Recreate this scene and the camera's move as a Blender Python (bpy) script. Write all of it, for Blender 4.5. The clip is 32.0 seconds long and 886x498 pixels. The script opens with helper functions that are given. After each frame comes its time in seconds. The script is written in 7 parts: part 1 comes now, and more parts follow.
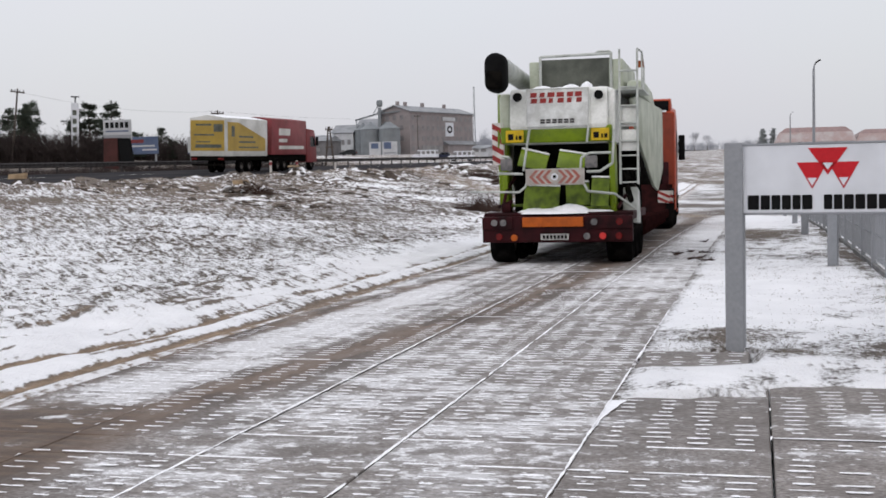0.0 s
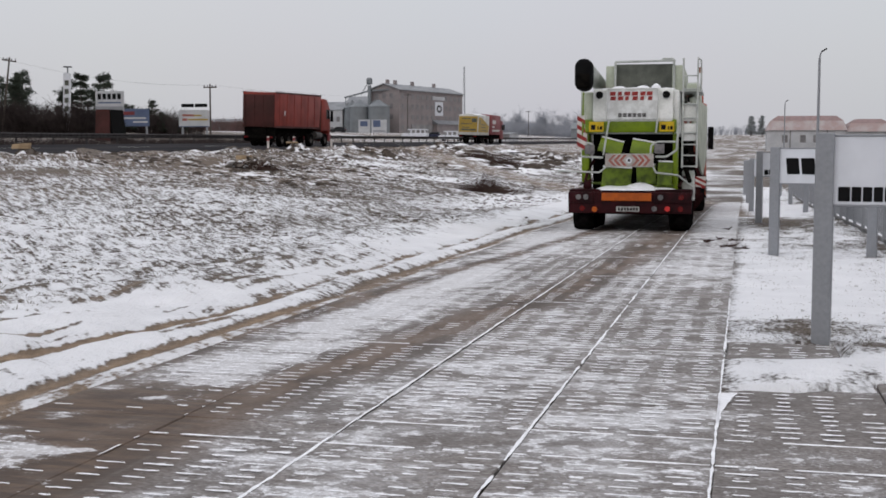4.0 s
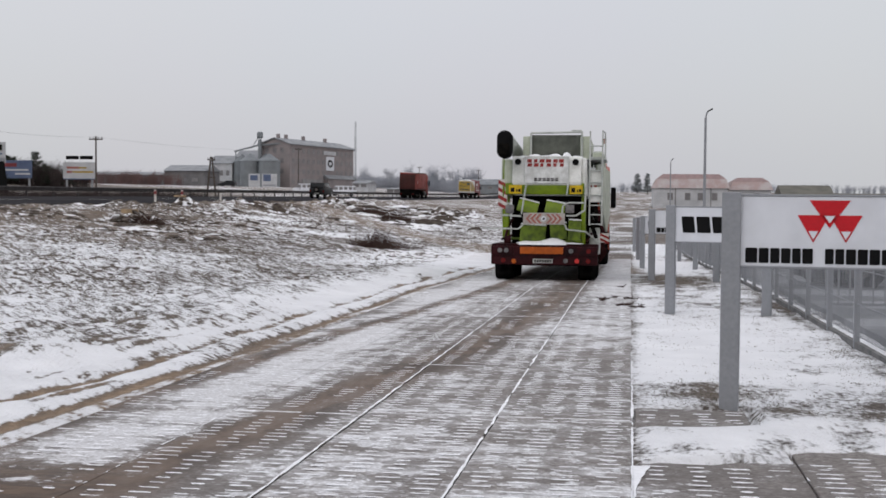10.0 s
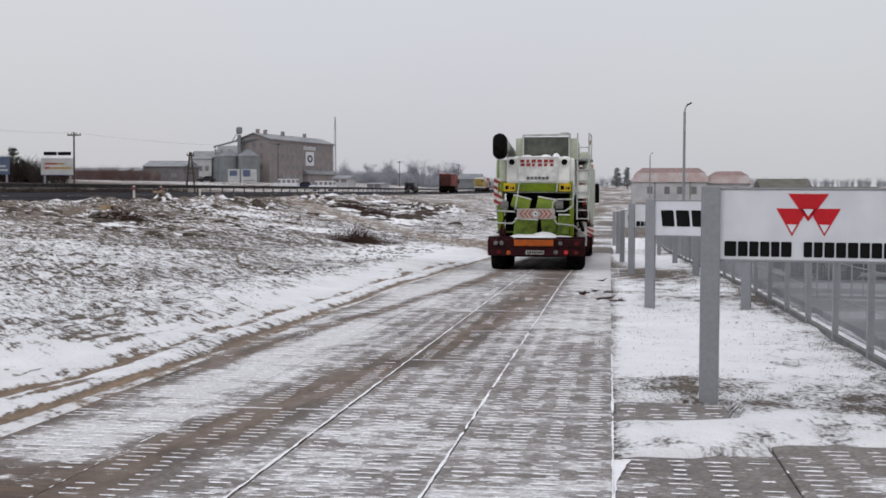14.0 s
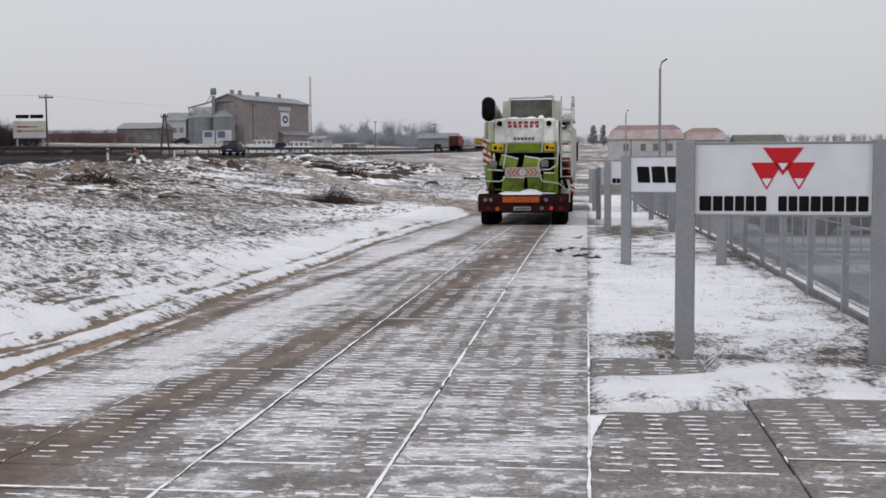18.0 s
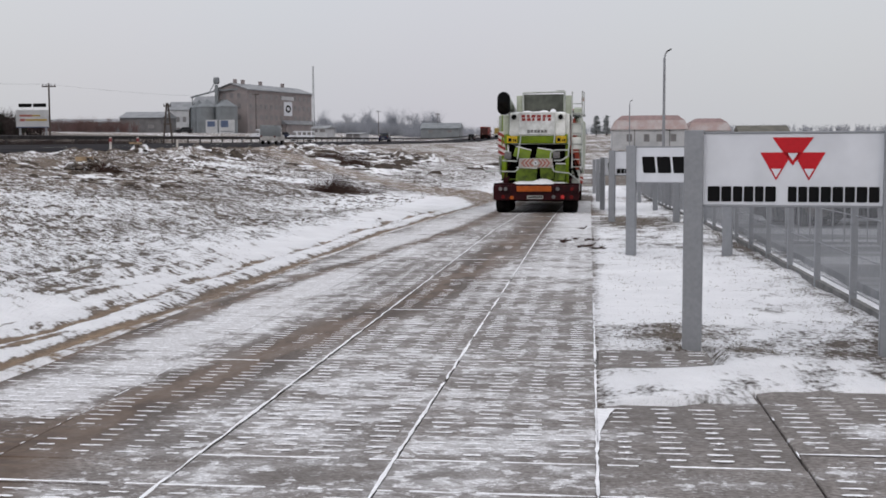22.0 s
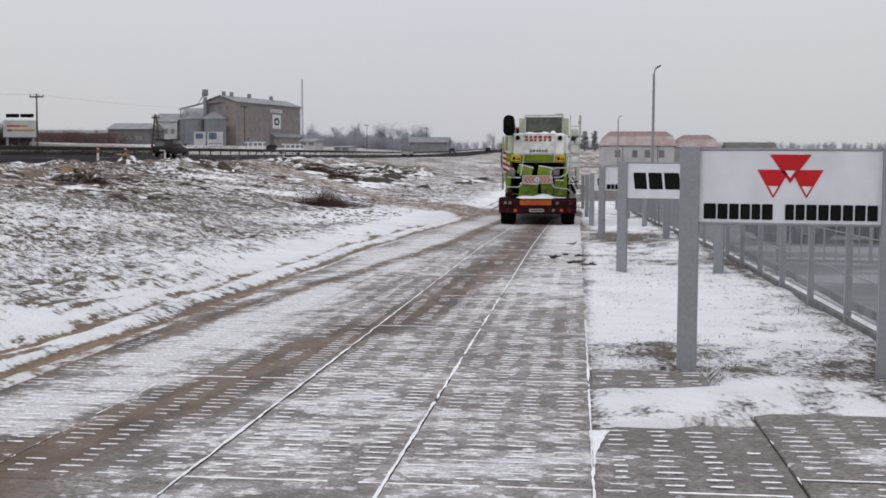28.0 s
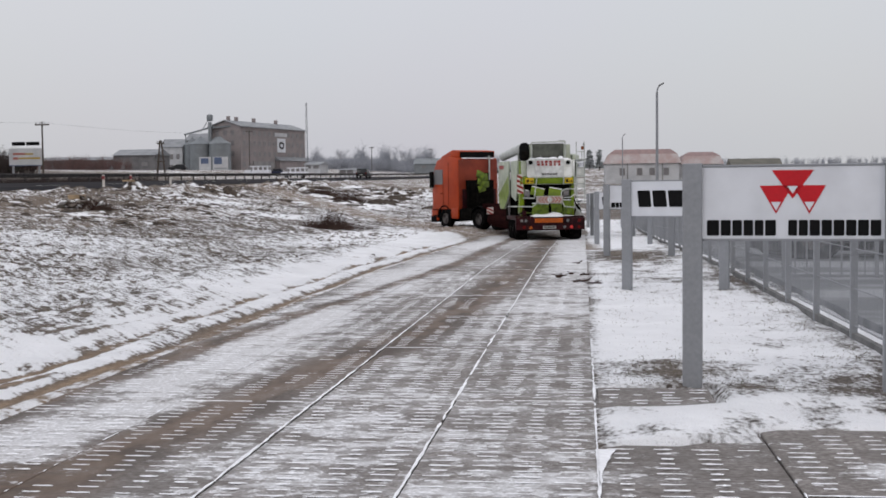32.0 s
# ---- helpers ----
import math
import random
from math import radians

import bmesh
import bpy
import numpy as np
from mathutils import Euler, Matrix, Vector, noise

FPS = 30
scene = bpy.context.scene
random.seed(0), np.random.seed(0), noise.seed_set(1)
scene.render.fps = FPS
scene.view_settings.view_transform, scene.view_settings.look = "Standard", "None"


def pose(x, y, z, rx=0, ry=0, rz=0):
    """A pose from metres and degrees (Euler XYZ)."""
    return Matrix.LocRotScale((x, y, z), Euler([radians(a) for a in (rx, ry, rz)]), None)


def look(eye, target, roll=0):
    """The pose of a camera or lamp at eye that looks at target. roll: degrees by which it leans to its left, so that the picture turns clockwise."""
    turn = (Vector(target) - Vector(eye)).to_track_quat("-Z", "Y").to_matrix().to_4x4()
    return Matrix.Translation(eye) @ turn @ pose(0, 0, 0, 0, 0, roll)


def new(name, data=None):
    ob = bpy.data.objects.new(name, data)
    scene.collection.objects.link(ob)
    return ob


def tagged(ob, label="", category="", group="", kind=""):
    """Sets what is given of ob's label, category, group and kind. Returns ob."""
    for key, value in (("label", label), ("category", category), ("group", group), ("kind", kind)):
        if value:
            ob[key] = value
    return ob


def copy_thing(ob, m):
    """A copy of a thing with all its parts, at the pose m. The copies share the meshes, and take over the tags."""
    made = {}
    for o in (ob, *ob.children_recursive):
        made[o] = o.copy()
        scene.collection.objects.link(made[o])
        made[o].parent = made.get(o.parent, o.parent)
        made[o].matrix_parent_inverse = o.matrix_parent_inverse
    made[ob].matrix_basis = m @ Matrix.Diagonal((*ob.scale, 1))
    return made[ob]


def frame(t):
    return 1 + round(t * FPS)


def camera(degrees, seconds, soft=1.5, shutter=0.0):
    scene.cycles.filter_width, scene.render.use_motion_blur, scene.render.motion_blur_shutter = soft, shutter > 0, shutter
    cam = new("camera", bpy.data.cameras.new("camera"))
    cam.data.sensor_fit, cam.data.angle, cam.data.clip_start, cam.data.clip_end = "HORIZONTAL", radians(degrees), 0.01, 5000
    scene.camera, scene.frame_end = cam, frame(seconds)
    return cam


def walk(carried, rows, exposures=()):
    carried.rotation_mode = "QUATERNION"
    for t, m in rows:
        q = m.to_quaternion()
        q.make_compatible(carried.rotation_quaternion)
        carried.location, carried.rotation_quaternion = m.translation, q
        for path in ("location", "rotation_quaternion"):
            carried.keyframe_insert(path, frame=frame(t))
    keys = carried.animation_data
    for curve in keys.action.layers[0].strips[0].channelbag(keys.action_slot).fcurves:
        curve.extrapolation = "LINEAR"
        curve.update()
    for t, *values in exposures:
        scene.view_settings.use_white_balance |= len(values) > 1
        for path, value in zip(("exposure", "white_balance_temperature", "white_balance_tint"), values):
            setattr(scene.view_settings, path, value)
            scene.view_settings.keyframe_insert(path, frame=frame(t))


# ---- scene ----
# camera: seconds, eye x y z, heading to the left of +y, pitch, roll (degrees)
PATH = [
    (0, 2.948, -0.428, 1.472, 14.40, -3.87, -1.39),
    (0.5, 2.953, -0.452, 1.472, 15.65, -3.97, -1.70),
    (1, 2.939, -0.468, 1.476, 16.98, -4.05, -1.92),
    (1.5, 2.844, -0.406, 1.471, 17.92, -4.08, -2.02),
    (2, 2.708, -0.394, 1.472, 18.78, -4.12, -1.94),
    (2.5, 2.603, -0.308, 1.474, 19.25, -4.22, -1.86),
    (3, 2.429, -0.311, 1.481, 18.10, -4.38, -1.45),
    (3.5, 2.237, -0.339, 1.481, 15.83, -4.66, -0.38),
    (4, 2.124, -0.456, 1.503, 13.66, -4.82, -0.00),
    (4.5, 2.086, -0.512, 1.521, 12.04, -4.91, 0.04),
    (6.5, 2.104, -0.724, 1.501, 8.26, -3.92, 0.15),
    (7, 2.126, -0.828, 1.507, 7.95, -3.52, 0.10),
    (7.5, 2.131, -0.868, 1.504, 7.71, -3.13, 0.13),
    (8, 2.138, -0.863, 1.502, 7.47, -2.87, 0.14),
    (8.5, 2.059, -0.473, 1.508, 7.87, -2.47, 0.31),
    (9, 1.987, -0.024, 1.516, 8.73, -2.13, 0.58),
    (9.5, 1.974, 0.030, 1.518, 8.63, -2.21, 0.52),
    (10, 1.971, 0.037, 1.517, 8.61, -2.26, 0.45),
    (10.5, 1.970, 0.031, 1.518, 8.58, -2.26, 0.46),
    (11, 1.972, 0.024, 1.518, 8.58, -2.24, 0.43),
    (11.5, 1.974, 0.032, 1.524, 8.57, -2.26, 0.37),
    (12, 1.973, 0.028, 1.517, 8.40, -2.24, 0.43),
    (12.5, 1.973, 0.041, 1.518, 8.23, -2.27, 0.45),
    (13, 1.973, 0.039, 1.516, 8.05, -2.28, 0.42),
    (13.5, 1.972, 0.041, 1.517, 7.88, -2.33, 0.36),
    (14, 1.973, 0.052, 1.518, 7.70, -2.50, 0.22),
    (14.5, 1.977, 0.050, 1.520, 7.51, -2.83, 0.08),
    (16.5, 1.989, 0.082, 1.506, 6.75, -4.36, -0.37),
    (17, 1.991, 0.088, 1.506, 6.67, -4.37, -0.41),
    (17.5, 1.989, 0.096, 1.503, 6.67, -4.36, -0.41),
    (18, 1.986, 0.102, 1.502, 6.65, -4.37, -0.36),
    (18.5, 1.985, 0.106, 1.502, 6.64, -4.42, -0.31),
    (19, 1.980, 0.107, 1.498, 6.61, -4.48, -0.24),
    (19.5, 1.979, 0.104, 1.500, 6.61, -4.53, -0.24),
    (20, 1.978, 0.118, 1.496, 6.64, -4.59, -0.22),
    (20.5, 1.974, 0.124, 1.498, 6.65, -4.66, -0.25),
    (21, 1.968, 0.145, 1.496, 6.69, -4.72, -0.20),
    (21.5, 1.963, 0.185, 1.495, 6.72, -4.77, -0.19),
    (22, 1.957, 0.220, 1.495, 6.78, -4.83, -0.22),
    (22.5, 1.952, 0.232, 1.499, 6.84, -4.89, -0.20),
    (23, 1.940, 0.267, 1.495, 6.87, -4.93, -0.14),
    (23.5, 1.928, 0.318, 1.495, 6.89, -4.99, -0.11),
    (24, 1.913, 0.367, 1.494, 6.65, -5.13, 0.06),
    (24.5, 1.906, 0.392, 1.493, 6.40, -5.28, 0.16),
    (26.5, 1.910, 0.393, 1.492, 6.13, -5.41, 0.33),
    (27, 1.913, 0.400, 1.492, 6.17, -4.91, 0.31),
    (27.5, 1.910, 0.396, 1.493, 6.18, -4.46, 0.28),
    (28, 1.908, 0.390, 1.495, 6.20, -4.18, 0.29),
    (28.5, 1.909, 0.384, 1.495, 6.22, -4.14, 0.30),
    (29, 1.908, 0.386, 1.497, 6.23, -4.15, 0.23),
    (29.5, 1.910, 0.385, 1.496, 6.22, -4.13, 0.27),
    (30, 1.911, 0.387, 1.497, 6.25, -3.94, 0.05),
    (30.5, 1.912, 0.379, 1.497, 6.29, -3.76, -0.09),
    (31, 1.917, 0.374, 1.494, 6.37, -3.56, -0.29),
    (31.5, 1.923, 0.375, 1.495, 6.42, -3.39, -0.46),
    (32, 1.928, 0.381, 1.496, 6.49, -3.21, -0.64),
]


def aimed(x, y, z, heading, pitch, roll):
    a, p = radians(heading), radians(pitch)
    way = Vector((-math.sin(a) * math.cos(p), math.cos(a) * math.cos(p), math.sin(p)))
    return look((x, y, z), Vector((x, y, z)) + way, roll)


EXPOSURES = [(0.0, 0.28), (1.0, 0.19), (2.0, 0.07), (4.5, 0.02), (6.5, 0.05), (9.0, 0.06), (32.0, 0.06)]
cam = camera(39.35, 32.0, soft=1.7)
walk(cam, [(row[0], aimed(*row[1:])) for row in PATH], exposures=EXPOSURES)

# ---- light: an overcast winter sky, brighter overhead, and a weak veiled sun ----
world = bpy.data.worlds.new("overcast_sky")
scene.world = world
world.use_nodes = True
wt = world.node_tree
wt.nodes.clear()
w_out, w_bg = wt.nodes.new("ShaderNodeOutputWorld"), wt.nodes.new("ShaderNodeBackground")
w_sky = wt.nodes.new("ShaderNodeTexSky")
w_sky.sky_type, w_sky.sun_disc = "NISHITA", False
w_sky.sun_elevation, w_sky.sun_rotation = radians(28), radians(140)
w_sky.dust_density, w_sky.air_density = 4.0, 1.0
w_co, w_sep = wt.nodes.new("ShaderNodeTexCoord"), wt.nodes.new("ShaderNodeSeparateXYZ")
w_ramp, w_mix = wt.nodes.new("ShaderNodeValToRGB"), wt.nodes.new("ShaderNodeMix")
w_cl = wt.nodes.new("ShaderNodeTexNoise")
w_clm = wt.nodes.new("ShaderNodeMix")
w_mix.data_type = w_clm.data_type = "RGBA"
w_ramp.color_ramp.elements[0].position, w_ramp.color_ramp.elements[0].color = 0.0, (0.53, 0.53, 0.565, 1)
w_ramp.color_ramp.elements[1].position, w_ramp.color_ramp.elements[1].color = 1.0, (0.95, 0.95, 1.0, 1)
w_mid = w_ramp.color_ramp.elements.new(0.22)
w_mid.color = (0.62, 0.62, 0.66, 1)
w_cl.inputs["Scale"].default_value, w_cl.inputs["Detail"].default_value = 2.2, 4
w_clm.blend_type = "SOFT_LIGHT"
w_clm.inputs["Factor"].default_value = 0.12
w_mix.inputs["Factor"].default_value = 0.985
wt.links.new(w_co.outputs["Generated"], w_sep.inputs[0])
wt.links.new(w_co.outputs["Generated"], w_cl.inputs["Vector"])
wt.links.new(w_sep.outputs["Z"], w_ramp.inputs[0])
wt.links.new(w_ramp.outputs[0], w_clm.inputs["A"])
wt.links.new(w_cl.outputs["Color"], w_clm.inputs["B"])
wt.links.new(w_sky.outputs[0], w_mix.inputs["A"])
wt.links.new(w_clm.outputs["Result"], w_mix.inputs["B"])
wt.links.new(w_mix.outputs["Result"], w_bg.inputs["Color"])
wt.links.new(w_bg.outputs[0], w_out.inputs["Surface"])
w_bg.inputs["Strength"].default_value = 1.0

sun = new("sun", bpy.data.lights.new("sun", "SUN"))
sun.data.energy, sun.data.angle, sun.data.color = 0.5, radians(30), (1.0, 0.97, 0.93)
sun.matrix_world = look((0, 0, 0), (0.5, 0.6, -0.62))

# ---- materials ----
def surf(name, col, col2=None, scale=6.0, rough=0.6, bump=0.15, metal=0.0, fine=9.0, place="Object", streak=(1, 1, 1), edge=(0.42, 0.62), coat=0.0, spec=0.25):
    """A surface of two colours, mottled at a coarse and a fine scale, with fine relief."""
    m = bpy.data.materials.new(name)
    m.use_nodes = True
    nt = m.node_tree
    N, L = nt.nodes, nt.links
    b = N["Principled BSDF"]
    col2 = col2 or tuple(c * 0.78 for c in col)
    co, mp = N.new("ShaderNodeTexCoord"), N.new("ShaderNodeMapping")
    mp.inputs["Scale"].default_value = streak
    L.new(co.outputs[place], mp.inputs[0])
    n1, n2 = N.new("ShaderNodeTexNoise"), N.new("ShaderNodeTexNoise")
    n1.inputs["Scale"].default_value, n1.inputs["Detail"].default_value = scale, 5
    n2.inputs["Scale"].default_value, n2.inputs["Detail"].default_value = scale * fine, 3
    L.new(mp.outputs[0], n1.inputs["Vector"])
    L.new(mp.outputs[0], n2.inputs["Vector"])
    r1 = N.new("ShaderNodeMapRange")
    r1.inputs["From Min"].default_value, r1.inputs["From Max"].default_value = edge
    L.new(n1.outputs[0], r1.inputs[0])
    mix = N.new("ShaderNodeMix")
    mix.data_type = "RGBA"
    mix.inputs["A"].default_value, mix.inputs["B"].default_value = (*col, 1), (*col2, 1)
    L.new(r1.outputs[0], mix.inputs["Factor"])
    hs = N.new("ShaderNodeHueSaturation")
    r2 = N.new("ShaderNodeMapRange")
    r2.inputs["To Min"].default_value, r2.inputs["To Max"].default_value = 0.82, 1.18
    L.new(n2.outputs[0], r2.inputs[0])
    L.new(r2.outputs[0], hs.inputs["Value"])
    L.new(mix.outputs["Result"], hs.inputs["Color"])
    L.new(hs.outputs[0], b.inputs["Base Color"])
    b.inputs["Roughness"].default_value, b.inputs["Metallic"].default_value = rough, metal
    b.inputs["Coat Weight"].default_value = coat
    b.inputs["Specular IOR Level"].default_value = spec
    rr = N.new("ShaderNodeMapRange")
    rr.inputs["To Min"].default_value, rr.inputs["To Max"].default_value = max(rough - 0.12, 0.03), min(rough + 0.15, 1)
    L.new(n1.outputs[0], rr.inputs[0])
    L.new(rr.outputs[0], b.inputs["Roughness"])
    if bump:
        bp = N.new("ShaderNodeBump")
        bp.inputs["Strength"].default_value, bp.inputs["Distance"].default_value = bump, 0.02
        L.new(n2.outputs[0], bp.inputs["Height"])
        L.new(bp.outputs[0], b.inputs["Normal"])
    return m


def glow(name, col, strength):
    m = bpy.data.materials.new(name)
    m.use_nodes = True
    b = m.node_tree.nodes["Principled BSDF"]
    b.inputs["Base Color"].default_value = (*col, 1)
    b.inputs["Emission Color"].default_value, b.inputs["Emission Strength"].default_value = (*col, 1), strength
    return m


SNOW = surf("snow", (0.86, 0.87, 0.9), (0.76, 0.77, 0.8), 3.0, 0.75, 0.25)
STEEL_GREY = surf("galvanised_grey_paint", (0.24, 0.25, 0.27), (0.228, 0.238, 0.256), 4.0, 0.45, 0.03)
RAIL_GREY = surf("dull_weathered_steel", (0.05, 0.047, 0.048), (0.035, 0.033, 0.034), 3.0, 0.7, 0.1, spec=0.05)
BOARD_WHITE = surf("white_sign_sheet", (0.6, 0.62, 0.665), (0.57, 0.59, 0.635), 1.2, 0.4, 0.0, fine=3.0)
SIGN_RED = surf("red_sign_film", (0.46, 0.01, 0.018), (0.42, 0.009, 0.016), 3.0, 0.4, 0.01)
SIGN_BLACK = surf("black_sign_film", (0.004, 0.004, 0.0045), (0.006, 0.006, 0.0065), 3.0, 0.4, 0.01, spec=0.1)
GREEN = surf("combine_green_paint", (0.155, 0.23, 0.006), (0.105, 0.16, 0.006), 3.0, 0.42, 0.05, coat=0.2)
GREEN_DARK = surf("mottled_dark_green_paint", (0.12, 0.18, 0.01), (0.05, 0.075, 0.01), 5.0, 0.5, 0.1)
HOOD_GREY = surf("grey_panel_under_thin_snow", (0.46, 0.47, 0.46), (0.6, 0.615, 0.61), 5.0, 0.5, 0.08)
HOOD = surf("dusty_pale_grey_panel", (0.68, 0.69, 0.67), (0.54, 0.555, 0.525), 2.5, 0.45, 0.08)
PALE_GREEN = surf("faded_pale_green_panel", (0.38, 0.41, 0.33), (0.28, 0.31, 0.24), 2.0, 0.45, 0.06)
HOPPER = surf("hopper_grey_green_sheet", (0.105, 0.112, 0.095), (0.065, 0.07, 0.06), 3.0, 0.55, 0.08)
TUBE_WHITE = surf("white_tube_paint", (0.44, 0.46, 0.44), (0.32, 0.34, 0.32), 4.0, 0.4, 0.05)
BLACK = surf("black_plastic", (0.005, 0.005, 0.0055), (0.008, 0.008, 0.008), 5.0, 0.75, 0.1, spec=0.04)
# shade of hollows and undersides is put into this near-black colour
CAVITY = surf("steel_with_painted_shade", (0.004, 0.004, 0.0038), (0.009, 0.008, 0.007), 6.0, 0.8, 0.2, spec=0.0)
TYRE = surf("tyre_rubber", (0.004, 0.004, 0.004), (0.011, 0.01, 0.01), 5.0, 0.85, 0.3, spec=0.0)
RIM = surf("dusty_wheel_rim", (0.13, 0.12, 0.115), (0.05, 0.045, 0.045), 6.0, 0.6, 0.1, metal=0.4)
TRAILER_RED = surf("dull_dark_red_paint", (0.029, 0.0036, 0.0055), (0.013, 0.003, 0.004), 4.0, 0.6, 0.1, spec=0.12)
CAB_ORANGE = surf("orange_red_cab_paint", (0.36, 0.042, 0.006), (0.3, 0.034, 0.006), 2.0, 0.4, 0.02, coat=0.1)
# darker copy of the cab paint, shaded in colour for the back
CAB_BACK = surf("cab_orange_with_painted_shade", (0.2, 0.03, 0.012), (0.14, 0.022, 0.01), 1.5, 0.5, 0.05)
# deck red, darker than the beam's over most of its mottle
DECK = surf("very_dark_red_deck", (0.012, 0.005, 0.005), (0.022, 0.007, 0.007), 4.0, 0.8, 0.1, spec=0.0)
REFLECT_ORANGE = surf("orange_reflective_board", (0.4, 0.085, 0.008), (0.3, 0.065, 0.008), 8.0, 0.35, 0.05)
YELLOW = surf("yellow_warning_film", (0.56, 0.38, 0.01), (0.46, 0.31, 0.014), 6.0, 0.4, 0.02)
STRIPE_RED = surf("red_stripe_film", (0.25, 0.022, 0.02), (0.19, 0.022, 0.02), 6.0, 0.4, 0.02)
STRIPE_WHITE = surf("white_stripe_film", (0.56, 0.54, 0.51), (0.42, 0.4, 0.38), 6.0, 0.4, 0.02)
# board white, darkened in colour for the shade under the hood
MARKER = surf("marker_sheet_with_painted_shade", (0.4, 0.38, 0.35), (0.3, 0.28, 0.26), 6.0, 0.5, 0.02)
FADED_RED = surf("faded_red_arrow_film", (0.3, 0.09, 0.07), (0.28, 0.13, 0.11), 6.0, 0.4, 0.02)
GLASS = surf("dark_window_glass", (0.012, 0.013, 0.015), (0.02, 0.021, 0.023), 2.0, 0.12, 0.0, spec=0.3)
LAMP_RED = surf("red_lamp_lens", (0.11, 0.006, 0.006), (0.08, 0.005, 0.005), 12.0, 0.2, 0.02)
LAMP_CLEAR = surf("clear_lamp_lens", (0.16, 0.15, 0.15), (0.1, 0.1, 0.105), 12.0, 0.15, 0.02)
PLATE_WHITE = surf("white_plate", (0.42, 0.42, 0.4), (0.3, 0.3, 0.29), 12.0, 0.4, 0.02)
BEACON = glow("lit_amber_lens", (1.0, 0.35, 0.04), 3.0)
TAIL_GLOW = glow("lit_red_lens", (0.35, 0.012, 0.01), 0.3)
# distance haze and sky reflection are put into this grey
FAR_PANE = surf("pane_with_painted_haze_and_reflection", (0.15, 0.145, 0.15), (0.19, 0.185, 0.19), 0.5, 0.3, 0.0)
# brick colour paled and greyed for the haze of distance
BRICK = surf("brickwork_with_painted_haze", (0.25, 0.222, 0.222), (0.215, 0.195, 0.198), 0.35, 0.85, 0.2)
ROOF_GREY = surf("grey_metal_roof", (0.24, 0.25, 0.265), (0.19, 0.2, 0.215), 0.4, 0.5, 0.1)
SILO = surf("galvanised_silo_sheet", (0.19, 0.208, 0.222), (0.16, 0.175, 0.188), 0.5, 0.5, 0.1)
PLASTER = surf("grey_plaster", (0.25, 0.245, 0.245), (0.2, 0.2, 0.205), 0.5, 0.85, 0.15)
SHED_WALL = surf("dark_grey_plaster", (0.15, 0.147, 0.152), (0.115, 0.113, 0.118), 0.5, 0.85, 0.15)
WHITE_WALL = surf("white_painted_wall", (0.46, 0.47, 0.49), (0.38, 0.39, 0.41), 0.5, 0.8, 0.1)
# roof red, greyed in base colour for the haze before the hall
ROOF_RED = surf("faded_red_roof_with_painted_haze", (0.25, 0.165, 0.158), (0.21, 0.145, 0.14), 0.5, 0.6, 0.1, streak=(4, 1, 1))
ROOF_SNOWY = surf("roof_sheet_with_thin_snow", (0.34, 0.26, 0.25), (0.4, 0.36, 0.36), 0.6, 0.7, 0.1)
ROOF_OLIVE = surf("olive_grey_roofing", (0.13, 0.125, 0.105), (0.1, 0.098, 0.085), 0.6, 0.8, 0.1)
WOOD_POLE = surf("weathered_timber", (0.09, 0.075, 0.065), (0.055, 0.045, 0.04), 3.0, 0.85, 0.3, streak=(6, 6, 0.6))
ASPHALT = surf("wet_grey_asphalt", (0.048, 0.047, 0.05), (0.034, 0.033, 0.036), 0.35, 0.75, 0.2, fine=60.0, streak=(1, 0.15, 1), spec=0.0)
ROAD_PAINT = surf("worn_road_paint", (0.5, 0.5, 0.5), (0.3, 0.3, 0.3), 3.0, 0.7, 0.1)
BARK = surf("grey_brown_bark", (0.07, 0.058, 0.05), (0.045, 0.038, 0.034), 4.0, 0.9, 0.3)
PINE = surf("dark_pine_needles", (0.03, 0.041, 0.029), (0.046, 0.054, 0.04), 2.0, 0.85, 0.1)
# needle green mixed with pale grey as painted haze
FAR_PINE = surf("pine_needles_with_painted_haze", (0.19, 0.21, 0.215), (0.23, 0.25, 0.255), 2.0, 0.85, 0.1)
# twigs of the far trees, lightened in colour to imitate haze
TWIG = surf("winter_twigs_with_painted_haze", (0.42, 0.43, 0.46), (0.48, 0.49, 0.52), 1.0, 0.9, 0.1)
# haze is put into this pale bluish base colour
FAR_WOOD = surf("winter_wood_with_painted_haze", (0.29, 0.305, 0.34), (0.35, 0.365, 0.4), 0.6, 0.9, 0.1)
TWIG_RED = surf("reddish_bare_shrub_twigs", (0.13, 0.075, 0.07), (0.09, 0.06, 0.055), 0.5, 0.9, 0.1)
DRY_GRASS = surf("dry_winter_grass", (0.14, 0.115, 0.075), (0.07, 0.062, 0.04), 5.0, 0.9, 0.1)
SOIL = surf("dark_clod_soil", (0.045, 0.036, 0.03), (0.085, 0.068, 0.055), 5.0, 0.95, 0.4)
CLOD = surf("frozen_soil_and_grass", (0.1, 0.085, 0.075), (0.17, 0.145, 0.125), 1.3, 0.95, 0.3)
BRUSH = surf("dark_red_brown_brushwood", (0.05, 0.031, 0.027), (0.085, 0.058, 0.05), 3.0, 0.9, 0.1, spec=0.0)
RUBBLE = surf("broken_concrete", (0.3, 0.28, 0.26), (0.2, 0.18, 0.16), 4.0, 0.9, 0.3)
SNOWY_EARTH = surf("earth_speckled_with_snow", (0.12, 0.1, 0.088), (0.74, 0.75, 0.78), 2.2, 0.9, 0.3, edge=(0.44, 0.56))
PALE_WOOD = surf("pale_sawn_wood", (0.36, 0.27, 0.17), (0.26, 0.19, 0.12), 4.0, 0.8, 0.1)
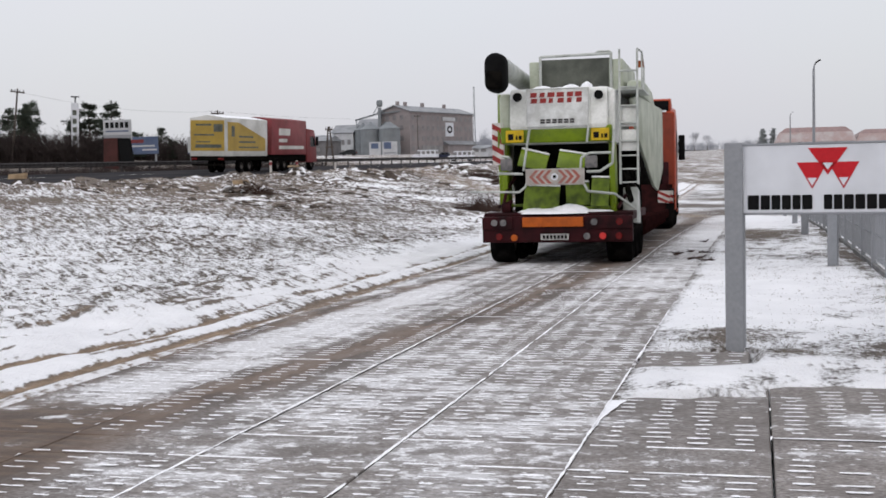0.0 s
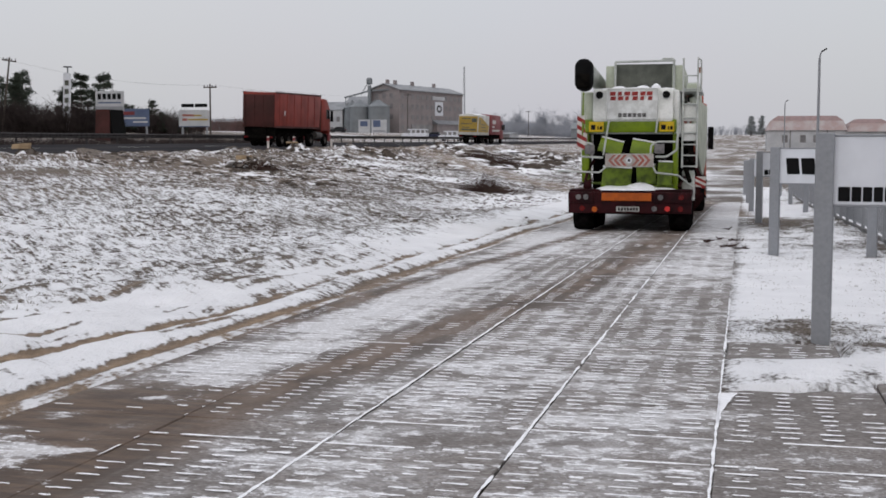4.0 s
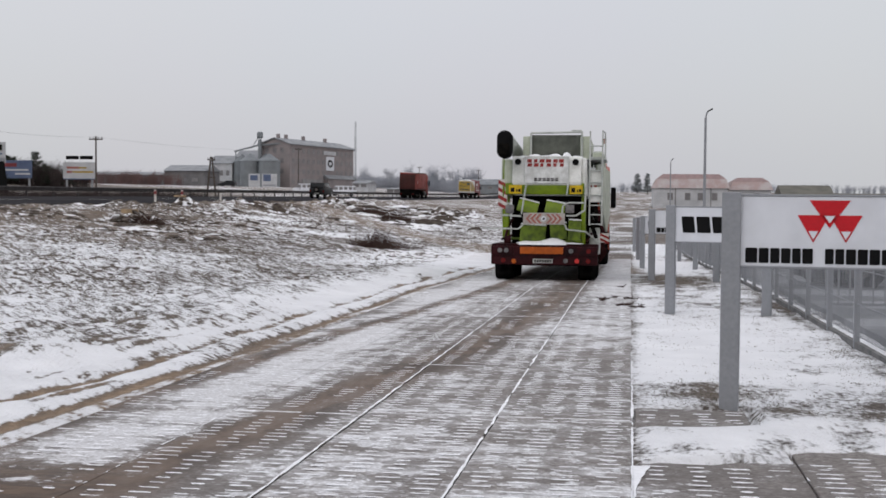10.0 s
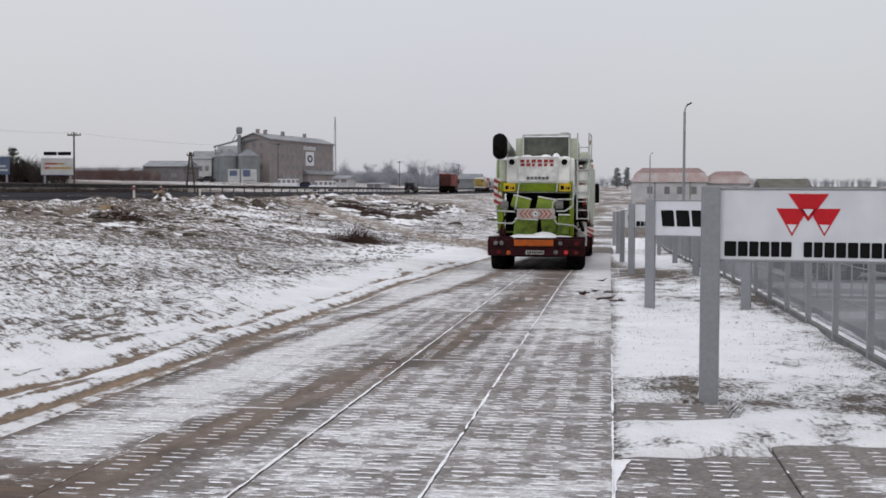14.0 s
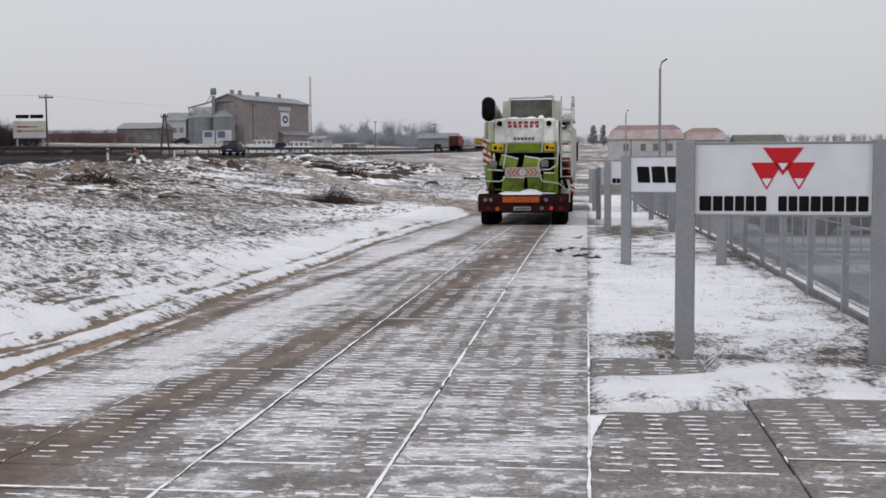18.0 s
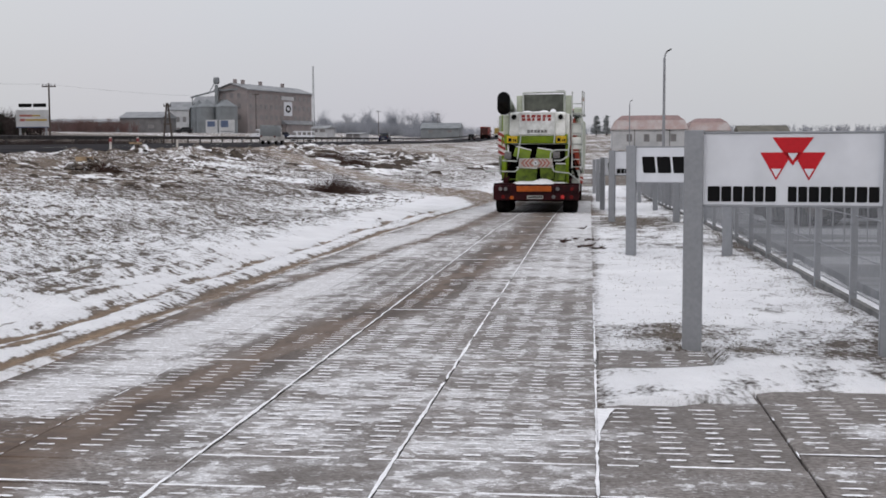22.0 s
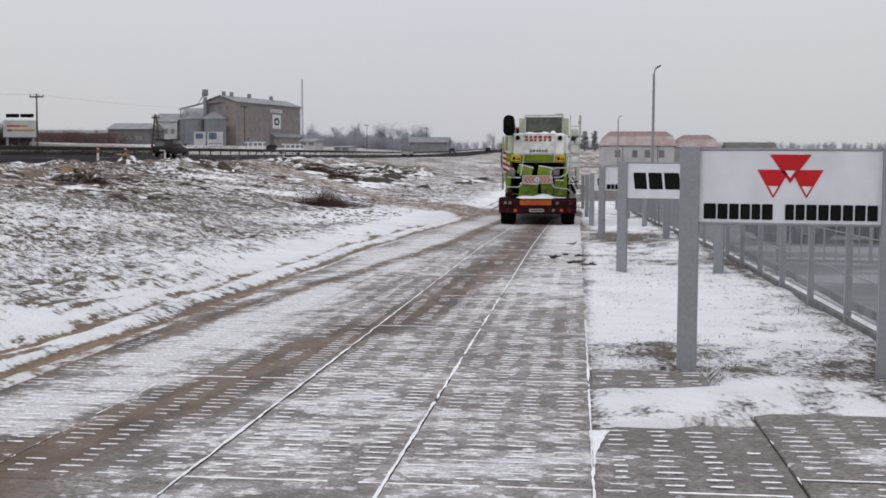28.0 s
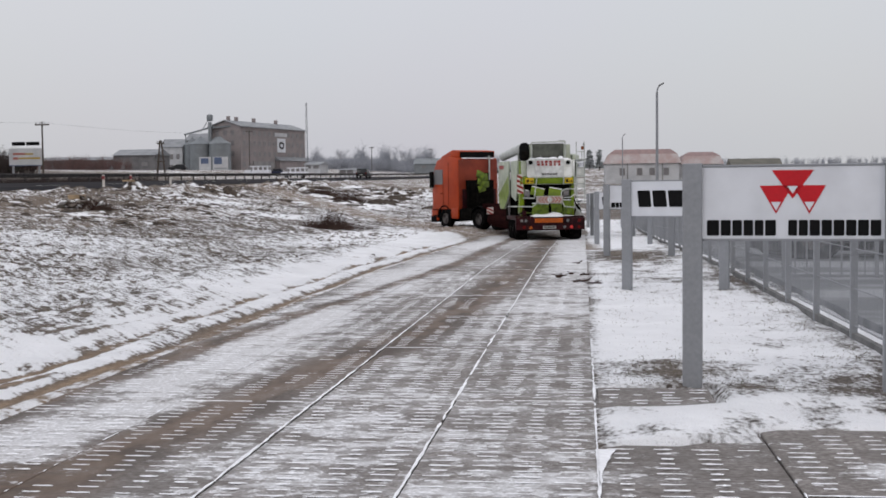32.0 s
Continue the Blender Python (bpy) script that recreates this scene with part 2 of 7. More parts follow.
BLUE = surf("blue_paint", (0.035, 0.07, 0.18), (0.03, 0.06, 0.15), 4.0, 0.45, 0.03)
HYDRANT_RED = surf("red_cast_paint", (0.36, 0.014, 0.012), (0.28, 0.012, 0.01), 4.0, 0.45, 0.05)
TARP_YELLOW = surf("yellow_tarpaulin", (0.37, 0.255, 0.05), (0.31, 0.215, 0.05), 0.8, 0.55, 0.1)
TARP_RED = surf("dark_red_tarpaulin", (0.2, 0.04, 0.045), (0.15, 0.035, 0.038), 0.8, 0.55, 0.1)
TARP_WHITE = surf("soiled_white_tarpaulin", (0.55, 0.55, 0.53), (0.42, 0.42, 0.4), 0.8, 0.55, 0.1)
TIPPER_RED = surf("rust_red_tipper_paint", (0.205, 0.03, 0.021), (0.145, 0.023, 0.018), 0.7, 0.55, 0.1)
CAR_DARK = surf("dark_car_paint", (0.007, 0.0075, 0.009), (0.011, 0.012, 0.013), 1.0, 0.5, 0.0)
# billboard blue, greyed in its colour to stand for haze
FAR_BLUE = surf("blue_print_with_painted_haze", (0.09, 0.12, 0.2), (0.075, 0.1, 0.17), 0.8, 0.5, 0.0)
CANVAS = surf("dark_grey_canvas", (0.055, 0.05, 0.048), (0.035, 0.033, 0.032), 2.0, 0.85, 0.15)
KERB = surf("damp_kerb_concrete", (0.17, 0.17, 0.17), (0.11, 0.11, 0.11), 3.0, 0.85, 0.2)
DARK_BROWN_RED = surf("dark_brown_red", (0.06, 0.018, 0.016), (0.042, 0.015, 0.013), 0.8, 0.7, 0.1)
HEDGE = surf("dark_leafless_hedge", (0.045, 0.037, 0.036), (0.065, 0.054, 0.052), 1.0, 0.9, 0.1, spec=0.0)
NAVY = surf("navy_car_paint", (0.011, 0.016, 0.042), (0.014, 0.019, 0.046), 1.0, 0.4, 0.0)
YARD = surf("wet_yard_surface_with_snow", (0.12, 0.127, 0.138), (0.3, 0.31, 0.33), 0.3, 0.6, 0.05, fine=30.0, edge=(0.46, 0.54), streak=(0.5, 1.6, 1))
SOILED_ORANGE = surf("dull_orange_lens", (0.24, 0.06, 0.012), (0.18, 0.045, 0.01), 8.0, 0.4, 0.0)
VAN_WHITE = surf("dirty_white_van_paint", (0.5, 0.5, 0.5), (0.36, 0.35, 0.34), 1.0, 0.4, 0.0)


# ---- shapes ----
def B():
    return bmesh.new()


def box(bm, x0, x1, y0, y1, z0, z1, turn=None):
    vs = [bm.verts.new((x, y, z)) for x in (x0, x1) for y in (y0, y1) for z in (z0, z1)]
    for f in ((0, 1, 3, 2), (4, 6, 7, 5), (0, 4, 5, 1), (2, 3, 7, 6), (0, 2, 6, 4), (1, 5, 7, 3)):
        bm.faces.new([vs[i] for i in f])
    if turn:
        bmesh.ops.transform(bm, matrix=turn, verts=vs)
    return vs


def rbox(bm, x0, x1, y0, y1, z0, z1, r=0.02, seg=2, turn=None):
    """A box with rounded edges."""
    t = bmesh.new()
    box(t, x0, x1, y0, y1, z0, z1)
    bmesh.ops.bevel(t, geom=t.edges[:], offset=r, segments=seg, affect="EDGES", profile=0.5)
    if turn:
        bmesh.ops.transform(t, matrix=turn, verts=t.verts)
    add(bm, t)


def add(bm, t):
    """Takes the bmesh t into bm."""
    me = bpy.data.meshes.new("temporary")
    t.to_mesh(me)
    t.free()
    bm.from_mesh(me)
    bpy.data.meshes.remove(me)


def rod(bm, p, q, r0, r1=None, seg=8, caps=True):
    """A round bar from p to q."""
    p, q = Vector(p), Vector(q)
    r1 = r0 if r1 is None else r1
    d = (q - p)
    u = d.orthogonal().normalized()
    v = d.normalized().cross(u)
    a = [bm.verts.new(p + r0 * (math.cos(k * 2 * math.pi / seg) * u + math.sin(k * 2 * math.pi / seg) * v)) for k in range(seg)]
    b = [bm.verts.new(q + r1 * (math.cos(k * 2 * math.pi / seg) * u + math.sin(k * 2 * math.pi / seg) * v)) for k in range(seg)]
    for k in range(seg):
        bm.faces.new((a[k], a[(k + 1) % seg], b[(k + 1) % seg], b[k]))
    if caps:
        bm.faces.new(a[::-1])
        bm.faces.new(b)


def pipe(bm, pts, r, seg=8):
    for p, q in zip(pts, pts[1:]):
        rod(bm, p, q, r, seg=seg)


def prism(bm, pts, axis, a0, a1):
    """The outline pts, two coordinates each, drawn out along an axis from a0 to a1."""
    def at(p, a):
        return {"x": (a, p[0], p[1]), "y": (p[0], a, p[1]), "z": (p[0], p[1], a)}[axis]
    lo, hi = [bm.verts.new(at(p, a0)) for p in pts], [bm.verts.new(at(p, a1)) for p in pts]
    n = len(pts)
    for k in range(n):
        bm.faces.new((lo[k], lo[(k + 1) % n], hi[(k + 1) % n], hi[k]))
    bm.faces.new(lo[::-1])
    bm.faces.new(hi)
    bmesh.ops.recalc_face_normals(bm, faces=bm.faces)


def link(name, bm, material, parent=None, smooth=False, bevel=0.0):
    if bevel:
        bmesh.ops.bevel(bm, geom=[e for e in bm.edges if len(e.link_faces) == 2 and e.calc_face_angle(0) > 0.5], offset=bevel, segments=2, affect="EDGES", profile=0.5)
    bmesh.ops.recalc_face_normals(bm, faces=bm.faces)
    me = bpy.data.meshes.new(name)
    bm.to_mesh(me)
    bm.free()
    me.materials.append(material)
    if smooth:
        for p in me.polygons:
            p.use_smooth = True
        me.set_sharp_from_angle(angle=radians(40))
    ob = new(name, me)
    if parent:
        ob.parent = parent
    return ob


def part(name, bm, material, parent, label="", smooth=True, bevel=0.0):
    ob = link(name, bm, material, parent, smooth, bevel)
    return tagged(ob, label) if label else ob


def thing(name, label, category, m=None, group="", kind=""):
    ob = new(name)
    ob.empty_display_size = 0.2
    if m is not None:
        ob.matrix_basis = m
    return tagged(ob, label, category, group, kind)


def shared(name, me, parent, m):
    """A further object on the mesh me."""
    ob = new(name, me)
    ob.parent = parent
    ob.matrix_basis = m
    return ob


def wheel(parent, x, y, r, width, name="wheel", rim=0.55):
    """A wheel with its axle along x, its middle at (x, y, r)."""
    hub = new(name)
    hub.parent = parent
    hub.matrix_basis = pose(x, y, r)
    w = width / 2
    t = B()
    prof = [(r * rim, -w * 0.8), (r * 0.9, -w), (r * 0.97, -w * 0.85), (r, -w * 0.55), (r, w * 0.55), (r * 0.97, w * 0.85), (r * 0.9, w), (r * rim, w * 0.8)]
    ring(t, prof, 28)
    part("tyre", t, TYRE, hub)
    t = B()
    ring(t, [(0.01, -w * 0.35), (r * 0.2, -w * 0.4), (r * 0.25, -w * 0.2), (r * rim * 0.9, -w * 0.25), (r * rim, -w * 0.75), (r * rim, w * 0.75), (r * rim * 0.9, w * 0.25), (r * 0.25, w * 0.2), (r * 0.2, w * 0.4), (0.01, w * 0.35)], 20)
    part("rim", t, RIM, hub)
    return hub


def ring(bm, prof, seg):
    """A profile of (radius, x) turned about the x axis."""
    rows = [[bm.verts.new((x, r * math.cos(2 * math.pi * k / seg), r * math.sin(2 * math.pi * k / seg))) for k in range(seg)] for r, x in prof]
    for a, b in zip(rows, rows[1:]):
        for k in range(seg):
            bm.faces.new((a[k], a[(k + 1) % seg], b[(k + 1) % seg], b[k]))


def mound(bm, rx, ry, h, rng, n=14, rough=1.0):
    """A low uneven heap."""
    rows = []
    off = rng.uniform(0, 50)
    for j in range(6):
        f = j / 5
        rows.append([bm.verts.new((rx * (1 - f ** 1.6) * math.cos(a) * (1 + 0.25 * noise.noise((math.cos(a) * 2 + off, math.sin(a) * 2, f))), ry * (1 - f ** 1.6) * math.sin(a), h * (f + (1 - rough) * f * (1 - f)) * (1 + 0.7 * rough * noise.noise((a * 1.7 + off, f * 3, 1))) - 0.08 * rough + h * rough * rng.uniform(-0.12, 0.12))) for a in (2 * math.pi * k / n for k in range(n))])
    for a, b in zip(rows, rows[1:]):
        for k in range(n):
            bm.faces.new((a[k], a[(k + 1) % n], b[(k + 1) % n], b[k]))
    bm.faces.new(rows[-1])


def facing(x, y, z, turn=0.0):
    """The pose of something drawn in x and y that stands upright and faces -y."""
    return pose(x, y, z, 90, 0, turn)

# ---- the lie of the land ----
ROAD_Y, ROAD_Z = (-60, 0, 25, 35, 42, 55, 80, 130, 200, 345, 600, 1500, 4500), (0.63, 0, -0.262, -0.47, -0.66, -0.9, -1.05, -0.5, 0.5, 3.0, 6.0, 12.5, 32.0)
HIGH_Y, HIGH_Z = (-400, 40, 62, 90, 150, 300, 345, 600, 1500, 4500), (1.05, 1.12, 1.16, 1.26, 1.5, 2.0, 2.3, 5.5, 12.0, 32.0)
FAR_X, FAR_Z = (39, 44, 60, 90, 150, 300, 1000, 4500), (0.0, -0.5, 0.1, 2.2, 3.0, 5.0, 9.0, 30.0)


def smooth01(u):
    u = np.clip(u, 0, 1)
    return u * u * (3 - 2 * u)


def bank(x):
    """The high road leans towards the field."""
    return 0.033 * np.clip(-28.6 - np.asarray(x, float), 0, 10.4)


def land(x, y):
    """Height of the ground, without its fine relief."""
    x, y = np.asarray(x, float), np.asarray(y, float)
    zr, zh = np.interp(y, ROAD_Y, ROAD_Z), np.interp(y, HIGH_Y, HIGH_Z)
    zh = zh + bank(x)
    u = smooth01((-3.0 - x) / 24.0)
    z = zr + (zh - 0.1 - zr) * u
    z = z + np.where(x < -39, np.interp(-x, FAR_X, FAR_Z) * np.interp(y, (-100, 60, 345, 600), (0.5, 0.8, 1.0, 0.6)), 0)
    return z


def rut(c, y):
    """Where a wheel rut runs beside the slabs; it swings out towards the camera."""
    return c + 0.14 * noise.noise((y * 0.35, c, 0)) - 0.05 * max(0.0, 11 - y) * (1.6 if c < -2.5 else 0.5)


def on_track(x, y):
    """How far a place lies from the middle of the branch track that turns off to the high road."""
    c = np.interp(y, (34, 44, 52, 60, 70, 80, 90, 110), (0.4, 0.0, -1.4, -4.2, -9.5, -15.5, -21, -29))
    return abs(x - c)


def relief(x, y):
    """Clods, banks and ruts."""
    v = 0.0
    if x < -2.0 and x > -28:
        v += 0.09 * noise.noise((x * 0.35, y * 0.25, 0)) * min(1, (-2.0 - x) / 2)
        v += 0.05 * noise.noise((x * 1.3, y * 0.9, 3)) * min(1, (-2.2 - x))
        v += 0.06 * noise.noise((x * 2.9, y * 2.3, 7)) * min(1, (-2.2 - x) * 0.6)
        # the blown bank beside the slabs and the heaps near the high road
        v += 0.12 * math.exp(-((x + 3.9) / 0.9) ** 2) * (0.6 + noise.noise((y * 0.5, 1.5, 0)) + 0.4 * noise.noise((y * 1.6, x * 1.5, 0)))
        if y > 85 and x > -24:
            v += 0.55 * max(0.0, noise.noise((x * 0.55, y * 0.22, 43)) - 0.02) * min(1.0, (y - 85) / 10) * min(1.0, max(0.0, (-10 - x) / 3)) * (1.0 if on_track(x, y) > 3.2 else 0.0)
        if x < -19:
            v += max(0, noise.noise((x * 0.5, y * 0.33, 11)) - 0.1) * 0.5 * min(1, (-19 - x) / 2) * min(1, max(0, (x + 27) / 2))
            v += max(0, noise.noise((x * 1.05, y * 0.6, 13))) * 0.42 * min(1, (-19 - x) / 2) * min(1, max(0, (x + 27) / 2)) * float(smooth01((y - 30) / 12))
        # wheel ruts along the edge of the slabs
        for c in (-2.25, -2.8):
            v -= 0.04 * math.exp(-((x - rut(c, y)) / 0.13) ** 2)
        if y < 20:
            for c in (-3.3, -3.9, -4.5, -5.2):
                v -= 0.03 * math.exp(-((x - rut(c, y)) / 0.12) ** 2) * max(0.0, 0.4 + noise.noise((y * 0.5, c, 18))) * min(1.0, (20 - y) / 5)
    elif x > 2.0 and x < 60:
        v += 0.05 * noise.noise((x * 0.9, y * 0.7, 5)) + 0.02 * noise.noise((x * 3.3, y * 2.7, 9))
        v *= min(1, (x - 2.0) * 1.5)
    return v


def grid_lines(stops):
    out = []
    for a, b, step in stops:
        out += list(np.arange(a, b - 1e-6, step))
    return np.array(out + [stops[-1][1]])


GX = grid_lines([(-4500, -500, 400), (-500, -150, 50), (-150, -60, 10), (-60, -40, 2), (-40, -28, 1.0), (-28, -12, 0.4), (-12, -6.4, 0.16), (-6.4, -4.0, 0.09), (-4.0, -2.0, 0.07), (-2.0, 2.0, 0.5), (2.0, 8, 0.16), (8, 30, 1.0), (30, 150, 10), (150, 500, 50), (500, 4500, 400)])
GY = grid_lines([(-400, -40, 40), (-40, 4, 2), (4, 16, 0.12), (16, 30, 0.16), (30, 70, 0.3), (70, 130, 1.0), (130, 400, 8), (400, 900, 50), (900, 4500, 400)])


def build_ground():
    xs, ys = GX, GY
    zz = land(*np.meshgrid(xs, ys))
    verts, cover, mud = [], [], []
    for j, y in enumerate(ys):
        for i, x in enumerate(xs):
            z = zz[j, i]
            near = -30 < x < 12 and 0 < y < 140
            if near:
                z += relief(x, y)
            if -1.95 < x < 1.9 and y < 48.5:
                z -= 0.16                                  # bed of the slabs
            elif 2.05 < x < 5.6 and y < (7.72 if x < 3 else 8.18) + 0.08 * noise.noise((x * 2, 3, 1)):
                z -= 0.16
            elif 2.05 < x < 2.85 and 9.0 < y < 9.85:
                z -= 0.16
            elif 2.0 < x < 5.6 and y < 9.4:
                z += 0.02
            verts.append((x, y, z))
            # how much snow lies, and how much wet earth shows
            n = noise.noise((x * 0.22, y * 0.16, 2)) * 0.5 + noise.noise((x * 0.9, y * 0.45, 4)) * 0.3
            c, w = 0.5 + n * 0.5, 0.0
            if x < -1.9:
                bank = math.exp(-((x + 3.1 + 0.1 * max(0.0, 12.5 - y)) / (0.72 + 0.1 * max(0.0, 12.5 - y))) ** 2) * (1 + 0.6 * noise.noise((x * 0.8, y * 0.4, 21)))
                c = 0.555 + n * 0.2 + (0.16 + 0.22 * noise.noise((x * 1.6, y * 0.5, 77))) * bank
                c -= 0.08 * math.exp(-((x + 17) / 7) ** 2 - ((y - 46) / 5) ** 2) + 0.05 * math.exp(-((x + 12) / 3) ** 2 - ((y - 40) / 4) ** 2)
                w = sum(math.exp(-((x - rut(k, y)) / 0.075) ** 2) * (0.7 + 0.7 * noise.noise((y * 0.6, k, 8))) for k in (-2.25, -2.8))
                w += sum(math.exp(-((x - rut(k, y)) / 0.07) ** 2) * (0.1 + 0.7 * noise.noise((y * 0.7, k, 8))) for k in (-2.52, -3.3, -3.9, -4.5, -5.2)) * max(0.0, min(1.0, (17 - y) / 5))
                thin = 0.0
                if y < 19 and x > -6.4:
                    thin = sum(math.exp(-((x - rut(k, y) - 0.12 * noise.noise((y * 0.9, k * 3, 33))) / 0.055) ** 2) * max(0.0, 0.25 + 0.9 * noise.noise((y * 1.0, k, 29))) for k in (-2.95, -3.3, -3.62, -4.0, -4.45, -5.0, -5.5)) * min(1.0, (19 - y) / 5)
                w *= 1.0 + 1.2 * max(0.0, min(1.0, 11.5 - y))
                c += (0.1 + 0.05 * max(0.0, min(1.0, 13.0 - y))) * min(1.0, bank) - 0.6 * w - 0.7 * thin
                w = max(w, 0.25 * min(1.0, bank))
                if x > -2.2:
                    c, w = c - 0.05 + 0.2 * noise.noise((y * 0.7, 0.3, 15)), max(w, 0.7 + 0.5 * noise.noise((y * 0.5, 0.3, 16)))
                c += 0.05 * smooth01((26 - y) / 8) * smooth01((-3.5 - x) / 1.5)
                if x < -6:
                    c -= 0.06 * smooth01((y - 30) / 16) * smooth01((-6 - x) / 5)
                c -= 0.05 * math.exp(-((x + 13.5) / 6) ** 2 - ((y - 38) / 3) ** 2)
                for px, py, rx, ry in ((-17.0, 45.0, 1.1, 0.5), (-15.4, 83.6, 2.0, 1.2), (-18.5, 66, 2.6, 2.0), (-13.0, 60, 2.5, 1.4), (-19.5, 72.0, 1.6, 1.5)):
                    c += 0.5 * math.exp(-((x - px) / rx) ** 2 - ((y - py) / ry) ** 2)
                if x < -14:
                    c -= 0.02
                    w = 0.2 + 0.4 * n if x > -28 else 0.3
                if -28 < x < -17:
                    c -= 0.06 * min(1.0, (-17 - x) / 3)
                    c += 0.3 * noise.noise((x * 0.45, y * 0.12, 61)) * min(1.0, (-17 - x) / 2)
                if -10 < x < -2.4 and 36 < y < 58:
                    c += 0.75 * math.exp(-((x + 4.9) / 2.4) ** 2 - ((y - 47) / 7) ** 2)
            elif x > 2.0:
                c = 0.715 + n * 0.45 + 0.28 * noise.noise((x * 3.6, y * 2.2, 19)) + (0.06 if y < 9.2 else 0.0)
                c -= 0.2 * math.exp(-((x - 2.55) / 0.55) ** 2 - ((y - 10.7) / 0.9) ** 2)
                c -= 0.08 * math.exp(-((x - 3.5) / 0.55) ** 2 - ((y - 9.9) / 0.9) ** 2)
                c -= 0.07 * math.exp(-((x - 4.1) / 0.4) ** 2) * (1.0 if y > 9.0 else 0.0)
                c += 0.12 * math.exp(-((x - 2.9) / 0.7) ** 2 - ((y - 13.6) / 2.0) ** 2)
                c -= 0.2 * math.exp(-((x - 4.45) / 0.15) ** 2)
                c -= 0.4 * math.exp(-((x - 3.0) / 1.0) ** 2 - ((y - 30) / 4.0) ** 2)
                if x > 5.0:
                    c -= 0.26
                if y > 75:
                    c = 0.35 + n * 0.4
            d = on_track(x, y)
            if y > 34 and y < 110 and d < 2.6 and x > -29:
                k = smooth01((2.6 - d) / 1.0)
                c, w = c + (0.42 - c) * k, w + (0.55 - w) * k
            if y > 110 or x < -42:
                c, w = (0.45 if y > 200 or x > -42 else 0.22) + n * 0.5, 0.25 if y > 200 or x > -42 else 0.0
            cover.append(c)
            mud.append(max(0.0, min(1.0, w)))
    nx = len(xs)
    faces = [(j * nx + i, j * nx + i + 1, (j + 1) * nx + i + 1, (j + 1) * nx + i) for j in range(len(ys) - 1) for i in range(nx - 1)]
    me = bpy.data.meshes.new("ground")
    me.from_pydata(verts, [], faces)
    me.attributes.new("cover", "FLOAT", "POINT").data.foreach_set("value", np.array(cover, dtype=np.float32))
    me.attributes.new("mud", "FLOAT", "POINT").data.foreach_set("value", np.array(mud, dtype=np.float32))
    me.polygons.foreach_set("use_smooth", [True] * len(me.polygons))
    me.materials.append(ground_material())
    return tagged(new("ground", me), "frozen field of dry grass and soil under thin blown snow", "ground", kind="structure")


def ground_material():
    m = bpy.data.materials.new("snow_dusted_earth")
    m.use_nodes = True
    nt = m.node_tree
    N, L = nt.nodes, nt.links
    b = N["Principled BSDF"]
    geo = N.new("ShaderNodeNewGeometry")

    def noise_at(scale, stretch, detail=4, rough=0.6):
        mp, n = N.new("ShaderNodeMapping"), N.new("ShaderNodeTexNoise")
        mp.inputs["Scale"].default_value = stretch
        mp.inputs["Rotation"].default_value = (0, 0, radians(28))
        n.inputs["Scale"].default_value, n.inputs["Detail"].default_value, n.inputs["Roughness"].default_value = scale, detail, rough
        L.new(geo.outputs["Position"], mp.inputs[0])
        L.new(mp.outputs[0], n.inputs["Vector"])
        return n.outputs[0]

    def maths(op, a, c):
        n = N.new("ShaderNodeMath")
        n.operation = op
        for k, v in enumerate((a, c)):
            if isinstance(v, (int, float)):
                n.inputs[k].default_value = v
            else:
                L.new(v, n.inputs[k])
        return n.outputs[0]

    def blend(f, a, c):
        n = N.new("ShaderNodeMix")
        n.data_type = "RGBA"
        L.new(f, n.inputs["Factor"])
        for k, v in (("A", a), ("B", c)):
            if isinstance(v, tuple):
                n.inputs[k].default_value = (*v, 1)
            else:
                L.new(v, n.inputs[k])
        return n.outputs["Result"]

    def ramp(v, lo, hi):
        n = N.new("ShaderNodeMapRange")
        n.inputs["From Min"].default_value, n.inputs["From Max"].default_value = lo, hi
        L.new(v, n.inputs[0])
        return n.outputs[0]

    cov, mud = N.new("ShaderNodeAttribute"), N.new("ShaderNodeAttribute")
    cov.attribute_name, mud.attribute_name = "cover", "mud"
    streaks = noise_at(1.1, (1.0, 1.5, 1.0), 6, 0.65)
    clods = noise_at(7.5, (1.0, 0.55, 1.0), 6, 0.74)
    grain = noise_at(22.0, (1.0, 0.6, 1), 4)
    broad = noise_at(0.25, (1, 1, 1), 3)
    turned, furrow_noise = N.new("ShaderNodeMapping"), N.new("ShaderNodeTexNoise")
    turned.vector_type = "TEXTURE"
    turned.inputs["Rotation"].default_value = (0, 0, radians(41))
    turned.inputs["Scale"].default_value = (0.15, 0.95, 1.0)
    furrow_noise.inputs["Scale"].default_value, furrow_noise.inputs["Detail"].default_value = 1.0, 2
    L.new(geo.outputs["Position"], turned.inputs[0])
    L.new(turned.outputs[0], furrow_noise.inputs["Vector"])
    furrow = furrow_noise.outputs[0]
    axis = N.new("ShaderNodeSeparateXYZ")
    L.new(geo.outputs["Position"], axis.inputs[0])
    v = maths("ADD", maths("MULTIPLY", streaks, 0.12), maths("MULTIPLY", clods, 0.42))
    v = maths("ADD", v, maths("MULTIPLY", maths("MULTIPLY", maths("SUBTRACT", furrow, 0.5), ramp(axis.outputs["X"], 0.0, -2.0)), 0.72))
    comb, comb_noise = N.new("ShaderNodeMapping"), N.new("ShaderNodeTexNoise")
    comb.vector_type = "TEXTURE"
    comb.inputs["Rotation"].default_value = (0, 0, radians(48))
    comb.inputs["Scale"].default_value = (0.06, 0.4, 1.0)
    comb_noise.inputs["Scale"].default_value, comb_noise.inputs["Detail"].default_value = 1.0, 3
    L.new(geo.outputs["Position"], comb.inputs[0])
    L.new(comb.outputs[0], comb_noise.inputs["Vector"])
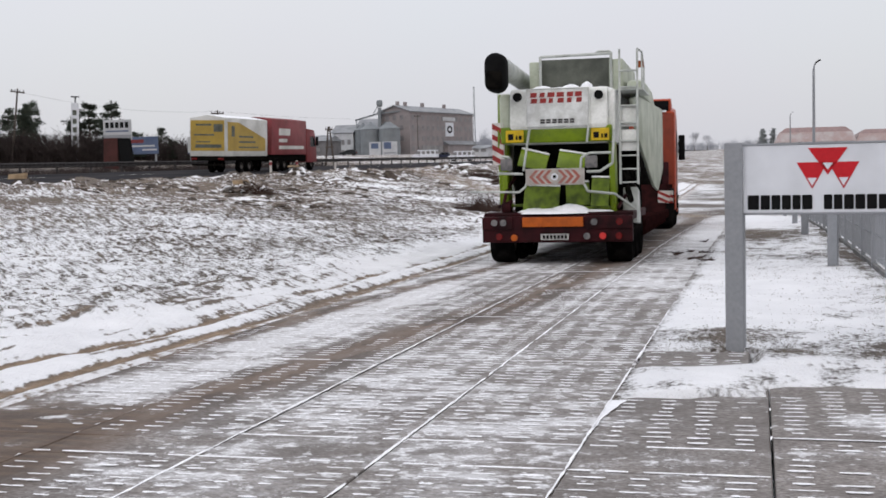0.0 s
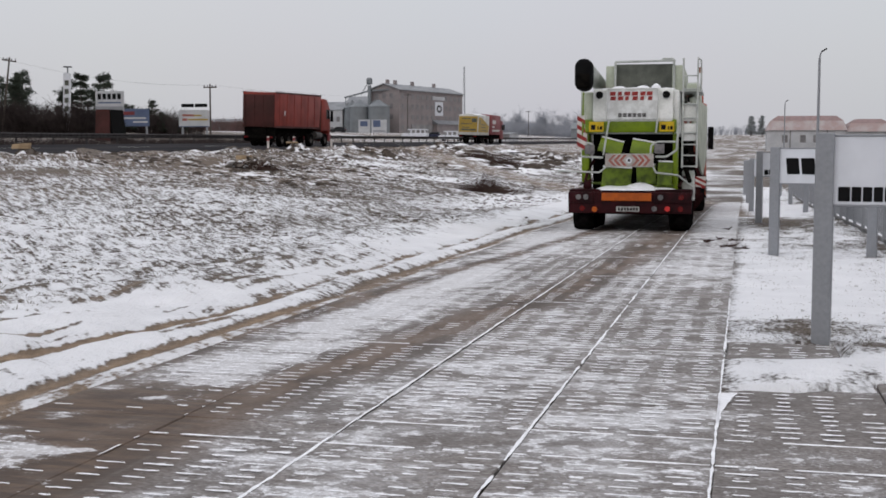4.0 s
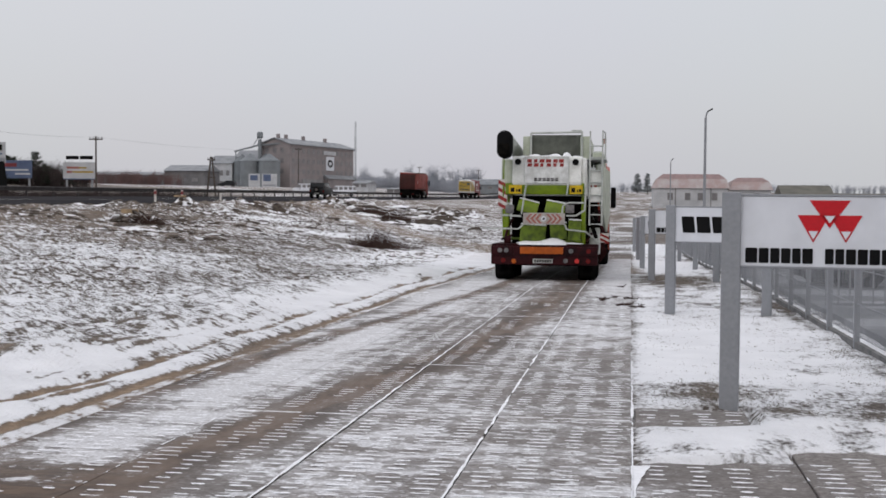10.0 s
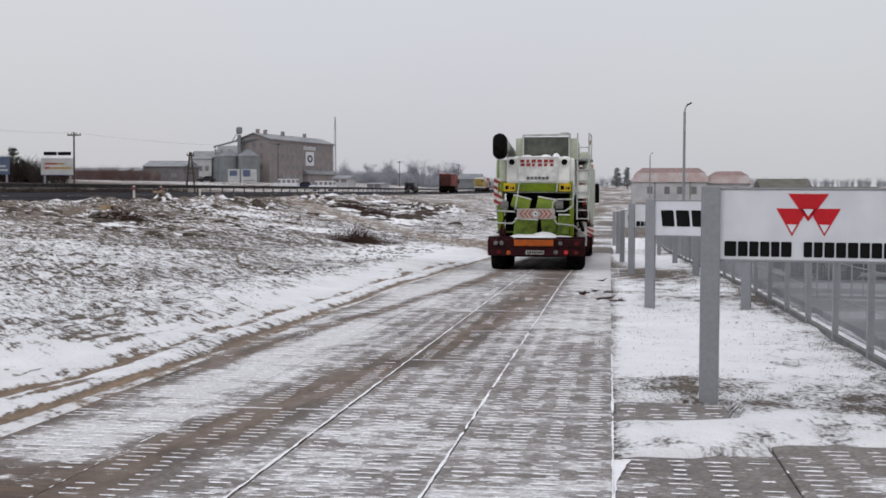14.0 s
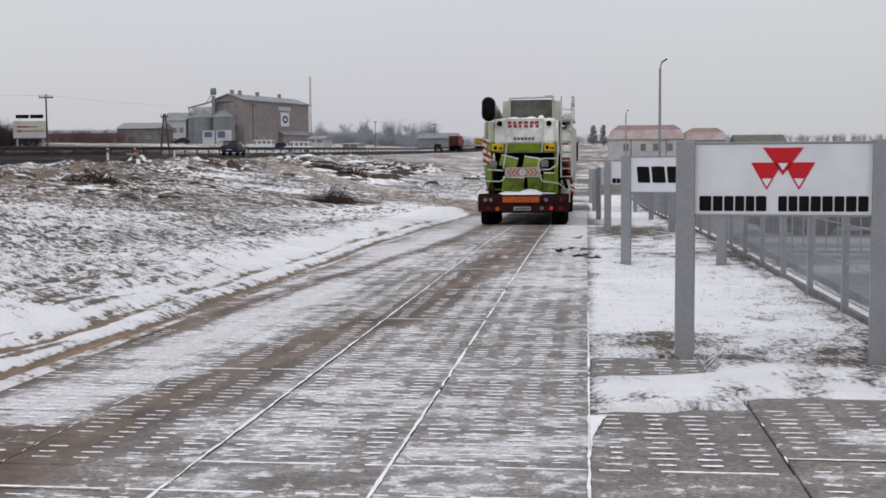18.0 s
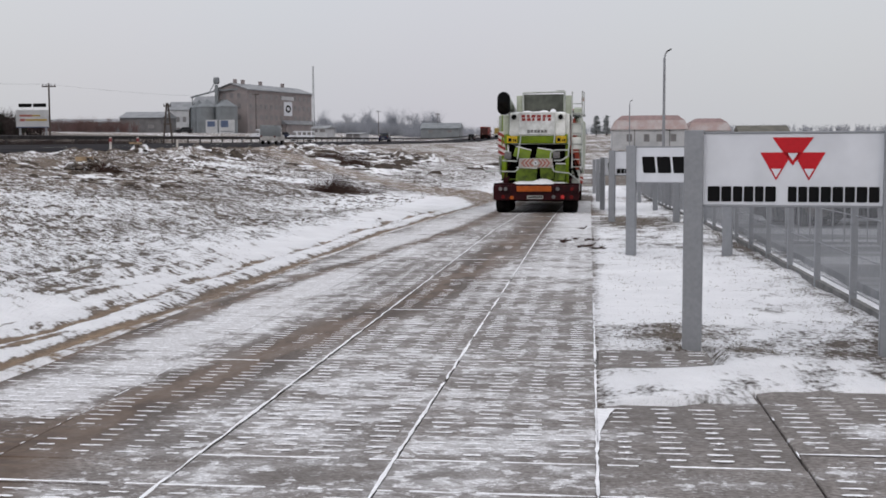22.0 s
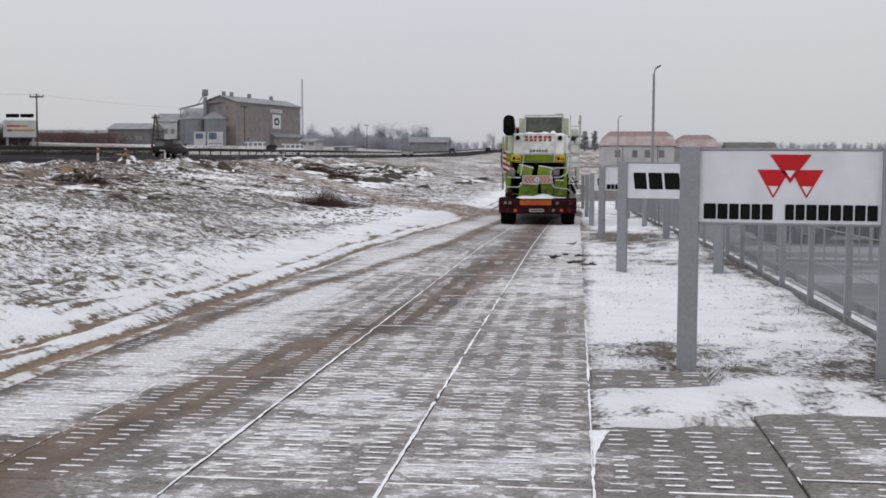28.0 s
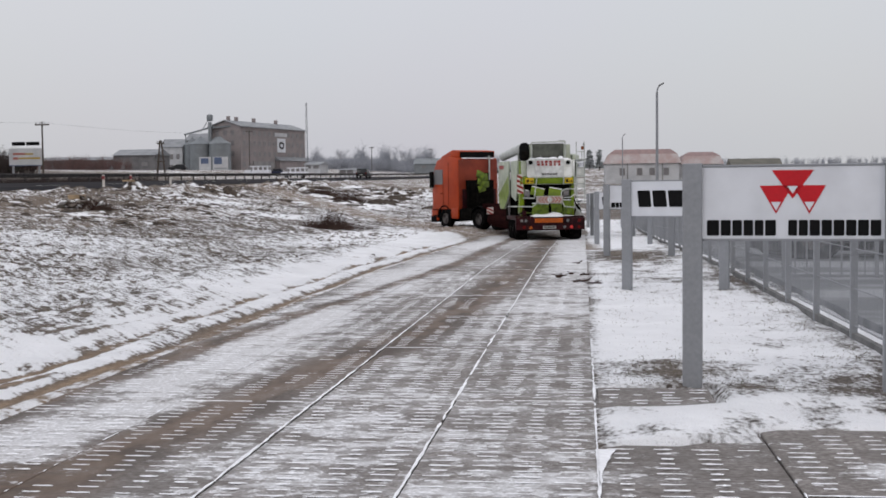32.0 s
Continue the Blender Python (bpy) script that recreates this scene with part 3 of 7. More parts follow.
    swept = maths("MULTIPLY", ramp(axis.outputs["X"], -1.0, -2.6), maths("SUBTRACT", comb_noise.outputs[0], 0.5))
    v = maths("ADD", v, maths("MULTIPLY", swept, 0.7))
    ridges = noise_at(1.4, (0.9, 1.1, 1.0), 5, 0.7)
    far_off = maths("MULTIPLY", ramp(axis.outputs["Y"], 28.0, 46.0), ramp(axis.outputs["X"], -4.0, -7.0))
    v = maths("ADD", v, maths("MULTIPLY", maths("MULTIPLY", maths("SUBTRACT", ridges, 0.5), far_off), 1.3))
    v = maths("ADD", v, 0.318)
    v = maths("ADD", v, maths("MULTIPLY", grain, 0.72))
    v = maths("ADD", v, maths("MULTIPLY", maths("SUBTRACT", cov.outputs["Fac"], 0.5), 1.0))
    snow = ramp(v, 0.88, 1.06)
    grass = blend(ramp(grain, 0.35, 0.65), (0.062, 0.05, 0.043), (0.165, 0.138, 0.12))
    tan = blend(ramp(grain, 0.35, 0.65), (0.082, 0.066, 0.053), (0.19, 0.156, 0.126))
    grass = blend(ramp(broad, 0.45, 0.62), grass, tan)
    earth = blend(ramp(clods, 0.35, 0.65), (0.145, 0.097, 0.062), (0.32, 0.228, 0.147))
    bare = blend(mud.outputs["Fac"], grass, earth)
    white = blend(ramp(streaks, 0.3, 0.7), (0.76, 0.77, 0.8), (0.88, 0.89, 0.92))
    keep = maths("MULTIPLY", snow, maths("SUBTRACT", 1.0, maths("MULTIPLY", mud.outputs["Fac"], 0.15)))
    L.new(blend(keep, bare, white), b.inputs["Base Color"])
    b.inputs["Roughness"].default_value = 0.85
    bp = N.new("ShaderNodeBump")
    bp.inputs["Strength"].default_value, bp.inputs["Distance"].default_value = 0.9, 0.09
    L.new(maths("ADD", maths("ADD", maths("MULTIPLY", clods, 0.8), maths("MULTIPLY", grain, 0.25)), maths("MULTIPLY", snow, 0.2)), bp.inputs["Height"])
    L.new(bp.outputs[0], b.inputs["Normal"])
    return m


ground = build_ground()


def strip(name, material, x0, x1, ys, lift, label, category, drop=0.3):
    """A level band of road that follows the high road's height."""
    bm = B()
    rows = []
    for y in ys:
        h = [float(np.interp(y, HIGH_Y, HIGH_Z) + bank(x)) + lift for x in (x0, x1)]
        rows.append([bm.verts.new(p) for p in ((x0, y, h[0] - drop), (x0, y, h[0]), (x1, y, h[1]), (x1, y, h[1] - drop))])
    for a, b in zip(rows, rows[1:]):
        for k in range(3):
            bm.faces.new((a[k], a[k + 1], b[k + 1], b[k]))
    return tagged(link(name, bm, material), label, category, kind="structure")


road = strip("road", ASPHALT, -38.6, -28.6, [-380, -100, 0, 40, 62, 90, 150, 300, 345, 450, 600, 900], 0.0, "two-lane wet grey asphalt high road on a low bank", "road")

# ---- the slab road: concrete slabs with cast slots, three metres by one ----
SLAB_Y0 = 5.45


def concrete_material():
    m = bpy.data.materials.new("dusty_road_concrete")
    m.use_nodes = True
    nt = m.node_tree
    N, L = nt.nodes, nt.links
    b = N["Principled BSDF"]
    geo, info = N.new("ShaderNodeNewGeometry"), N.new("ShaderNodeObjectInfo")
    sep = N.new("ShaderNodeSeparateXYZ")
    L.new(geo.outputs["Position"], sep.inputs[0])

    def noise_at(scale, stretch, detail=4):
        mp, n = N.new("ShaderNodeMapping"), N.new("ShaderNodeTexNoise")
        mp.inputs["Scale"].default_value = stretch
        n.inputs["Scale"].default_value, n.inputs["Detail"].default_value, n.inputs["Roughness"].default_value = scale, detail, 0.62
        L.new(geo.outputs["Position"], mp.inputs[0])
        L.new(mp.outputs[0], n.inputs["Vector"])
        return n.outputs[0]

    def maths(op, a, c=0.0):
        n = N.new("ShaderNodeMath")
        n.operation = op
        for k, v in enumerate((a, c)):
            if isinstance(v, (int, float)):
                n.inputs[k].default_value = v
            else:
                L.new(v, n.inputs[k])
        return n.outputs[0]

    def ramp(v, lo, hi):
        n = N.new("ShaderNodeMapRange")
        n.inputs["From Min"].default_value, n.inputs["From Max"].default_value = lo, hi
        n.interpolation_type = "SMOOTHSTEP"
        L.new(v, n.inputs[0])
        return n.outputs[0]

    def blend(f, a, c):
        n = N.new("ShaderNodeMix")
        n.data_type = "RGBA"
        L.new(f, n.inputs["Factor"])
        for k, v in (("A", a), ("B", c)):
            if isinstance(v, tuple):
                n.inputs[k].default_value = (*v, 1)
            else:
                L.new(v, n.inputs[k])
        return n.outputs["Result"]

    grain, patch = noise_at(34.0, (0.8, 1.3, 1), 5), noise_at(2.2, (1, 1, 1), 5)
    drift, broad = noise_at(2.0, (0.8, 1.5, 1), 6), noise_at(0.35, (1, 0.5, 1), 3)
    base = blend(ramp(patch, 0.35, 0.65), (0.19, 0.174, 0.165), (0.292, 0.27, 0.258))
    tone = N.new("ShaderNodeHueSaturation")
    tv = N.new("ShaderNodeMapRange")
    tv.inputs["To Min"].default_value, tv.inputs["To Max"].default_value = 0.86, 1.12
    L.new(info.outputs["Random"], tv.inputs[0])
    L.new(tv.outputs[0], tone.inputs["Value"])
    L.new(base, tone.inputs["Color"])
    base = blend(ramp(grain, 0.3, 0.68), tone.outputs[0], (0.098, 0.084, 0.077))
    # wheels have carried wet sand along two tracks that drift across the lanes

    def slide(lo, hi, first, last):
        n = N.new("ShaderNodeMapRange")
        for key, val in (("From Min", lo), ("From Max", hi), ("To Min", first), ("To Max", last)):
            n.inputs[key].default_value = val
        L.new(sep.outputs["Y"], n.inputs[0])
        return n.outputs[0]

    def track(middle, width):
        wob = maths("MULTIPLY", maths("SUBTRACT", broad, 0.5), 0.35)
        return ramp(maths("ABSOLUTE", maths("SUBTRACT", maths("ADD", sep.outputs["X"], wob), middle)), width, width * 0.12)

    tracks = maths("MAXIMUM", track(slide(9.0, 26.0, -2.08, -0.75), 0.28), track(maths("ADD", slide(6.2, 14.4, -0.95, 0.3), slide(14.4, 24.0, 0.0, 0.4)), 0.56))
    apron = maths("MULTIPLY", maths("MULTIPLY", ramp(sep.outputs["Y"], 7.6, 6.2), ramp(sep.outputs["X"], -0.5, -1.1)), ramp(drift, 0.72, 0.5))
    tracks = maths("MAXIMUM", tracks, apron)
    smear = noise_at(1.0, (9.0, 0.45, 1), 5)
    clump = noise_at(1.3, (1.6, 0.6, 1), 5)
    muddy = maths("MULTIPLY", maths("MULTIPLY", tracks, ramp(clump, 0.2, 0.52)), ramp(smear, 0.1, 0.5))
    base = blend(maths("MULTIPLY", muddy, 0.92), base, blend(ramp(clump, 0.4, 0.6), (0.14, 0.094, 0.066), (0.055, 0.037, 0.027)))
    wet = blend(ramp(noise_at(4.0, (0.7, 3.2, 1), 5), 0.38, 0.62), (0.046, 0.029, 0.02), (0.11, 0.07, 0.045))
    base = blend(maths("MULTIPLY", maths("MULTIPLY", apron, ramp(patch, 0.25, 0.55)), 0.88), base, wet)
    dust = maths("ADD", drift, maths("MULTIPLY", maths("SUBTRACT", broad, 0.5), 0.75))
    dust = maths("SUBTRACT", dust, maths("MULTIPLY", maths("ADD", maths("MULTIPLY", tracks, 0.14), maths("MULTIPLY", muddy, 0.2)), 1.0))
    wisp, crust = noise_at(3.0, (0.7, 2.2, 1), 5), noise_at(8.0, (0.9, 1.1, 1), 4)
    dust = maths("ADD", dust, maths("MULTIPLY", maths("SUBTRACT", wisp, 0.5), 0.4))
    dust = maths("SUBTRACT", dust, maths("MULTIPLY", ramp(sep.outputs["X"], 1.98, 2.02), 0.1))
    dust = maths("SUBTRACT", dust, maths("MULTIPLY", apron, 0.24))
    lee = maths("MULTIPLY", ramp(maths("ABSOLUTE", maths("SUBTRACT", sep.outputs["Y"], 5.0)), 0.5, 0.1), ramp(sep.outputs["X"], -1.0, -1.5))
    dust = maths("ADD", dust, maths("MULTIPLY", lee, 0.5))
    side = maths("MULTIPLY", ramp(maths("ABSOLUTE", maths("SUBTRACT", sep.outputs["Y"], 7.05)), 0.4, 0.05), ramp(sep.outputs["X"], 3.2, 3.5))
    dust = maths("ADD", dust, maths("MULTIPLY", side, 0.4))
    edge = maths("MULTIPLY", ramp(sep.outputs["Y"], 12.0, 19.0), ramp(sep.outputs["X"], 0.85, 1.6))
    dust = maths("ADD", dust, maths("MULTIPLY", edge, 0.2))
    lanes = ramp(maths("ABSOLUTE", maths("SUBTRACT", sep.outputs["X"], -1.3)), 0.75, 0.1)
    dust = maths("ADD", dust, maths("MULTIPLY", lanes, 0.25))
    film = maths("MULTIPLY", ramp(dust, 0.4, 0.85), 0.5)
    flaky = ramp(maths("ADD", noise_at(11.0, (0.85, 0.95, 1), 5), maths("MULTIPLY", maths("SUBTRACT", dust, 0.5), 0.55)), 0.53, 0.61)
    dust = maths("ADD", dust, maths("MULTIPLY", maths("SUBTRACT", grain, 0.5), 0.6))
    dust = maths("ADD", dust, maths("MULTIPLY", maths("SUBTRACT", crust, 0.5), 0.8))
    fleck = ramp(noise_at(48.0, (0.8, 0.9, 1), 2), 0.5, 0.62)
    snow = maths("MULTIPLY", ramp(dust, 0.54, 0.74), maths("ADD", 0.62, maths("MULTIPLY", fleck, 0.33)))
    snow = maths("MAXIMUM", maths("MAXIMUM", maths("MULTIPLY", snow, 0.9), film), maths("MULTIPLY", ramp(dust, 0.38, 0.52), maths("MULTIPLY", fleck, 0.3)))
    snow = maths("MAXIMUM", snow, maths("MULTIPLY", flaky, maths("ADD", 0.55, maths("MULTIPLY", fleck, 0.35))))
    L.new(blend(snow, base, (0.8, 0.81, 0.84)), b.inputs["Base Color"])
    b.inputs["Roughness"].default_value = 0.8
    bp = N.new("ShaderNodeBump")
    bp.inputs["Strength"].default_value, bp.inputs["Distance"].default_value = 0.3, 0.01
    L.new(grain, bp.inputs["Height"])
    L.new(bp.outputs[0], b.inputs["Normal"])
    return m


CONCRETE = concrete_material()


def road_z(y):
    return float(np.interp(y, ROAD_Y, ROAD_Z))


pavement = tagged(new("pavement"), "road of ribbed concrete slabs dusted with blown snow", "pavement", kind="structure")
slab_mesh = B()
rbox(slab_mesh, -0.495, 0.495, -1.497, 1.497, -0.15, 0.0, 0.006, 1)
first_slab = link("slab", slab_mesh, CONCRETE, pavement)
slab_data = first_slab.data
bpy.data.objects.remove(first_slab)
slab_rng = random.Random(4)
SLABS = []
JOINTS = {-1.5: 6.05, -0.5: 6.05, 0.5: 6.17, 1.5: 6.17}
for row in range(0, 15):
    for lane in (-1.5, -0.5, 0.5, 1.5):
        SLABS.append((lane, JOINTS[lane] + 1.5 + 3 * row))
for row in range(-3, 0):
    for lane in (-1.5, -0.5, 0.5, 1.5, 2.5):
        SLABS.append((lane, 5.6 + 1.5 + 3 * row))
SLABS.append((2.5, 7.67))
for row in range(-4, 1):
    for lane in (3.5, 4.5):
        SLABS.append((lane, 8.0 + 3 * row))
SLABS.append((-2.5, SLAB_Y0 - 1.5))
SLABS.append((-2.5, SLAB_Y0 - 4.5))
for lane, y in SLABS:
    shared("slab", slab_data, pavement, pose(lane + slab_rng.uniform(-0.006, 0.006), y, road_z(y) + slab_rng.uniform(-0.005, 0.004), math.degrees(math.atan((road_z(y + 1.4) - road_z(y - 1.4)) / 2.8)) + slab_rng.uniform(-0.1, 0.1), slab_rng.uniform(-0.15, 0.15), slab_rng.uniform(-0.12, 0.12)))

# a row of short closing slabs
for lane in (-1.5, -0.5, 0.5, 1.5, 2.5):
    closer = B()
    rbox(closer, -0.495, 0.495, 5.603, (JOINTS[lane] if lane < 2 else 6.17) - 0.003, -0.15, 0.0, 0.006, 1)
    link("slab", closer, CONCRETE, pavement).matrix_basis = pose(lane, 0, road_z(5.9) + slab_rng.uniform(-0.004, 0.003))
bared = B()
rbox(bared, -0.42, 0.42, -0.42, 0.42, -0.15, 0.0, 0.012, 1)
link("slab", bared, CONCRETE, pavement).matrix_basis = pose(2.44, 9.43, road_z(9.43), -0.6)


def snow_dashes():
    """Blown snow caught in the cast slots and in the joints between slabs."""
    rng = random.Random(8)
    verts, faces = [], []

    def dash(x, y, w, d, lift):
        z = road_z(y) + lift
        steps = 5 if w < 0.3 else 26
        last = None
        for k in range(steps + 1):
            u = k / steps
            taper = 0.35 if k in (0, steps) else rng.uniform(0.35, 1.4)
            if w > 0.3 and rng.random() < 0.07:
                last = None
                continue
            m = rng.uniform(-0.003, 0.003)
            n = len(verts)
            px = x + (u - 0.5) * w
            verts.extend([(px, y + m - d / 2 * taper, z), (px, y + m + d / 2 * taper, z + 0.002)])
            if last is not None:
                faces.append((last, n, n + 1, last + 1))
            last = n

    for lane, y0 in SLABS:
        if y0 > 31:
            continue
        for r in range(23):
            y = y0 - 1.36 + r * 0.1235
            for c in range(4):
                x = lane - 0.36 + c * 0.24
                fill = (1.2 if lane < 2 else 0.95) + 0.9 * noise.noise((x * 1.1, y * 0.8, 31)) + 0.9 * noise.noise((x * 4, y * 1.6, 37))
                muddy = max(math.exp(-((x - c) / 0.3) ** 2) for c in (np.interp(y, (9, 26), (-2.1, -0.75)), np.interp(y, (6.2, 14.4, 24), (-0.95, 0.3, 0.7))))
                fill -= 0.075 * max(0.0, y - 10.5)
                if lane < -1:
                    fill -= 0.35
                if x < -0.7 and y < 7.1:
                    fill -= 0.3
                if lane > 2:
                    fill += 0.08
                if lane > 2 and y > (7.66 if lane < 3 else 8.1):
                    continue
                if rng.random() < fill - 0.45 * muddy:
                    dash(x + rng.uniform(-0.008, 0.008), y + rng.uniform(-0.006, 0.006), rng.uniform(0.07, 0.165) * min(1.0, 0.6 + 0.4 * fill), rng.uniform(0.007, 0.02) * (1.35 if y < 7.5 else 1.1) * (1.0 - 0.45 * muddy), 0.006)
    for r in range(6):
        for c in range(4):
            if rng.random() < 0.55:
                dash(2.12 + c * 0.21 + rng.uniform(-0.02, 0.02), 9.1 + r * 0.12, rng.uniform(0.06, 0.15), rng.uniform(0.012, 0.028), 0.007)
    # joints along the lanes: one ribbon of snow each, of changing width, with gaps
    for x, fill in ((-1.0, -0.05), (0.0, 0.5), (1.0, 0.45), (2.0, 0.4), (3.0, -0.25)):
        y, last = -2.0, None
        while y < (13 if x == 2.0 else 46 if x < 2.5 else 8):
            v = noise.noise((x * 7, y * 1.6, 51)) + 0.6 * noise.noise((x * 7, y * 7, 52)) + fill
            if v > 0:
                w = 0.003 + 0.01 * min(1.0, v) * (1.15 if x in (0.0, 1.0) else 0.9) + 0.007 * noise.noise((x, y * 11, 53))
                m = 0.009 * noise.noise((x * 3, y * 4, 54))
                n = len(verts)
                verts.extend([(x + m - w, y, road_z(y) + 0.007), (x + m + w, y, road_z(y) + 0.007)])
                if last is not None:
                    faces.append((last, last + 1, n + 1, n))
                last = n
            else:
                last = None
            y += 0.05
    # a wedge of snow along the side lane's edge
    for k in range(20):
        y = 6.62 + k * 0.048
        w = 0.012 + 0.1 * (k / 19) ** 2 + 0.02 * noise.noise((y * 6, 2, 55))
        n = len(verts)
        verts.extend([(2.0, y, road_z(y) + 0.007), (2.0 + w, y, road_z(y) + 0.007)])
        if k:
            faces.append((n - 2, n - 1, n + 1, n))
    # joints across
    for row in range(0, 13):
        for lane in (-1.5, -0.5, 0.5, 1.5):
            if rng.random() < (0.9 if row == 0 and lane > 0 else 0.3 if lane < 0 else 0.55):
                dash(lane, JOINTS[lane] + 3 * row, 0.98, rng.uniform(0.013, 0.02), 0.006)
    for x, y in ((-0.5, 5.6), (0.5, 5.6), (1.5, 5.6), (2.5, 5.6), (2.5, 6.17), (3.5, 6.5), (4.5, 6.5), (0.75, 8.1), (0.12, 8.1)):
        dash(x, y, 0.98 if x not in (0.75, 0.12) else 0.3, 0.02, 0.006)
    me = bpy.data.meshes.new("snow_in_slots")
    me.from_pydata(verts, [], faces)
    me.materials.append(SNOW)
    return me


dashes = new("snow_in_slots", snow_dashes())
dashes.parent = pavement
tagged(dashes, "white snow caught in slots and joints", kind="stuff")

# ---- sign boards along the verge ----
def sign_frame(name, label, x0, y0, x1, y1, z0, z1, post=0.145, group="sign boards along the verge"):
    """A board between two square posts that stand at (x0, y0) and (x1, y1); z0 and z1 are the board's edges over the ground. Its
    own x runs along the board, its origin is the foot of the first post."""
    turn = math.degrees(math.atan2(y1 - y0, x1 - x0))
    span = math.hypot(x1 - x0, y1 - y0)
    s = thing(name, label, "sign", pose(x0, y0, float(land(x0, y0)) - 0.03, 0, 0, turn), group)
    for x in (0, span):
        bm = B()
        rbox(bm, x - post / 2, x + post / 2, -post / 2, post / 2, -0.15, z1 + 0.03, 0.008, 2)
        part("post", bm, STEEL_GREY, s, smooth=False)
    bm = B()
    rbox(bm, post / 2 - 0.004, span - post / 2 + 0.004, -0.03, 0.02, z0, z1, 0.004, 1)
    part("board", bm, BOARD_WHITE, s, "white sheet-metal board", smooth=False)
    bm = B()
    rbox(bm, post / 2, span - post / 2, -0.036, 0.03, z1 - 0.002, z1 + 0.016, 0.004, 1)
    rbox(bm, post / 2, span - post / 2, -0.036, 0.03, z0 - 0.016, z0 + 0.002, 0.004, 1)
    part("edge_rail", bm, STEEL_GREY, s, smooth=False)
    return s, span


def triangle(bm, cx, top, wide, tall, y):
    """A triangle that points down."""
    prism(bm, [(cx - wide / 2, top), (cx + wide / 2, top), (cx, top - tall)], "y", y, y + 0.003)


def big_sign(y, x0, x1, dy):
    s, span = sign_frame("sign_board", "white dealer sign with red triangles on grey posts", x0, y, x1, y + dy, 1.16, 1.70)
    # the emblem: three red triangles, the lower two hollow at the tip
    cx = span * 0.503
    for ax, top, w, h in ((0, 1.671, 0.3, 0.212), (-0.119, 1.558, 0.235, 0.21), (0.119, 1.558, 0.235, 0.21)):
        bm = B()
        triangle(bm, cx + ax, top, w, h, -0.0345)
        part("emblem_triangle", bm, SIGN_RED, s, "red emblem triangle", smooth=False)
    for ax, top, w, h in ((0, 1.553, 0.075, 0.056), (-0.119, 1.436, 0.072, 0.066), (0.119, 1.436, 0.072, 0.066)):
        bm = B()
        triangle(bm, cx + ax, top, w, h, -0.0385)
        part("emblem_inset", bm, BOARD_WHITE, s, smooth=False)
    # the maker's name, not lettered: plain blocks of its size and colour
    wide = (1.25, 1.05, 1.0, 1.0, 0.92, 1.1)
    name_bars(s, span * 0.07, span * 0.425, 1.186, 0.116, wide)
    name_bars(s, span * 0.478, span * 0.937, 1.186, 0.116, (0.9, 0.92, 1.02, 1.02, 1.05, 1.0, 1.05, 1.02))
    return s


def name_bars(s, x0, x1, z, h, widths, lean=0.0):
    """One plain block for each letter's width, with cut corners."""
    unit = (x1 - x0) / sum(widths)
    x, c = x0, h * 0.05
    for w in widths:
        a, b = x + unit * 0.07, x + w * unit - unit * 0.07
        outline = [(a + c, z), (b - c, z), (b, z + c), (b, z + h - c), (b - c, z + h), (a + c, z + h), (a, z + h - c), (a, z + c)]
        bm = B()
        prism(bm, [(p + lean * (z + h - q), q) for p, q in outline], "y", -0.0345, -0.0305)
        part("name_block", bm, SIGN_BLACK, s, "black block of the maker's name", smooth=False)
        x += w * unit


def small_sign(y, x0, x1, tall=0.53, top=1.67, dy=-0.3):
    s, span = sign_frame("sign_board", "white dealer sign with black name on grey posts", x0, y, x1, y + dy, top - tall, top)
    name_bars(s, 0.145, span - 0.12, top - tall + 0.14, 0.25, (0.95, 1.0, 1.1, 1.05, 0.95), 0.1)
    return s


big_sign(9.93, 2.75, 4.185, -0.2)
small_sign(19.55, 2.59, 4.02)
big_sign(29.7, 2.47, 3.95, -0.3)
small_sign(40.1, 2.35, 4.0)
big_sign(50.5, 2.27, 3.9, -0.3)
small_sign(61.5, 2.15, 3.8)


# ---- the yard fence: posts, welded wire panels, a low kerb ----
def fence():
    f = thing("fence", "grey steel fence of welded wire panels on a low kerb", "fence", group="yard fences")
    for k in range(30):
        y = 9.2 + 1.95 * k
        x = 4.66 - 0.004 * y
        z, z2 = float(land(x, y)), float(land(x, y + 1.95))
        bm = B()
        rbox(bm, x - 0.035, x + 0.035, y - 0.03, y + 0.03, z - 0.2, z + 1.32, 0.006, 1)
        post = part("post", bm, STEEL_GREY, f, smooth=False)
        lie = Matrix.Translation((x, y + 0.975, (z + z2) / 2)) @ Matrix.Rotation(math.atan2(z2 - z, 1.95), 4, "X")
        bm = B()
        for j in range(1, 36):
            yy = -0.975 + j * 0.0542
            box(bm, -0.0021, 0.0021, yy - 0.0021, yy + 0.0021, 0.12, 1.28, lie)
        for h in (0.13, 0.5, 0.9, 1.27):
            box(bm, -0.006, 0.006, -0.95, 0.95, h - 0.004, h + 0.004, lie)
        tagged(part("wire_panel", bm, STEEL_GREY, f, smooth=False), "welded wire panel", kind="stuff")
        kb = B()
        box(kb, -0.03, 0.03, -0.95, 0.95, -0.2, 0.06, lie)
        part("kerb_panel", kb, KERB, f, smooth=False)


fence()

# the paved yard inside the fence
bm = B()
rows = []
for y in (9, 16, 25, 35, 42, 48, 55):
    z = float(land(6.0, y)) + 0.09
    rows.append([bm.verts.new(p) for p in ((4.95, y, z - 0.3), (4.95, y, z), (45.0, y, z), (45.0, y, z - 0.3))])
for a, b in zip(rows, rows[1:]):
    for k in range(3):
        bm.faces.new((a[k], a[k + 1], b[k + 1], b[k]))
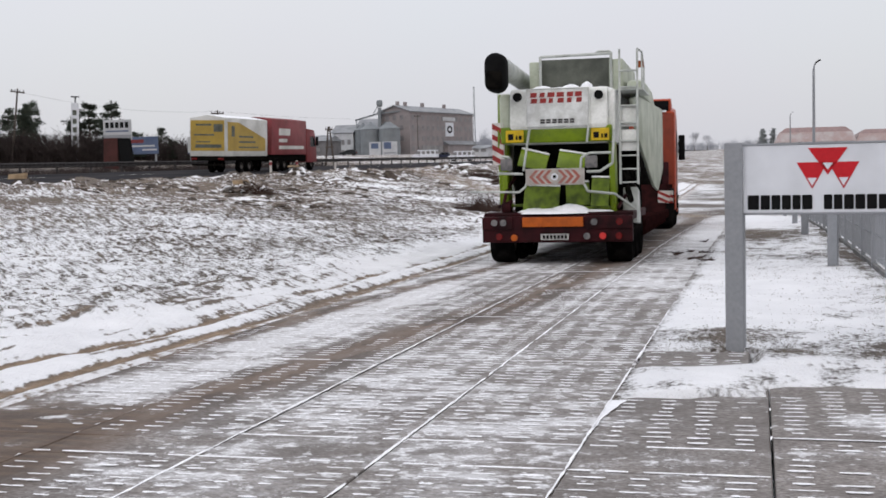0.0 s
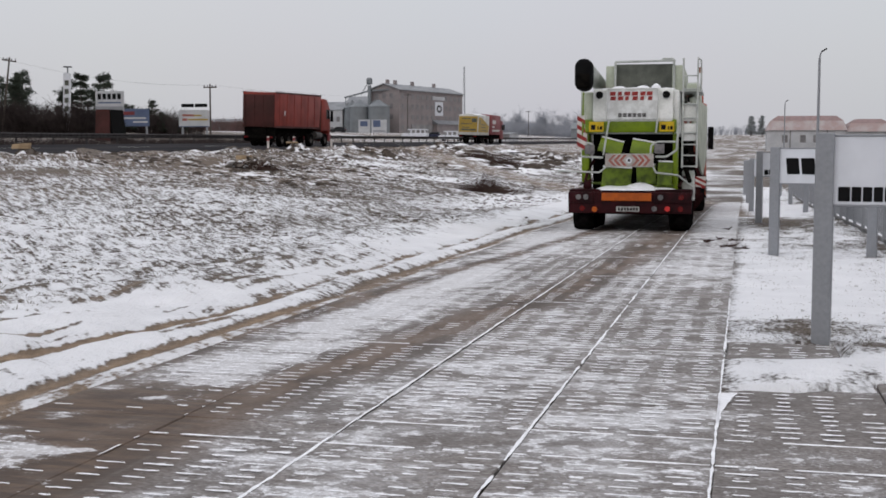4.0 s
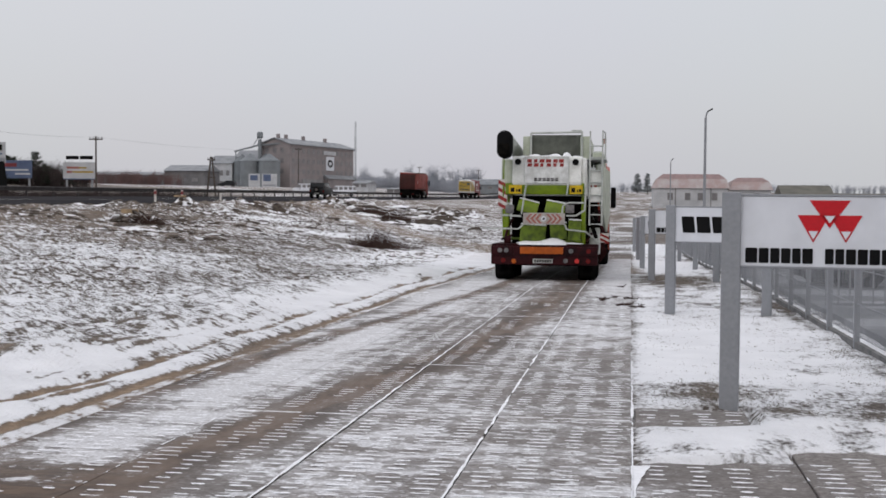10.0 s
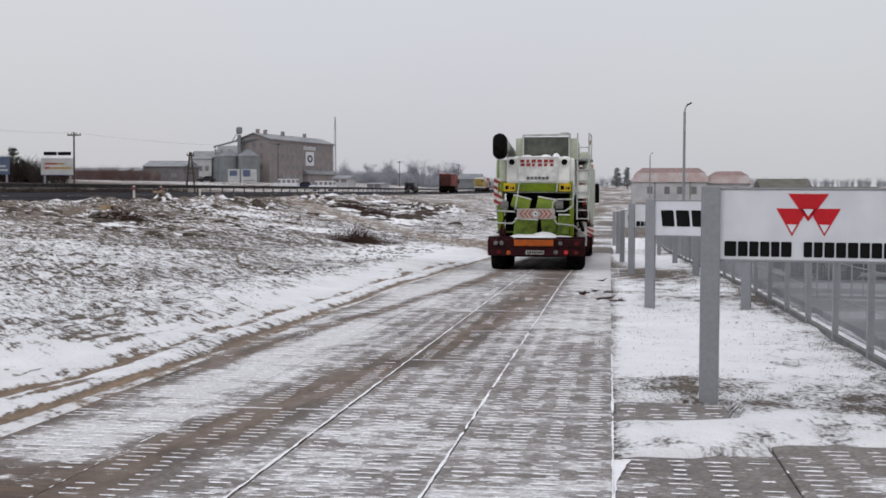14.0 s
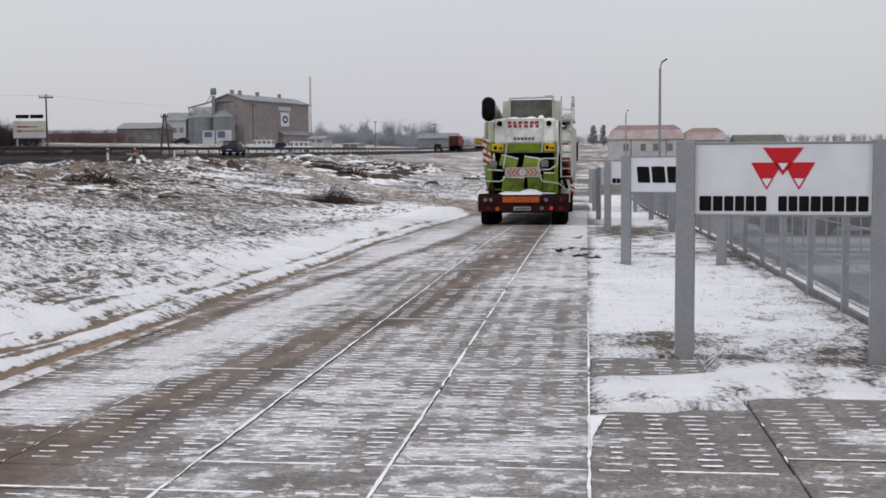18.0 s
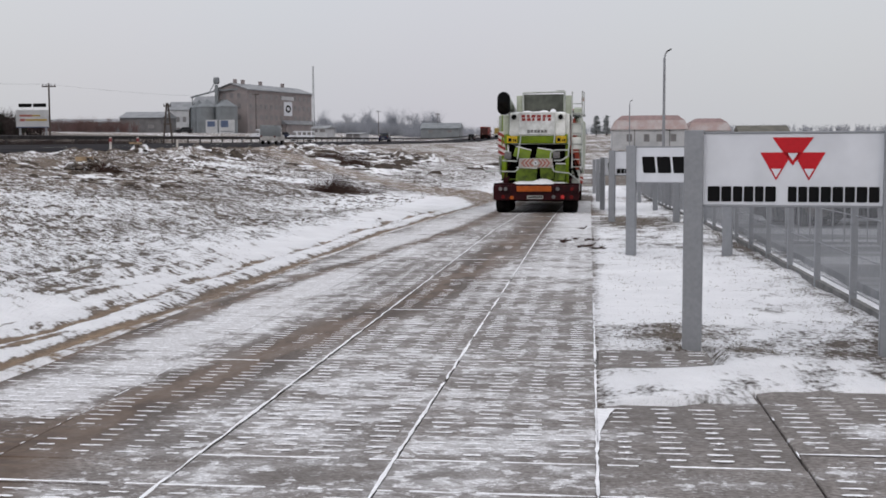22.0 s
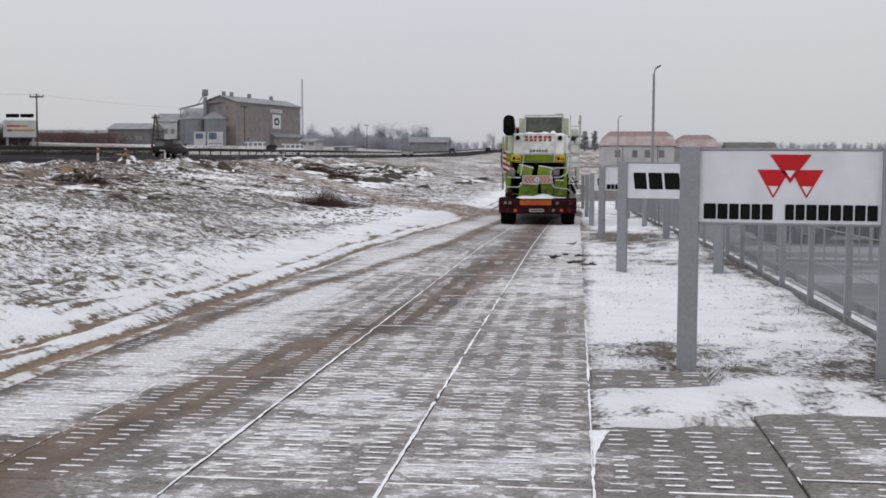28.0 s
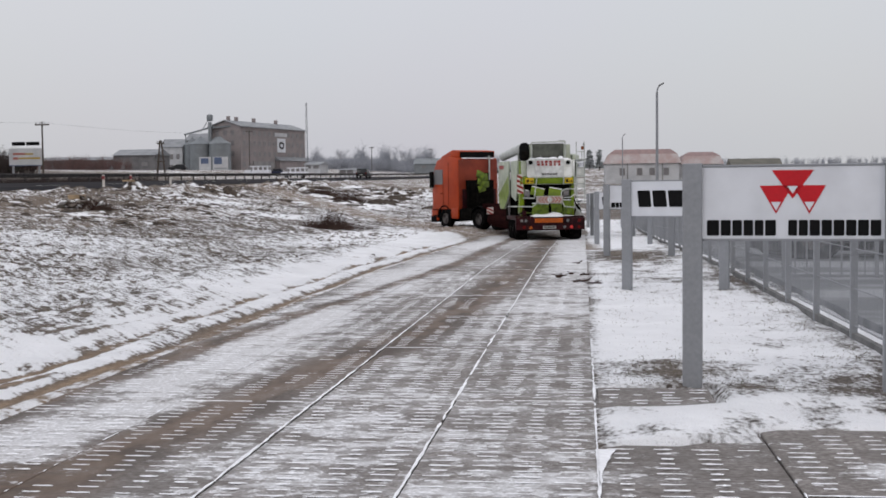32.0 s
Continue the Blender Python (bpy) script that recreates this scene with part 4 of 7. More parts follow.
tagged(link("yard", bm, YARD), "wet grey paved yard with sheets of snow", "yard", kind="structure")


def bar_gate(x0, y0, x1, y1, tall=1.0):
    """A section of inner fence with upright bars between two rails."""
    turn = math.degrees(math.atan2(y1 - y0, x1 - x0))
    span = math.hypot(x1 - x0, y1 - y0)
    f = thing("bar_fence", "grey steel bar fence panel inside the yard", "fence", pose(x0, y0, float(land(x0, y0)), 0, 0, turn), "yard fences")
    for z in (0.12, tall):
        bm = B()
        rbox(bm, 0, span, -0.02, 0.02, z - 0.02, z + 0.02, 0.004, 1)
        part("rail", bm, STEEL_GREY, f, smooth=False)
    n = int(span / 0.17)
    for k in range(n + 1):
        bm = B()
        w = 0.03 if k % 8 == 0 else 0.011
        box(bm, k * span / n - w, k * span / n + w, -w, w, 0.0 if w > 0.02 else 0.1, tall + (0.1 if w > 0.02 else 0.0))
        part("bar", bm, STEEL_GREY, f, smooth=False)


bar_gate(5.1, 20.6, 9.0, 20.4)


def machine(x, y, w, l, h, mat, label, turn=0.0):
    """A farm machine standing in the yard."""
    m = thing("farm_machine", label, "farm machine", pose(x, y, float(land(x, y)), 0, 0, turn), "machines in the yard")
    bm = B()
    prism(bm, [(0, 0.25), (0, h), (l * 0.55, h), (l * 0.7, h * 0.7), (l, h * 0.65), (l, 0.25)], "x", -w / 2, w / 2)
    part("body", bm, mat, m, bevel=0.05)
    bm = B()
    rbox(bm, -w * 0.3, w * 0.3, l * 0.72, l + 0.03, h * 0.3, h * 0.6, 0.03)
    part("bonnet", bm, TARP_RED, m, "dark red bonnet")
    bm = B()
    prism(bm, [(0.1, h * 0.55), (0.1, h * 0.92), (l * 0.5, h * 0.92), (l * 0.62, h * 0.55)], "x", -w / 2 - 0.012, w / 2 + 0.012)
    part("glass", bm, GLASS, m, smooth=False)
    for yy, r in ((l * 0.2, 0.62), (l * 0.82, 0.45)):
        for xx in (-w / 2 - 0.05, w / 2 + 0.05):
            wheel(m, xx, yy, r, 0.4)


machine(5.6, 27.2, 1.9, 4.0, 1.55, CAR_DARK, "dark tractor with red bonnet standing in the yard", -80)
machine(10.2, 28.0, 1.9, 4.2, 1.6, CANVAS, "dark farm machine with red front standing in the yard", -95)
machine(15.0, 26.5, 1.9, 4.0, 1.5, CAR_DARK, "dark tractor with red bonnet standing in the yard", -85)
machine(20.0, 28.0, 2.0, 4.4, 1.6, CANVAS, "dark farm machine with red front standing in the yard", -95)

# ---- the low-loader, its load and its tractor; each in its own space, +y ahead, ground at z = 0 ----
def low_loader():
    s = thing("low_loader_trailer", "dark red low-loader trailer with orange rear board, snow on deck", "trailer")
    W = 1.24
    bm = B()
    rbox(bm, -W, W, 0.0, 0.16, 0.37, 0.8, 0.02)
    rbox(bm, -W, -0.72, -0.03, 0.1, 0.58, 0.8, 0.02)
    rbox(bm, 0.5, W, -0.03, 0.1, 0.58, 0.8, 0.02)
    part("rear_beam", bm, TRAILER_RED, s, smooth=False)
    bm = B()
    rbox(bm, -0.56, 0.44, -0.045, 0.0, 0.625, 0.785, 0.008)
    part("reflector_board", bm, REFLECT_ORANGE, s, "orange reflective board", smooth=False)
    bm = B()
    rbox(bm, -0.26, 0.2, -0.035, 0.0, 0.41, 0.51, 0.004)
    plate = part("number_plate", bm, PLATE_WHITE, s, "white plate with dark bars", smooth=False)
    for k in range(7):
        bm = B()
        box(bm, -0.225 + k * 0.06, -0.185 + k * 0.06, -0.039, -0.034, 0.43, 0.49)
        part("plate_bar", bm, SIGN_BLACK, plate, smooth=False)
    for x, z, mat in ((-1.03, 0.7, LAMP_CLEAR), (-0.88, 0.7, LAMP_CLEAR), (0.62, 0.7, LAMP_CLEAR), (1.03, 0.7, LAMP_RED), (-0.95, 0.47, LAMP_RED), (0.5, 0.47, LAMP_CLEAR), (-0.7, 0.45, REFLECT_ORANGE), (0.76, 0.47, TAIL_GLOW), (1.02, 0.47, LAMP_RED)):
        bm = B()
        rod(bm, (x, -0.055, z), (x, 0.0, z), 0.055, seg=16)
        part("lamp", bm, mat, s)
    # rear platform and the sloping deck ahead of it
    bm = B()
    rbox(bm, -W, W, 0.16, 3.2, 0.72, 0.86, 0.02)
    part("rear_deck", bm, TRAILER_RED, s, smooth=False)
    bm = B()
    prism(bm, [(3.2, 0.5), (3.2, 0.86), (4.0, 0.55), (12.0, 0.55), (12.6, 1.25), (16.4, 1.25), (16.4, 1.05), (12.9, 1.02), (12.3, 0.3), (4.0, 0.3)], "x", -1.15, 1.15)
    part("deck", bm, DECK, s, "long dark red deck with gooseneck", smooth=False)
    for x in (-W, W - 0.1):
        bm = B()
        rbox(bm, x, x + 0.1, 3.2, 12.2, 0.42, 0.62, 0.015)
        part("side_beam", bm, DECK, s, smooth=False)
    # snow lying on the platform
    rng = random.Random(3)
    for cx, cy, w, h in ((0.05, 0.4, 0.72, 0.1), (0.18, 0.34, 0.36, 0.15), (-0.42, 0.35, 0.3, 0.09), (0.62, 0.42, 0.3, 0.06), (-0.1, 0.25, 0.6, 0.07)):
        bm = B()
        mound(bm, w, 0.26, h, rng, 20, 0.3)
        part("snow_drift", bm, SNOW, s, "white drift of snow on the deck").matrix_basis = pose(cx, cy, 0.86)
    # lashing gear on the deck's corner
    bm = B()
    rbox(bm, -0.98, -0.82, 0.35, 0.6, 0.86, 1.02, 0.03)
    pipe(bm, [(-0.95, 0.4, 0.98), (-0.9, 0.5, 1.25), (-0.8, 0.7, 1.45)], 0.03)
    pipe(bm, [(-1.05, 0.45, 0.95), (-0.8, 0.42, 1.05)], 0.025)
    part("lashing", bm, TRAILER_RED, s, "rusty red lashing gear")
    bm = B()
    pipe(bm, [(0.95, 0.6, 0.9), (1.05, 0.9, 1.1), (1.1, 1.6, 1.15)], 0.03)
    part("lashing", bm, TRAILER_RED, s, "rusty red lashing gear")
    for y in (0.75, 1.75, 2.75):
        for x in (-0.98, 0.98):
            wheel(s, x, y, 0.4, 0.42)
    bm = B()
    for x in (-0.72, 0.72):
        rbox(bm, x - 0.08, x + 0.08, 0.2, 3.1, 0.36, 0.7, 0.02)
    rod(bm, (-0.9, 0.75, 0.4), (0.9, 0.75, 0.4), 0.07)
    part("axle_frame", bm, CAVITY, s)
    # folded warning boards at the front corners of the deck
    for x in (-1.16, 1.16):
        stripe_board(s, x, 11.4, 0.95, 0.3, 0.3)
    return s


def stripe_board(parent, x, y, z, w, h, turn=0.0, lean=45.0):
    """A square board with slanting red and white stripes, facing -y."""
    bm = B()
    box(bm, -w / 2, w / 2, -0.012, 0.012, -h / 2, h / 2)
    b = part("warning_board", bm, STRIPE_WHITE, parent, "red and white striped board", smooth=False)
    b.matrix_basis = pose(x, y, z, 0, 0, turn)
    n = max(2, int(round(h / 0.16)))
    for k in range(n):
        zc = -h / 2 + (k + 0.25) * h / n
        bm = B()
        prism(bm, [(-w / 2, zc + 0.16 * w), (w / 2, zc - 0.3 * w), (w / 2, zc - 0.3 * w + 0.5 * h / n), (-w / 2, zc + 0.16 * w + 0.5 * h / n)], "y", -0.017, -0.0125)
        bmesh.ops.bisect_plane(bm, geom=bm.verts[:] + bm.edges[:] + bm.faces[:], plane_co=(0, 0, h / 2), plane_no=(0, 0, 1), clear_outer=True)
        bmesh.ops.bisect_plane(bm, geom=bm.verts[:] + bm.edges[:] + bm.faces[:], plane_co=(0, 0, -h / 2), plane_no=(0, 0, -1), clear_outer=True)
        part("stripe", bm, STRIPE_RED, b, smooth=False)
    return b


def combine():
    c = thing("combine_harvester", "green and pale grey combine harvester, rear open, dusted with snow", "combine harvester")
    # body core: solid block, its near-black colour stands for the hollow's shade
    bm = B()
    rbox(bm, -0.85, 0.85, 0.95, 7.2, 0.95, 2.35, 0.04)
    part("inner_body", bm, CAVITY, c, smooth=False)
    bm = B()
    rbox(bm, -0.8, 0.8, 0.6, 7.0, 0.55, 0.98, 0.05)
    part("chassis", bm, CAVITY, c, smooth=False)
    # straw hood
    bm = B()
    prism(bm, [(0.22, 2.4), (0.3, 2.98), (0.42, 3.02), (2.6, 3.02), (2.6, 2.1), (0.35, 2.1)], "x", -0.79, 0.83)
    part("hood", bm, HOOD, c, "dusty pale grey rear hood", bevel=0.03)
    bm = B()
    rbox(bm, -0.99, -0.78, 0.36, 3.2, 2.1, 2.95, 0.06, 3)
    part("hood_shoulder", bm, PALE_GREEN, c, "pale green hood side")
    bm = B()
    rbox(bm, 0.82, 0.95, 0.36, 3.2, 2.1, 2.98, 0.04, 3)
    part("hood_shoulder", bm, HOOD, c)
    # number panel outline and the unreadable name on the hood
    bm = B()
    rbox(bm, -0.5, 0.53, -0.012, 0.0, -0.33, 0.3, 0.02, 2)
    rear_panel = part("rear_panel", bm, HOOD_GREY, c, "grey inset panel dusted with snow", smooth=False)
    rear_panel.matrix_basis = pose(0, 0.252, 2.7, -7.4, 0, 0)
    for x0, x1, z0, z1 in ((-0.52, -0.5, -0.33, 0.31), (0.53, 0.55, -0.33, 0.31), (-0.52, 0.55, 0.3, 0.315)):
        bm = B()
        rbox(bm, x0, x1, -0.02, 0.0, z0, z1, 0.006, 1)
        part("panel_rim", bm, HOOD, rear_panel, smooth=False)
    name_rng = random.Random(15)
    for k in range(6):
        # each letter's place: two short red bars, partly under snow
        x = -0.47 + k * 0.152
        for z0, z1 in ((0.065, 0.145), (0.163, 0.243)):
            a, b = x + name_rng.uniform(0.0, 0.035), x + 0.14 - name_rng.uniform(0.0, 0.04)
            bm = B()
            prism(bm, [(a, z0), (b, z0), (b + 0.008, z1), (a + 0.008, z1)], "y", -0.017, -0.0125)
            part("name_bar", bm, STRIPE_RED, rear_panel, "red bar of the maker's name", smooth=False)
    for k in range(14):
        x, z = name_rng.uniform(-0.48, 0.5), name_rng.choice((0.02, -0.02, -0.05, 0.27, -0.3, 0.1, 0.2)) + name_rng.uniform(-0.02, 0.02)
        bm = B()
        mound(bm, name_rng.uniform(0.03, 0.1), name_rng.uniform(0.012, 0.03), 0.015, name_rng, 10, 0.3)
        o = part("snow_crust", bm, SNOW, rear_panel)
        o.matrix_basis = pose(x, -0.009, z, 90, 0, 0)
    for k in range(6):
        bm = B()
        x = -0.27 + k * 0.098
        for z0, z1 in ((-0.275, -0.245), (-0.235, -0.205)):
            box(bm, x, x + 0.075, -0.017, -0.0125, z0, z1)
        part("model_bar", bm, RAIL_GREY, rear_panel, "dark bars of the model name", smooth=False)
    # round lamps on the hood
    for x in (-0.66, 0.69):
        bm = B()
        rod(bm, (x, 0.2, 2.88), (x, 0.34, 2.88), 0.07, 0.08, seg=14)
        part("work_lamp", bm, BLACK, c)
    # green band under the hood with its yellow plates
    bm = B()
    prism(bm, [(0.28, 2.12), (0.24, 2.38), (0.5, 2.4), (0.5, 2.1)], "x", -0.95, 0.9)
    part("band", bm, GREEN, c, "bright green band", bevel=0.02)
    for x0 in (-0.86, 0.56):
        bm = B()
        rbox(bm, x0, x0 + 0.3, 0.225, 0.24, 2.13, 2.33, 0.004, 1)
        plate = part("warning_plate", bm, YELLOW, c, "yellow warning plate", smooth=False)
        for a, w, h in ((0.04, 0.09, 0.1), (0.17, 0.03, 0.07), (0.22, 0.05, 0.07)):
            bm = B()
            box(bm, x0 + a, x0 + a + w, 0.219, 0.223, 2.17, 2.17 + h)
            part("plate_bar", bm, SIGN_BLACK, plate, smooth=False)
    # grain tank
    bm = B()
    prism(bm, [(-0.5, 3.0), (0.76, 3.0), (0.76, 3.62), (-0.5, 3.62)], "y", 1.7, 4.4)
    part("grain_tank", bm, HOPPER, c, "grey-green grain tank", bevel=0.02)
    for x0, x1 in ((-0.66, -0.48), (0.74, 0.98)):
        bm = B()
        rbox(bm, x0, x1, 1.6, 4.5, 2.95, 3.58, 0.02)
        part("tank_corner", bm, PALE_GREEN, c, "pale green tank side")
    bm = B()
    pipe(bm, [(-0.46, 1.58, 3.02), (-0.46, 1.58, 3.66), (0.78, 1.58, 3.68), (0.78, 1.58, 3.02)], 0.025)
    pipe(bm, [(0.5, 1.58, 3.67), (0.55, 1.58, 3.72), (0.75, 1.58, 3.72), (0.8, 1.58, 3.67)], 0.018)
    part("tank_frame", bm, TUBE_WHITE, c)
    rng = random.Random(5)
    for x, y, w, h in ((-0.28, 0.62, 0.17, 0.07), (-0.02, 0.9, 0.3, 0.06), (0.2, 0.6, 0.15, 0.08), (0.47, 0.56, 0.11, 0.11), (-0.55, 0.9, 0.2, 0.05), (0.1, 0.6, 0.6, 0.035), (0.66, 0.9, 0.18, 0.05)):
        bm = B()
        mound(bm, w, 0.2, h, rng, 16, 0.2)
        part("snow_lump", bm, SNOW, c, "white lump of snow").matrix_basis = pose(x, y, 3.025)
    # unloading tube, folded back along the near top edge
    bm = B()
    rod(bm, (-0.93, -0.02, 3.42), (-1.06, 6.2, 3.28), 0.165, seg=20)
    part("unloading_tube", bm, TUBE_WHITE, c, "pale grey unloading tube")
    bm = B()
    rbox(bm, -1.11, -0.75, -0.4, 0.14, 2.93, 3.58, 0.17, 5)
    sp = part("tube_spout", bm, BLACK, c, "black rubber spout")
    # near-black block paints the shade inside the spout's opening
    bm = B()
    rbox(bm, -1.06, -0.8, -0.42, -0.3, 2.98, 3.28, 0.055, 4)
    part("spout_mouth", bm, CAVITY, sp)
    # side panels: tall pale sheets over the machinery, green towards their lower edge
    bm = B()
    prism(bm, [(1.75, 2.25), (1.0, 2.85), (1.9, 2.95), (6.5, 2.95), (6.5, 1.7), (5.4, 1.25), (4.6, 1.35)], "x", -0.03, 0.03)
    o = part("side_panel", bm, PALE_GREEN, c, "pale grey-green hinged side panel", bevel=0.015)
    o.matrix_basis = pose(1.12, 0, 0, 0, 0, -2.2)
    bm = B()
    prism(bm, [(1.5, 2.95), (1.6, 3.18), (2.2, 3.25), (4.6, 3.2), (5.6, 2.95)], "x", 1.05, 1.3)
    part("engine_cover", bm, PALE_GREEN, c, "pale grey-green engine cover", bevel=0.03)
    bm = B()
    prism(bm, [(2.35, 1.75), (2.35, 3.0), (5.1, 3.05), (5.1, 1.75), (4.7, 1.2), (3.5, 1.2)], "x", -0.03, 0.03)
    big = part("side_panel", bm, PALE_GREEN, c, "large pale hinged side panel with green lower corner", bevel=0.015)
    big.matrix_basis = pose(-1.12, 0, 0, 0, 0, 2.4)
    bm = B()
    prism(bm, [(2.36, 2.45), (5.09, 1.76), (4.7, 1.21), (3.5, 1.21), (2.36, 1.76)], "x", -0.034, -0.031)
    part("green_corner", bm, GREEN, big, "green painted corner", smooth=False)
    bm = B()
    prism(bm, [(3.6, 2.72), (4.9, 2.75), (4.9, 2.9), (3.6, 2.87)], "x", -0.034, -0.031)
    part("name_bar", bm, STRIPE_RED, big, "faded red bar of the maker's name", smooth=False)
    bm = B()
    prism(bm, [(0.75, 2.1), (0.75, 2.98), (2.3, 2.98), (2.3, 1.7), (1.2, 1.5)], "x", -0.03, 0.03)
    o = part("side_panel", bm, PALE_GREEN, c, "pale grey-green rear side panel", bevel=0.015)
    o.matrix_basis = pose(-1.02, 0, 0, 0, 0, 3.0)
    bm = B()
    prism(bm, [(0.1, 0.1), (-0.08, 1.3), (0.1, 2.0), (0.5, 1.95), (0.36, 1.0), (0.6, 0.1)], "x", -0.03, 0.03)
    o = part("corner_strip", bm, GREEN, c, "curved green corner strip", bevel=0.015)
    o.matrix_basis = pose(-1.0, 0.45, 0.95, 0, 0, 2)
    # front axle and drum housing, near black for the shade under the side panels
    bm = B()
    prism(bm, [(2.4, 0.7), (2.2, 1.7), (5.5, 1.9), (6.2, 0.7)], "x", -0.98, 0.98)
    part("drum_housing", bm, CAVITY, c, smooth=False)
    for x in (-0.95, 0.95):
        bm = B()
        rod(bm, (x, 4.6, 1.35), (x * 1.06, 4.6, 1.35), 0.42, seg=20)
        part("drive_wheel_hub", bm, RIM, c)
    stripe_board(c, -1.02, 0.42, 2.12, 0.24, 0.7, -28)
    for x in (-0.93, 0.88):
        bm = B()
        prism(bm, [(0.5, 0.95), (0.42, 2.12), (0.75, 2.12), (1.0, 0.95)], "x", x - 0.05, x + 0.05)
        part("rear_pillar", bm, GREEN, c, "green rear pillar", bevel=0.015)
    # chaff spreader flaps, at odd angles
    flaps = [(-0.42, 0.35, 1.83, 0.48, 0.3, 14), (0.22, 0.35, 1.8, 0.46, 0.3, 10), (-0.3, 0.42, 1.18, 0.6, 0.46, 3), (0.3, 0.5, 1.25, 0.4, 0.4, -4), (0.68, 0.42, 1.28, 0.3, 0.5, 2)]
    for x, y, z, w, h, lean in flaps:
        bm = B()
        rbox(bm, -w / 2, w / 2, -0.02, 0.02, -h / 2, h / 2, 0.012)
        # flaps below 1.5 m take the darker green
        o = part("spreader_flap", bm, GREEN if z > 1.5 else GREEN_DARK, c, "green sheet flap")
        o.matrix_basis = pose(x, y, z, -18, lean, 0)
        bm = B()
        rbox(bm, -w / 2, w / 2, -0.05, 0.03, h / 2 - 0.012, h / 2 + 0.018, 0.012)
        part("snow_edge", bm, SNOW, o)
    bm = B()
    rbox(bm, -0.78, 0.6, 0.75, 1.0, 0.86, 0.98, 0.02)
    rbox(bm, 0.35, 0.85, 0.42, 0.5, 0.98, 1.05, 0.02)
    rbox(bm, -0.86, -0.5, 0.45, 0.52, 1.05, 1.1, 0.02)
    part("lower_beam", bm, GREEN_DARK, c)
    # marker board with faded arrows; its dull white holds the hood's shade
    bm = B()
    rbox(bm, -0.5, 0.47, 0.0, 0.03, 1.41, 1.68, 0.006)
    mb = part("marker_board", bm, MARKER, c, "white marker board dulled by painted hood shade, red arrows", smooth=False)
    for k, (x, d) in enumerate(((-0.44, 1), (-0.33, 1), (-0.22, 1), (0.41, -1), (0.3, -1), (0.19, -1))):
        bm = B()
        prism(bm, [(x, 1.545), (x + d * 0.1, 1.655), (x + d * 0.16, 1.655), (x + d * 0.06, 1.545), (x + d * 0.16, 1.435), (x + d * 0.1, 1.435)], "y", -0.005, -0.001)
        part("arrow", bm, FADED_RED, mb, smooth=False)
    bm = B()
    rod(bm, (-0.02, -0.006, 1.545), (-0.02, -0.001, 1.545), 0.06, seg=18)
    part("speed_disc", bm, BOARD_WHITE, mb)
    bm = B()
    box(bm, -0.045, 0.005, -0.009, -0.0065, 1.52, 1.57)
    part("disc_bar", bm, SIGN_BLACK, mb, smooth=False)
    # light bar and its looped guards
    for pts, r in (([(-0.98, 0.1, 1.62), (-0.55, 0.02, 1.6)], 0.022),
                   ([(0.5, 0.05, 1.62), (0.72, 0.05, 1.62), (0.92, 0.08, 1.75), (0.95, 0.1, 2.3)], 0.022),
                   ([(0.4, 0.05, 1.65), (0.42, 0.03, 1.85), (0.55, 0.02, 1.92), (0.9, 0.05, 1.92)], 0.02),
                   ([(-0.78, 0.1, 1.65), (-0.78, 0.08, 1.88), (-0.9, 0.08, 1.9)], 0.02),
                   ([(-0.55, 0.1, 1.65), (-0.45, 0.18, 2.35)], 0.02),
                   ([(0.5, 0.15, 2.1), (0.53, 0.2, 2.4)], 0.02),
                   ([(-1.5, 0.3, 1.32), (-0.62, 0.05, 1.3), (-0.5, 0.05, 1.4)], 0.018),
                   ([(0.46, 0.05, 1.42), (0.52, 0.03, 1.3), (0.95, 0.1, 1.25), (1.25, 0.4, 1.0)], 0.02)):
        bm = B()
        pipe(bm, pts, r)
        part("guard_tube", bm, TUBE_WHITE, c, "white bent guard tube")
    for x, z in ((-0.82, 1.76), (0.58, 1.78)):
        bm = B()
        rbox(bm, x - 0.1, x + 0.1, 0.0, 0.07, z - 0.1, z + 0.1, 0.02)
        part("tail_lamp", bm, LAMP_CLEAR, c, "white lamp housing")
    # ladder
    lad = part("ladder", ladder_rails(), TUBE_WHITE, c, "white steel ladder and platform")
    for z in (1.42, 1.64, 1.86, 2.1, 2.4, 2.68, 2.98, 3.25):
        bm = B()
        rbox(bm, 1.02, 1.31, 0.38, 0.44, z, z + 0.025, 0.006, 1)
        part("rung", bm, TUBE_WHITE, lad)
    bm = B()
    for a, b in ((1.95, 2.3), (2.35, 2.7)):
        rbox(bm, 1.02, 1.3, 0.44, 0.47, a, b, 0.01)
    part("step_panel", bm, HOOD, lad)
    bm = B()
    rod(bm, (1.33, 1.0, 3.36), (1.33, 1.0, 3.47), 0.05, seg=12)
    part("beacon", bm, SOILED_ORANGE, c, "orange beacon")
    # machinery glimpsed low on the side
    rng = random.Random(9)
    for k in range(18):
        bm = B()
        x, y, z = rng.uniform(0.9, 1.1), rng.uniform(0.8, 3.2), rng.uniform(0.9, 1.7)
        rod(bm, (x, y, z), (x + rng.uniform(-0.1, 0.2), y + rng.uniform(-0.5, 0.5), z + rng.uniform(-0.4, 0.3)), rng.uniform(0.02, 0.05))
        part("linkage", bm, CAVITY, c)
    bm = B()
    rod(bm, (1.0, 2.2, 1.2), (1.1, 2.2, 1.2), 0.35, seg=20)
    part("drive_gear", bm, CAVITY, c)
    bm = B()
    prism(bm, [(0.9, 0.75), (1.1, 1.35), (1.5, 1.3), (1.8, 0.7)], "x", 1.0, 1.25)
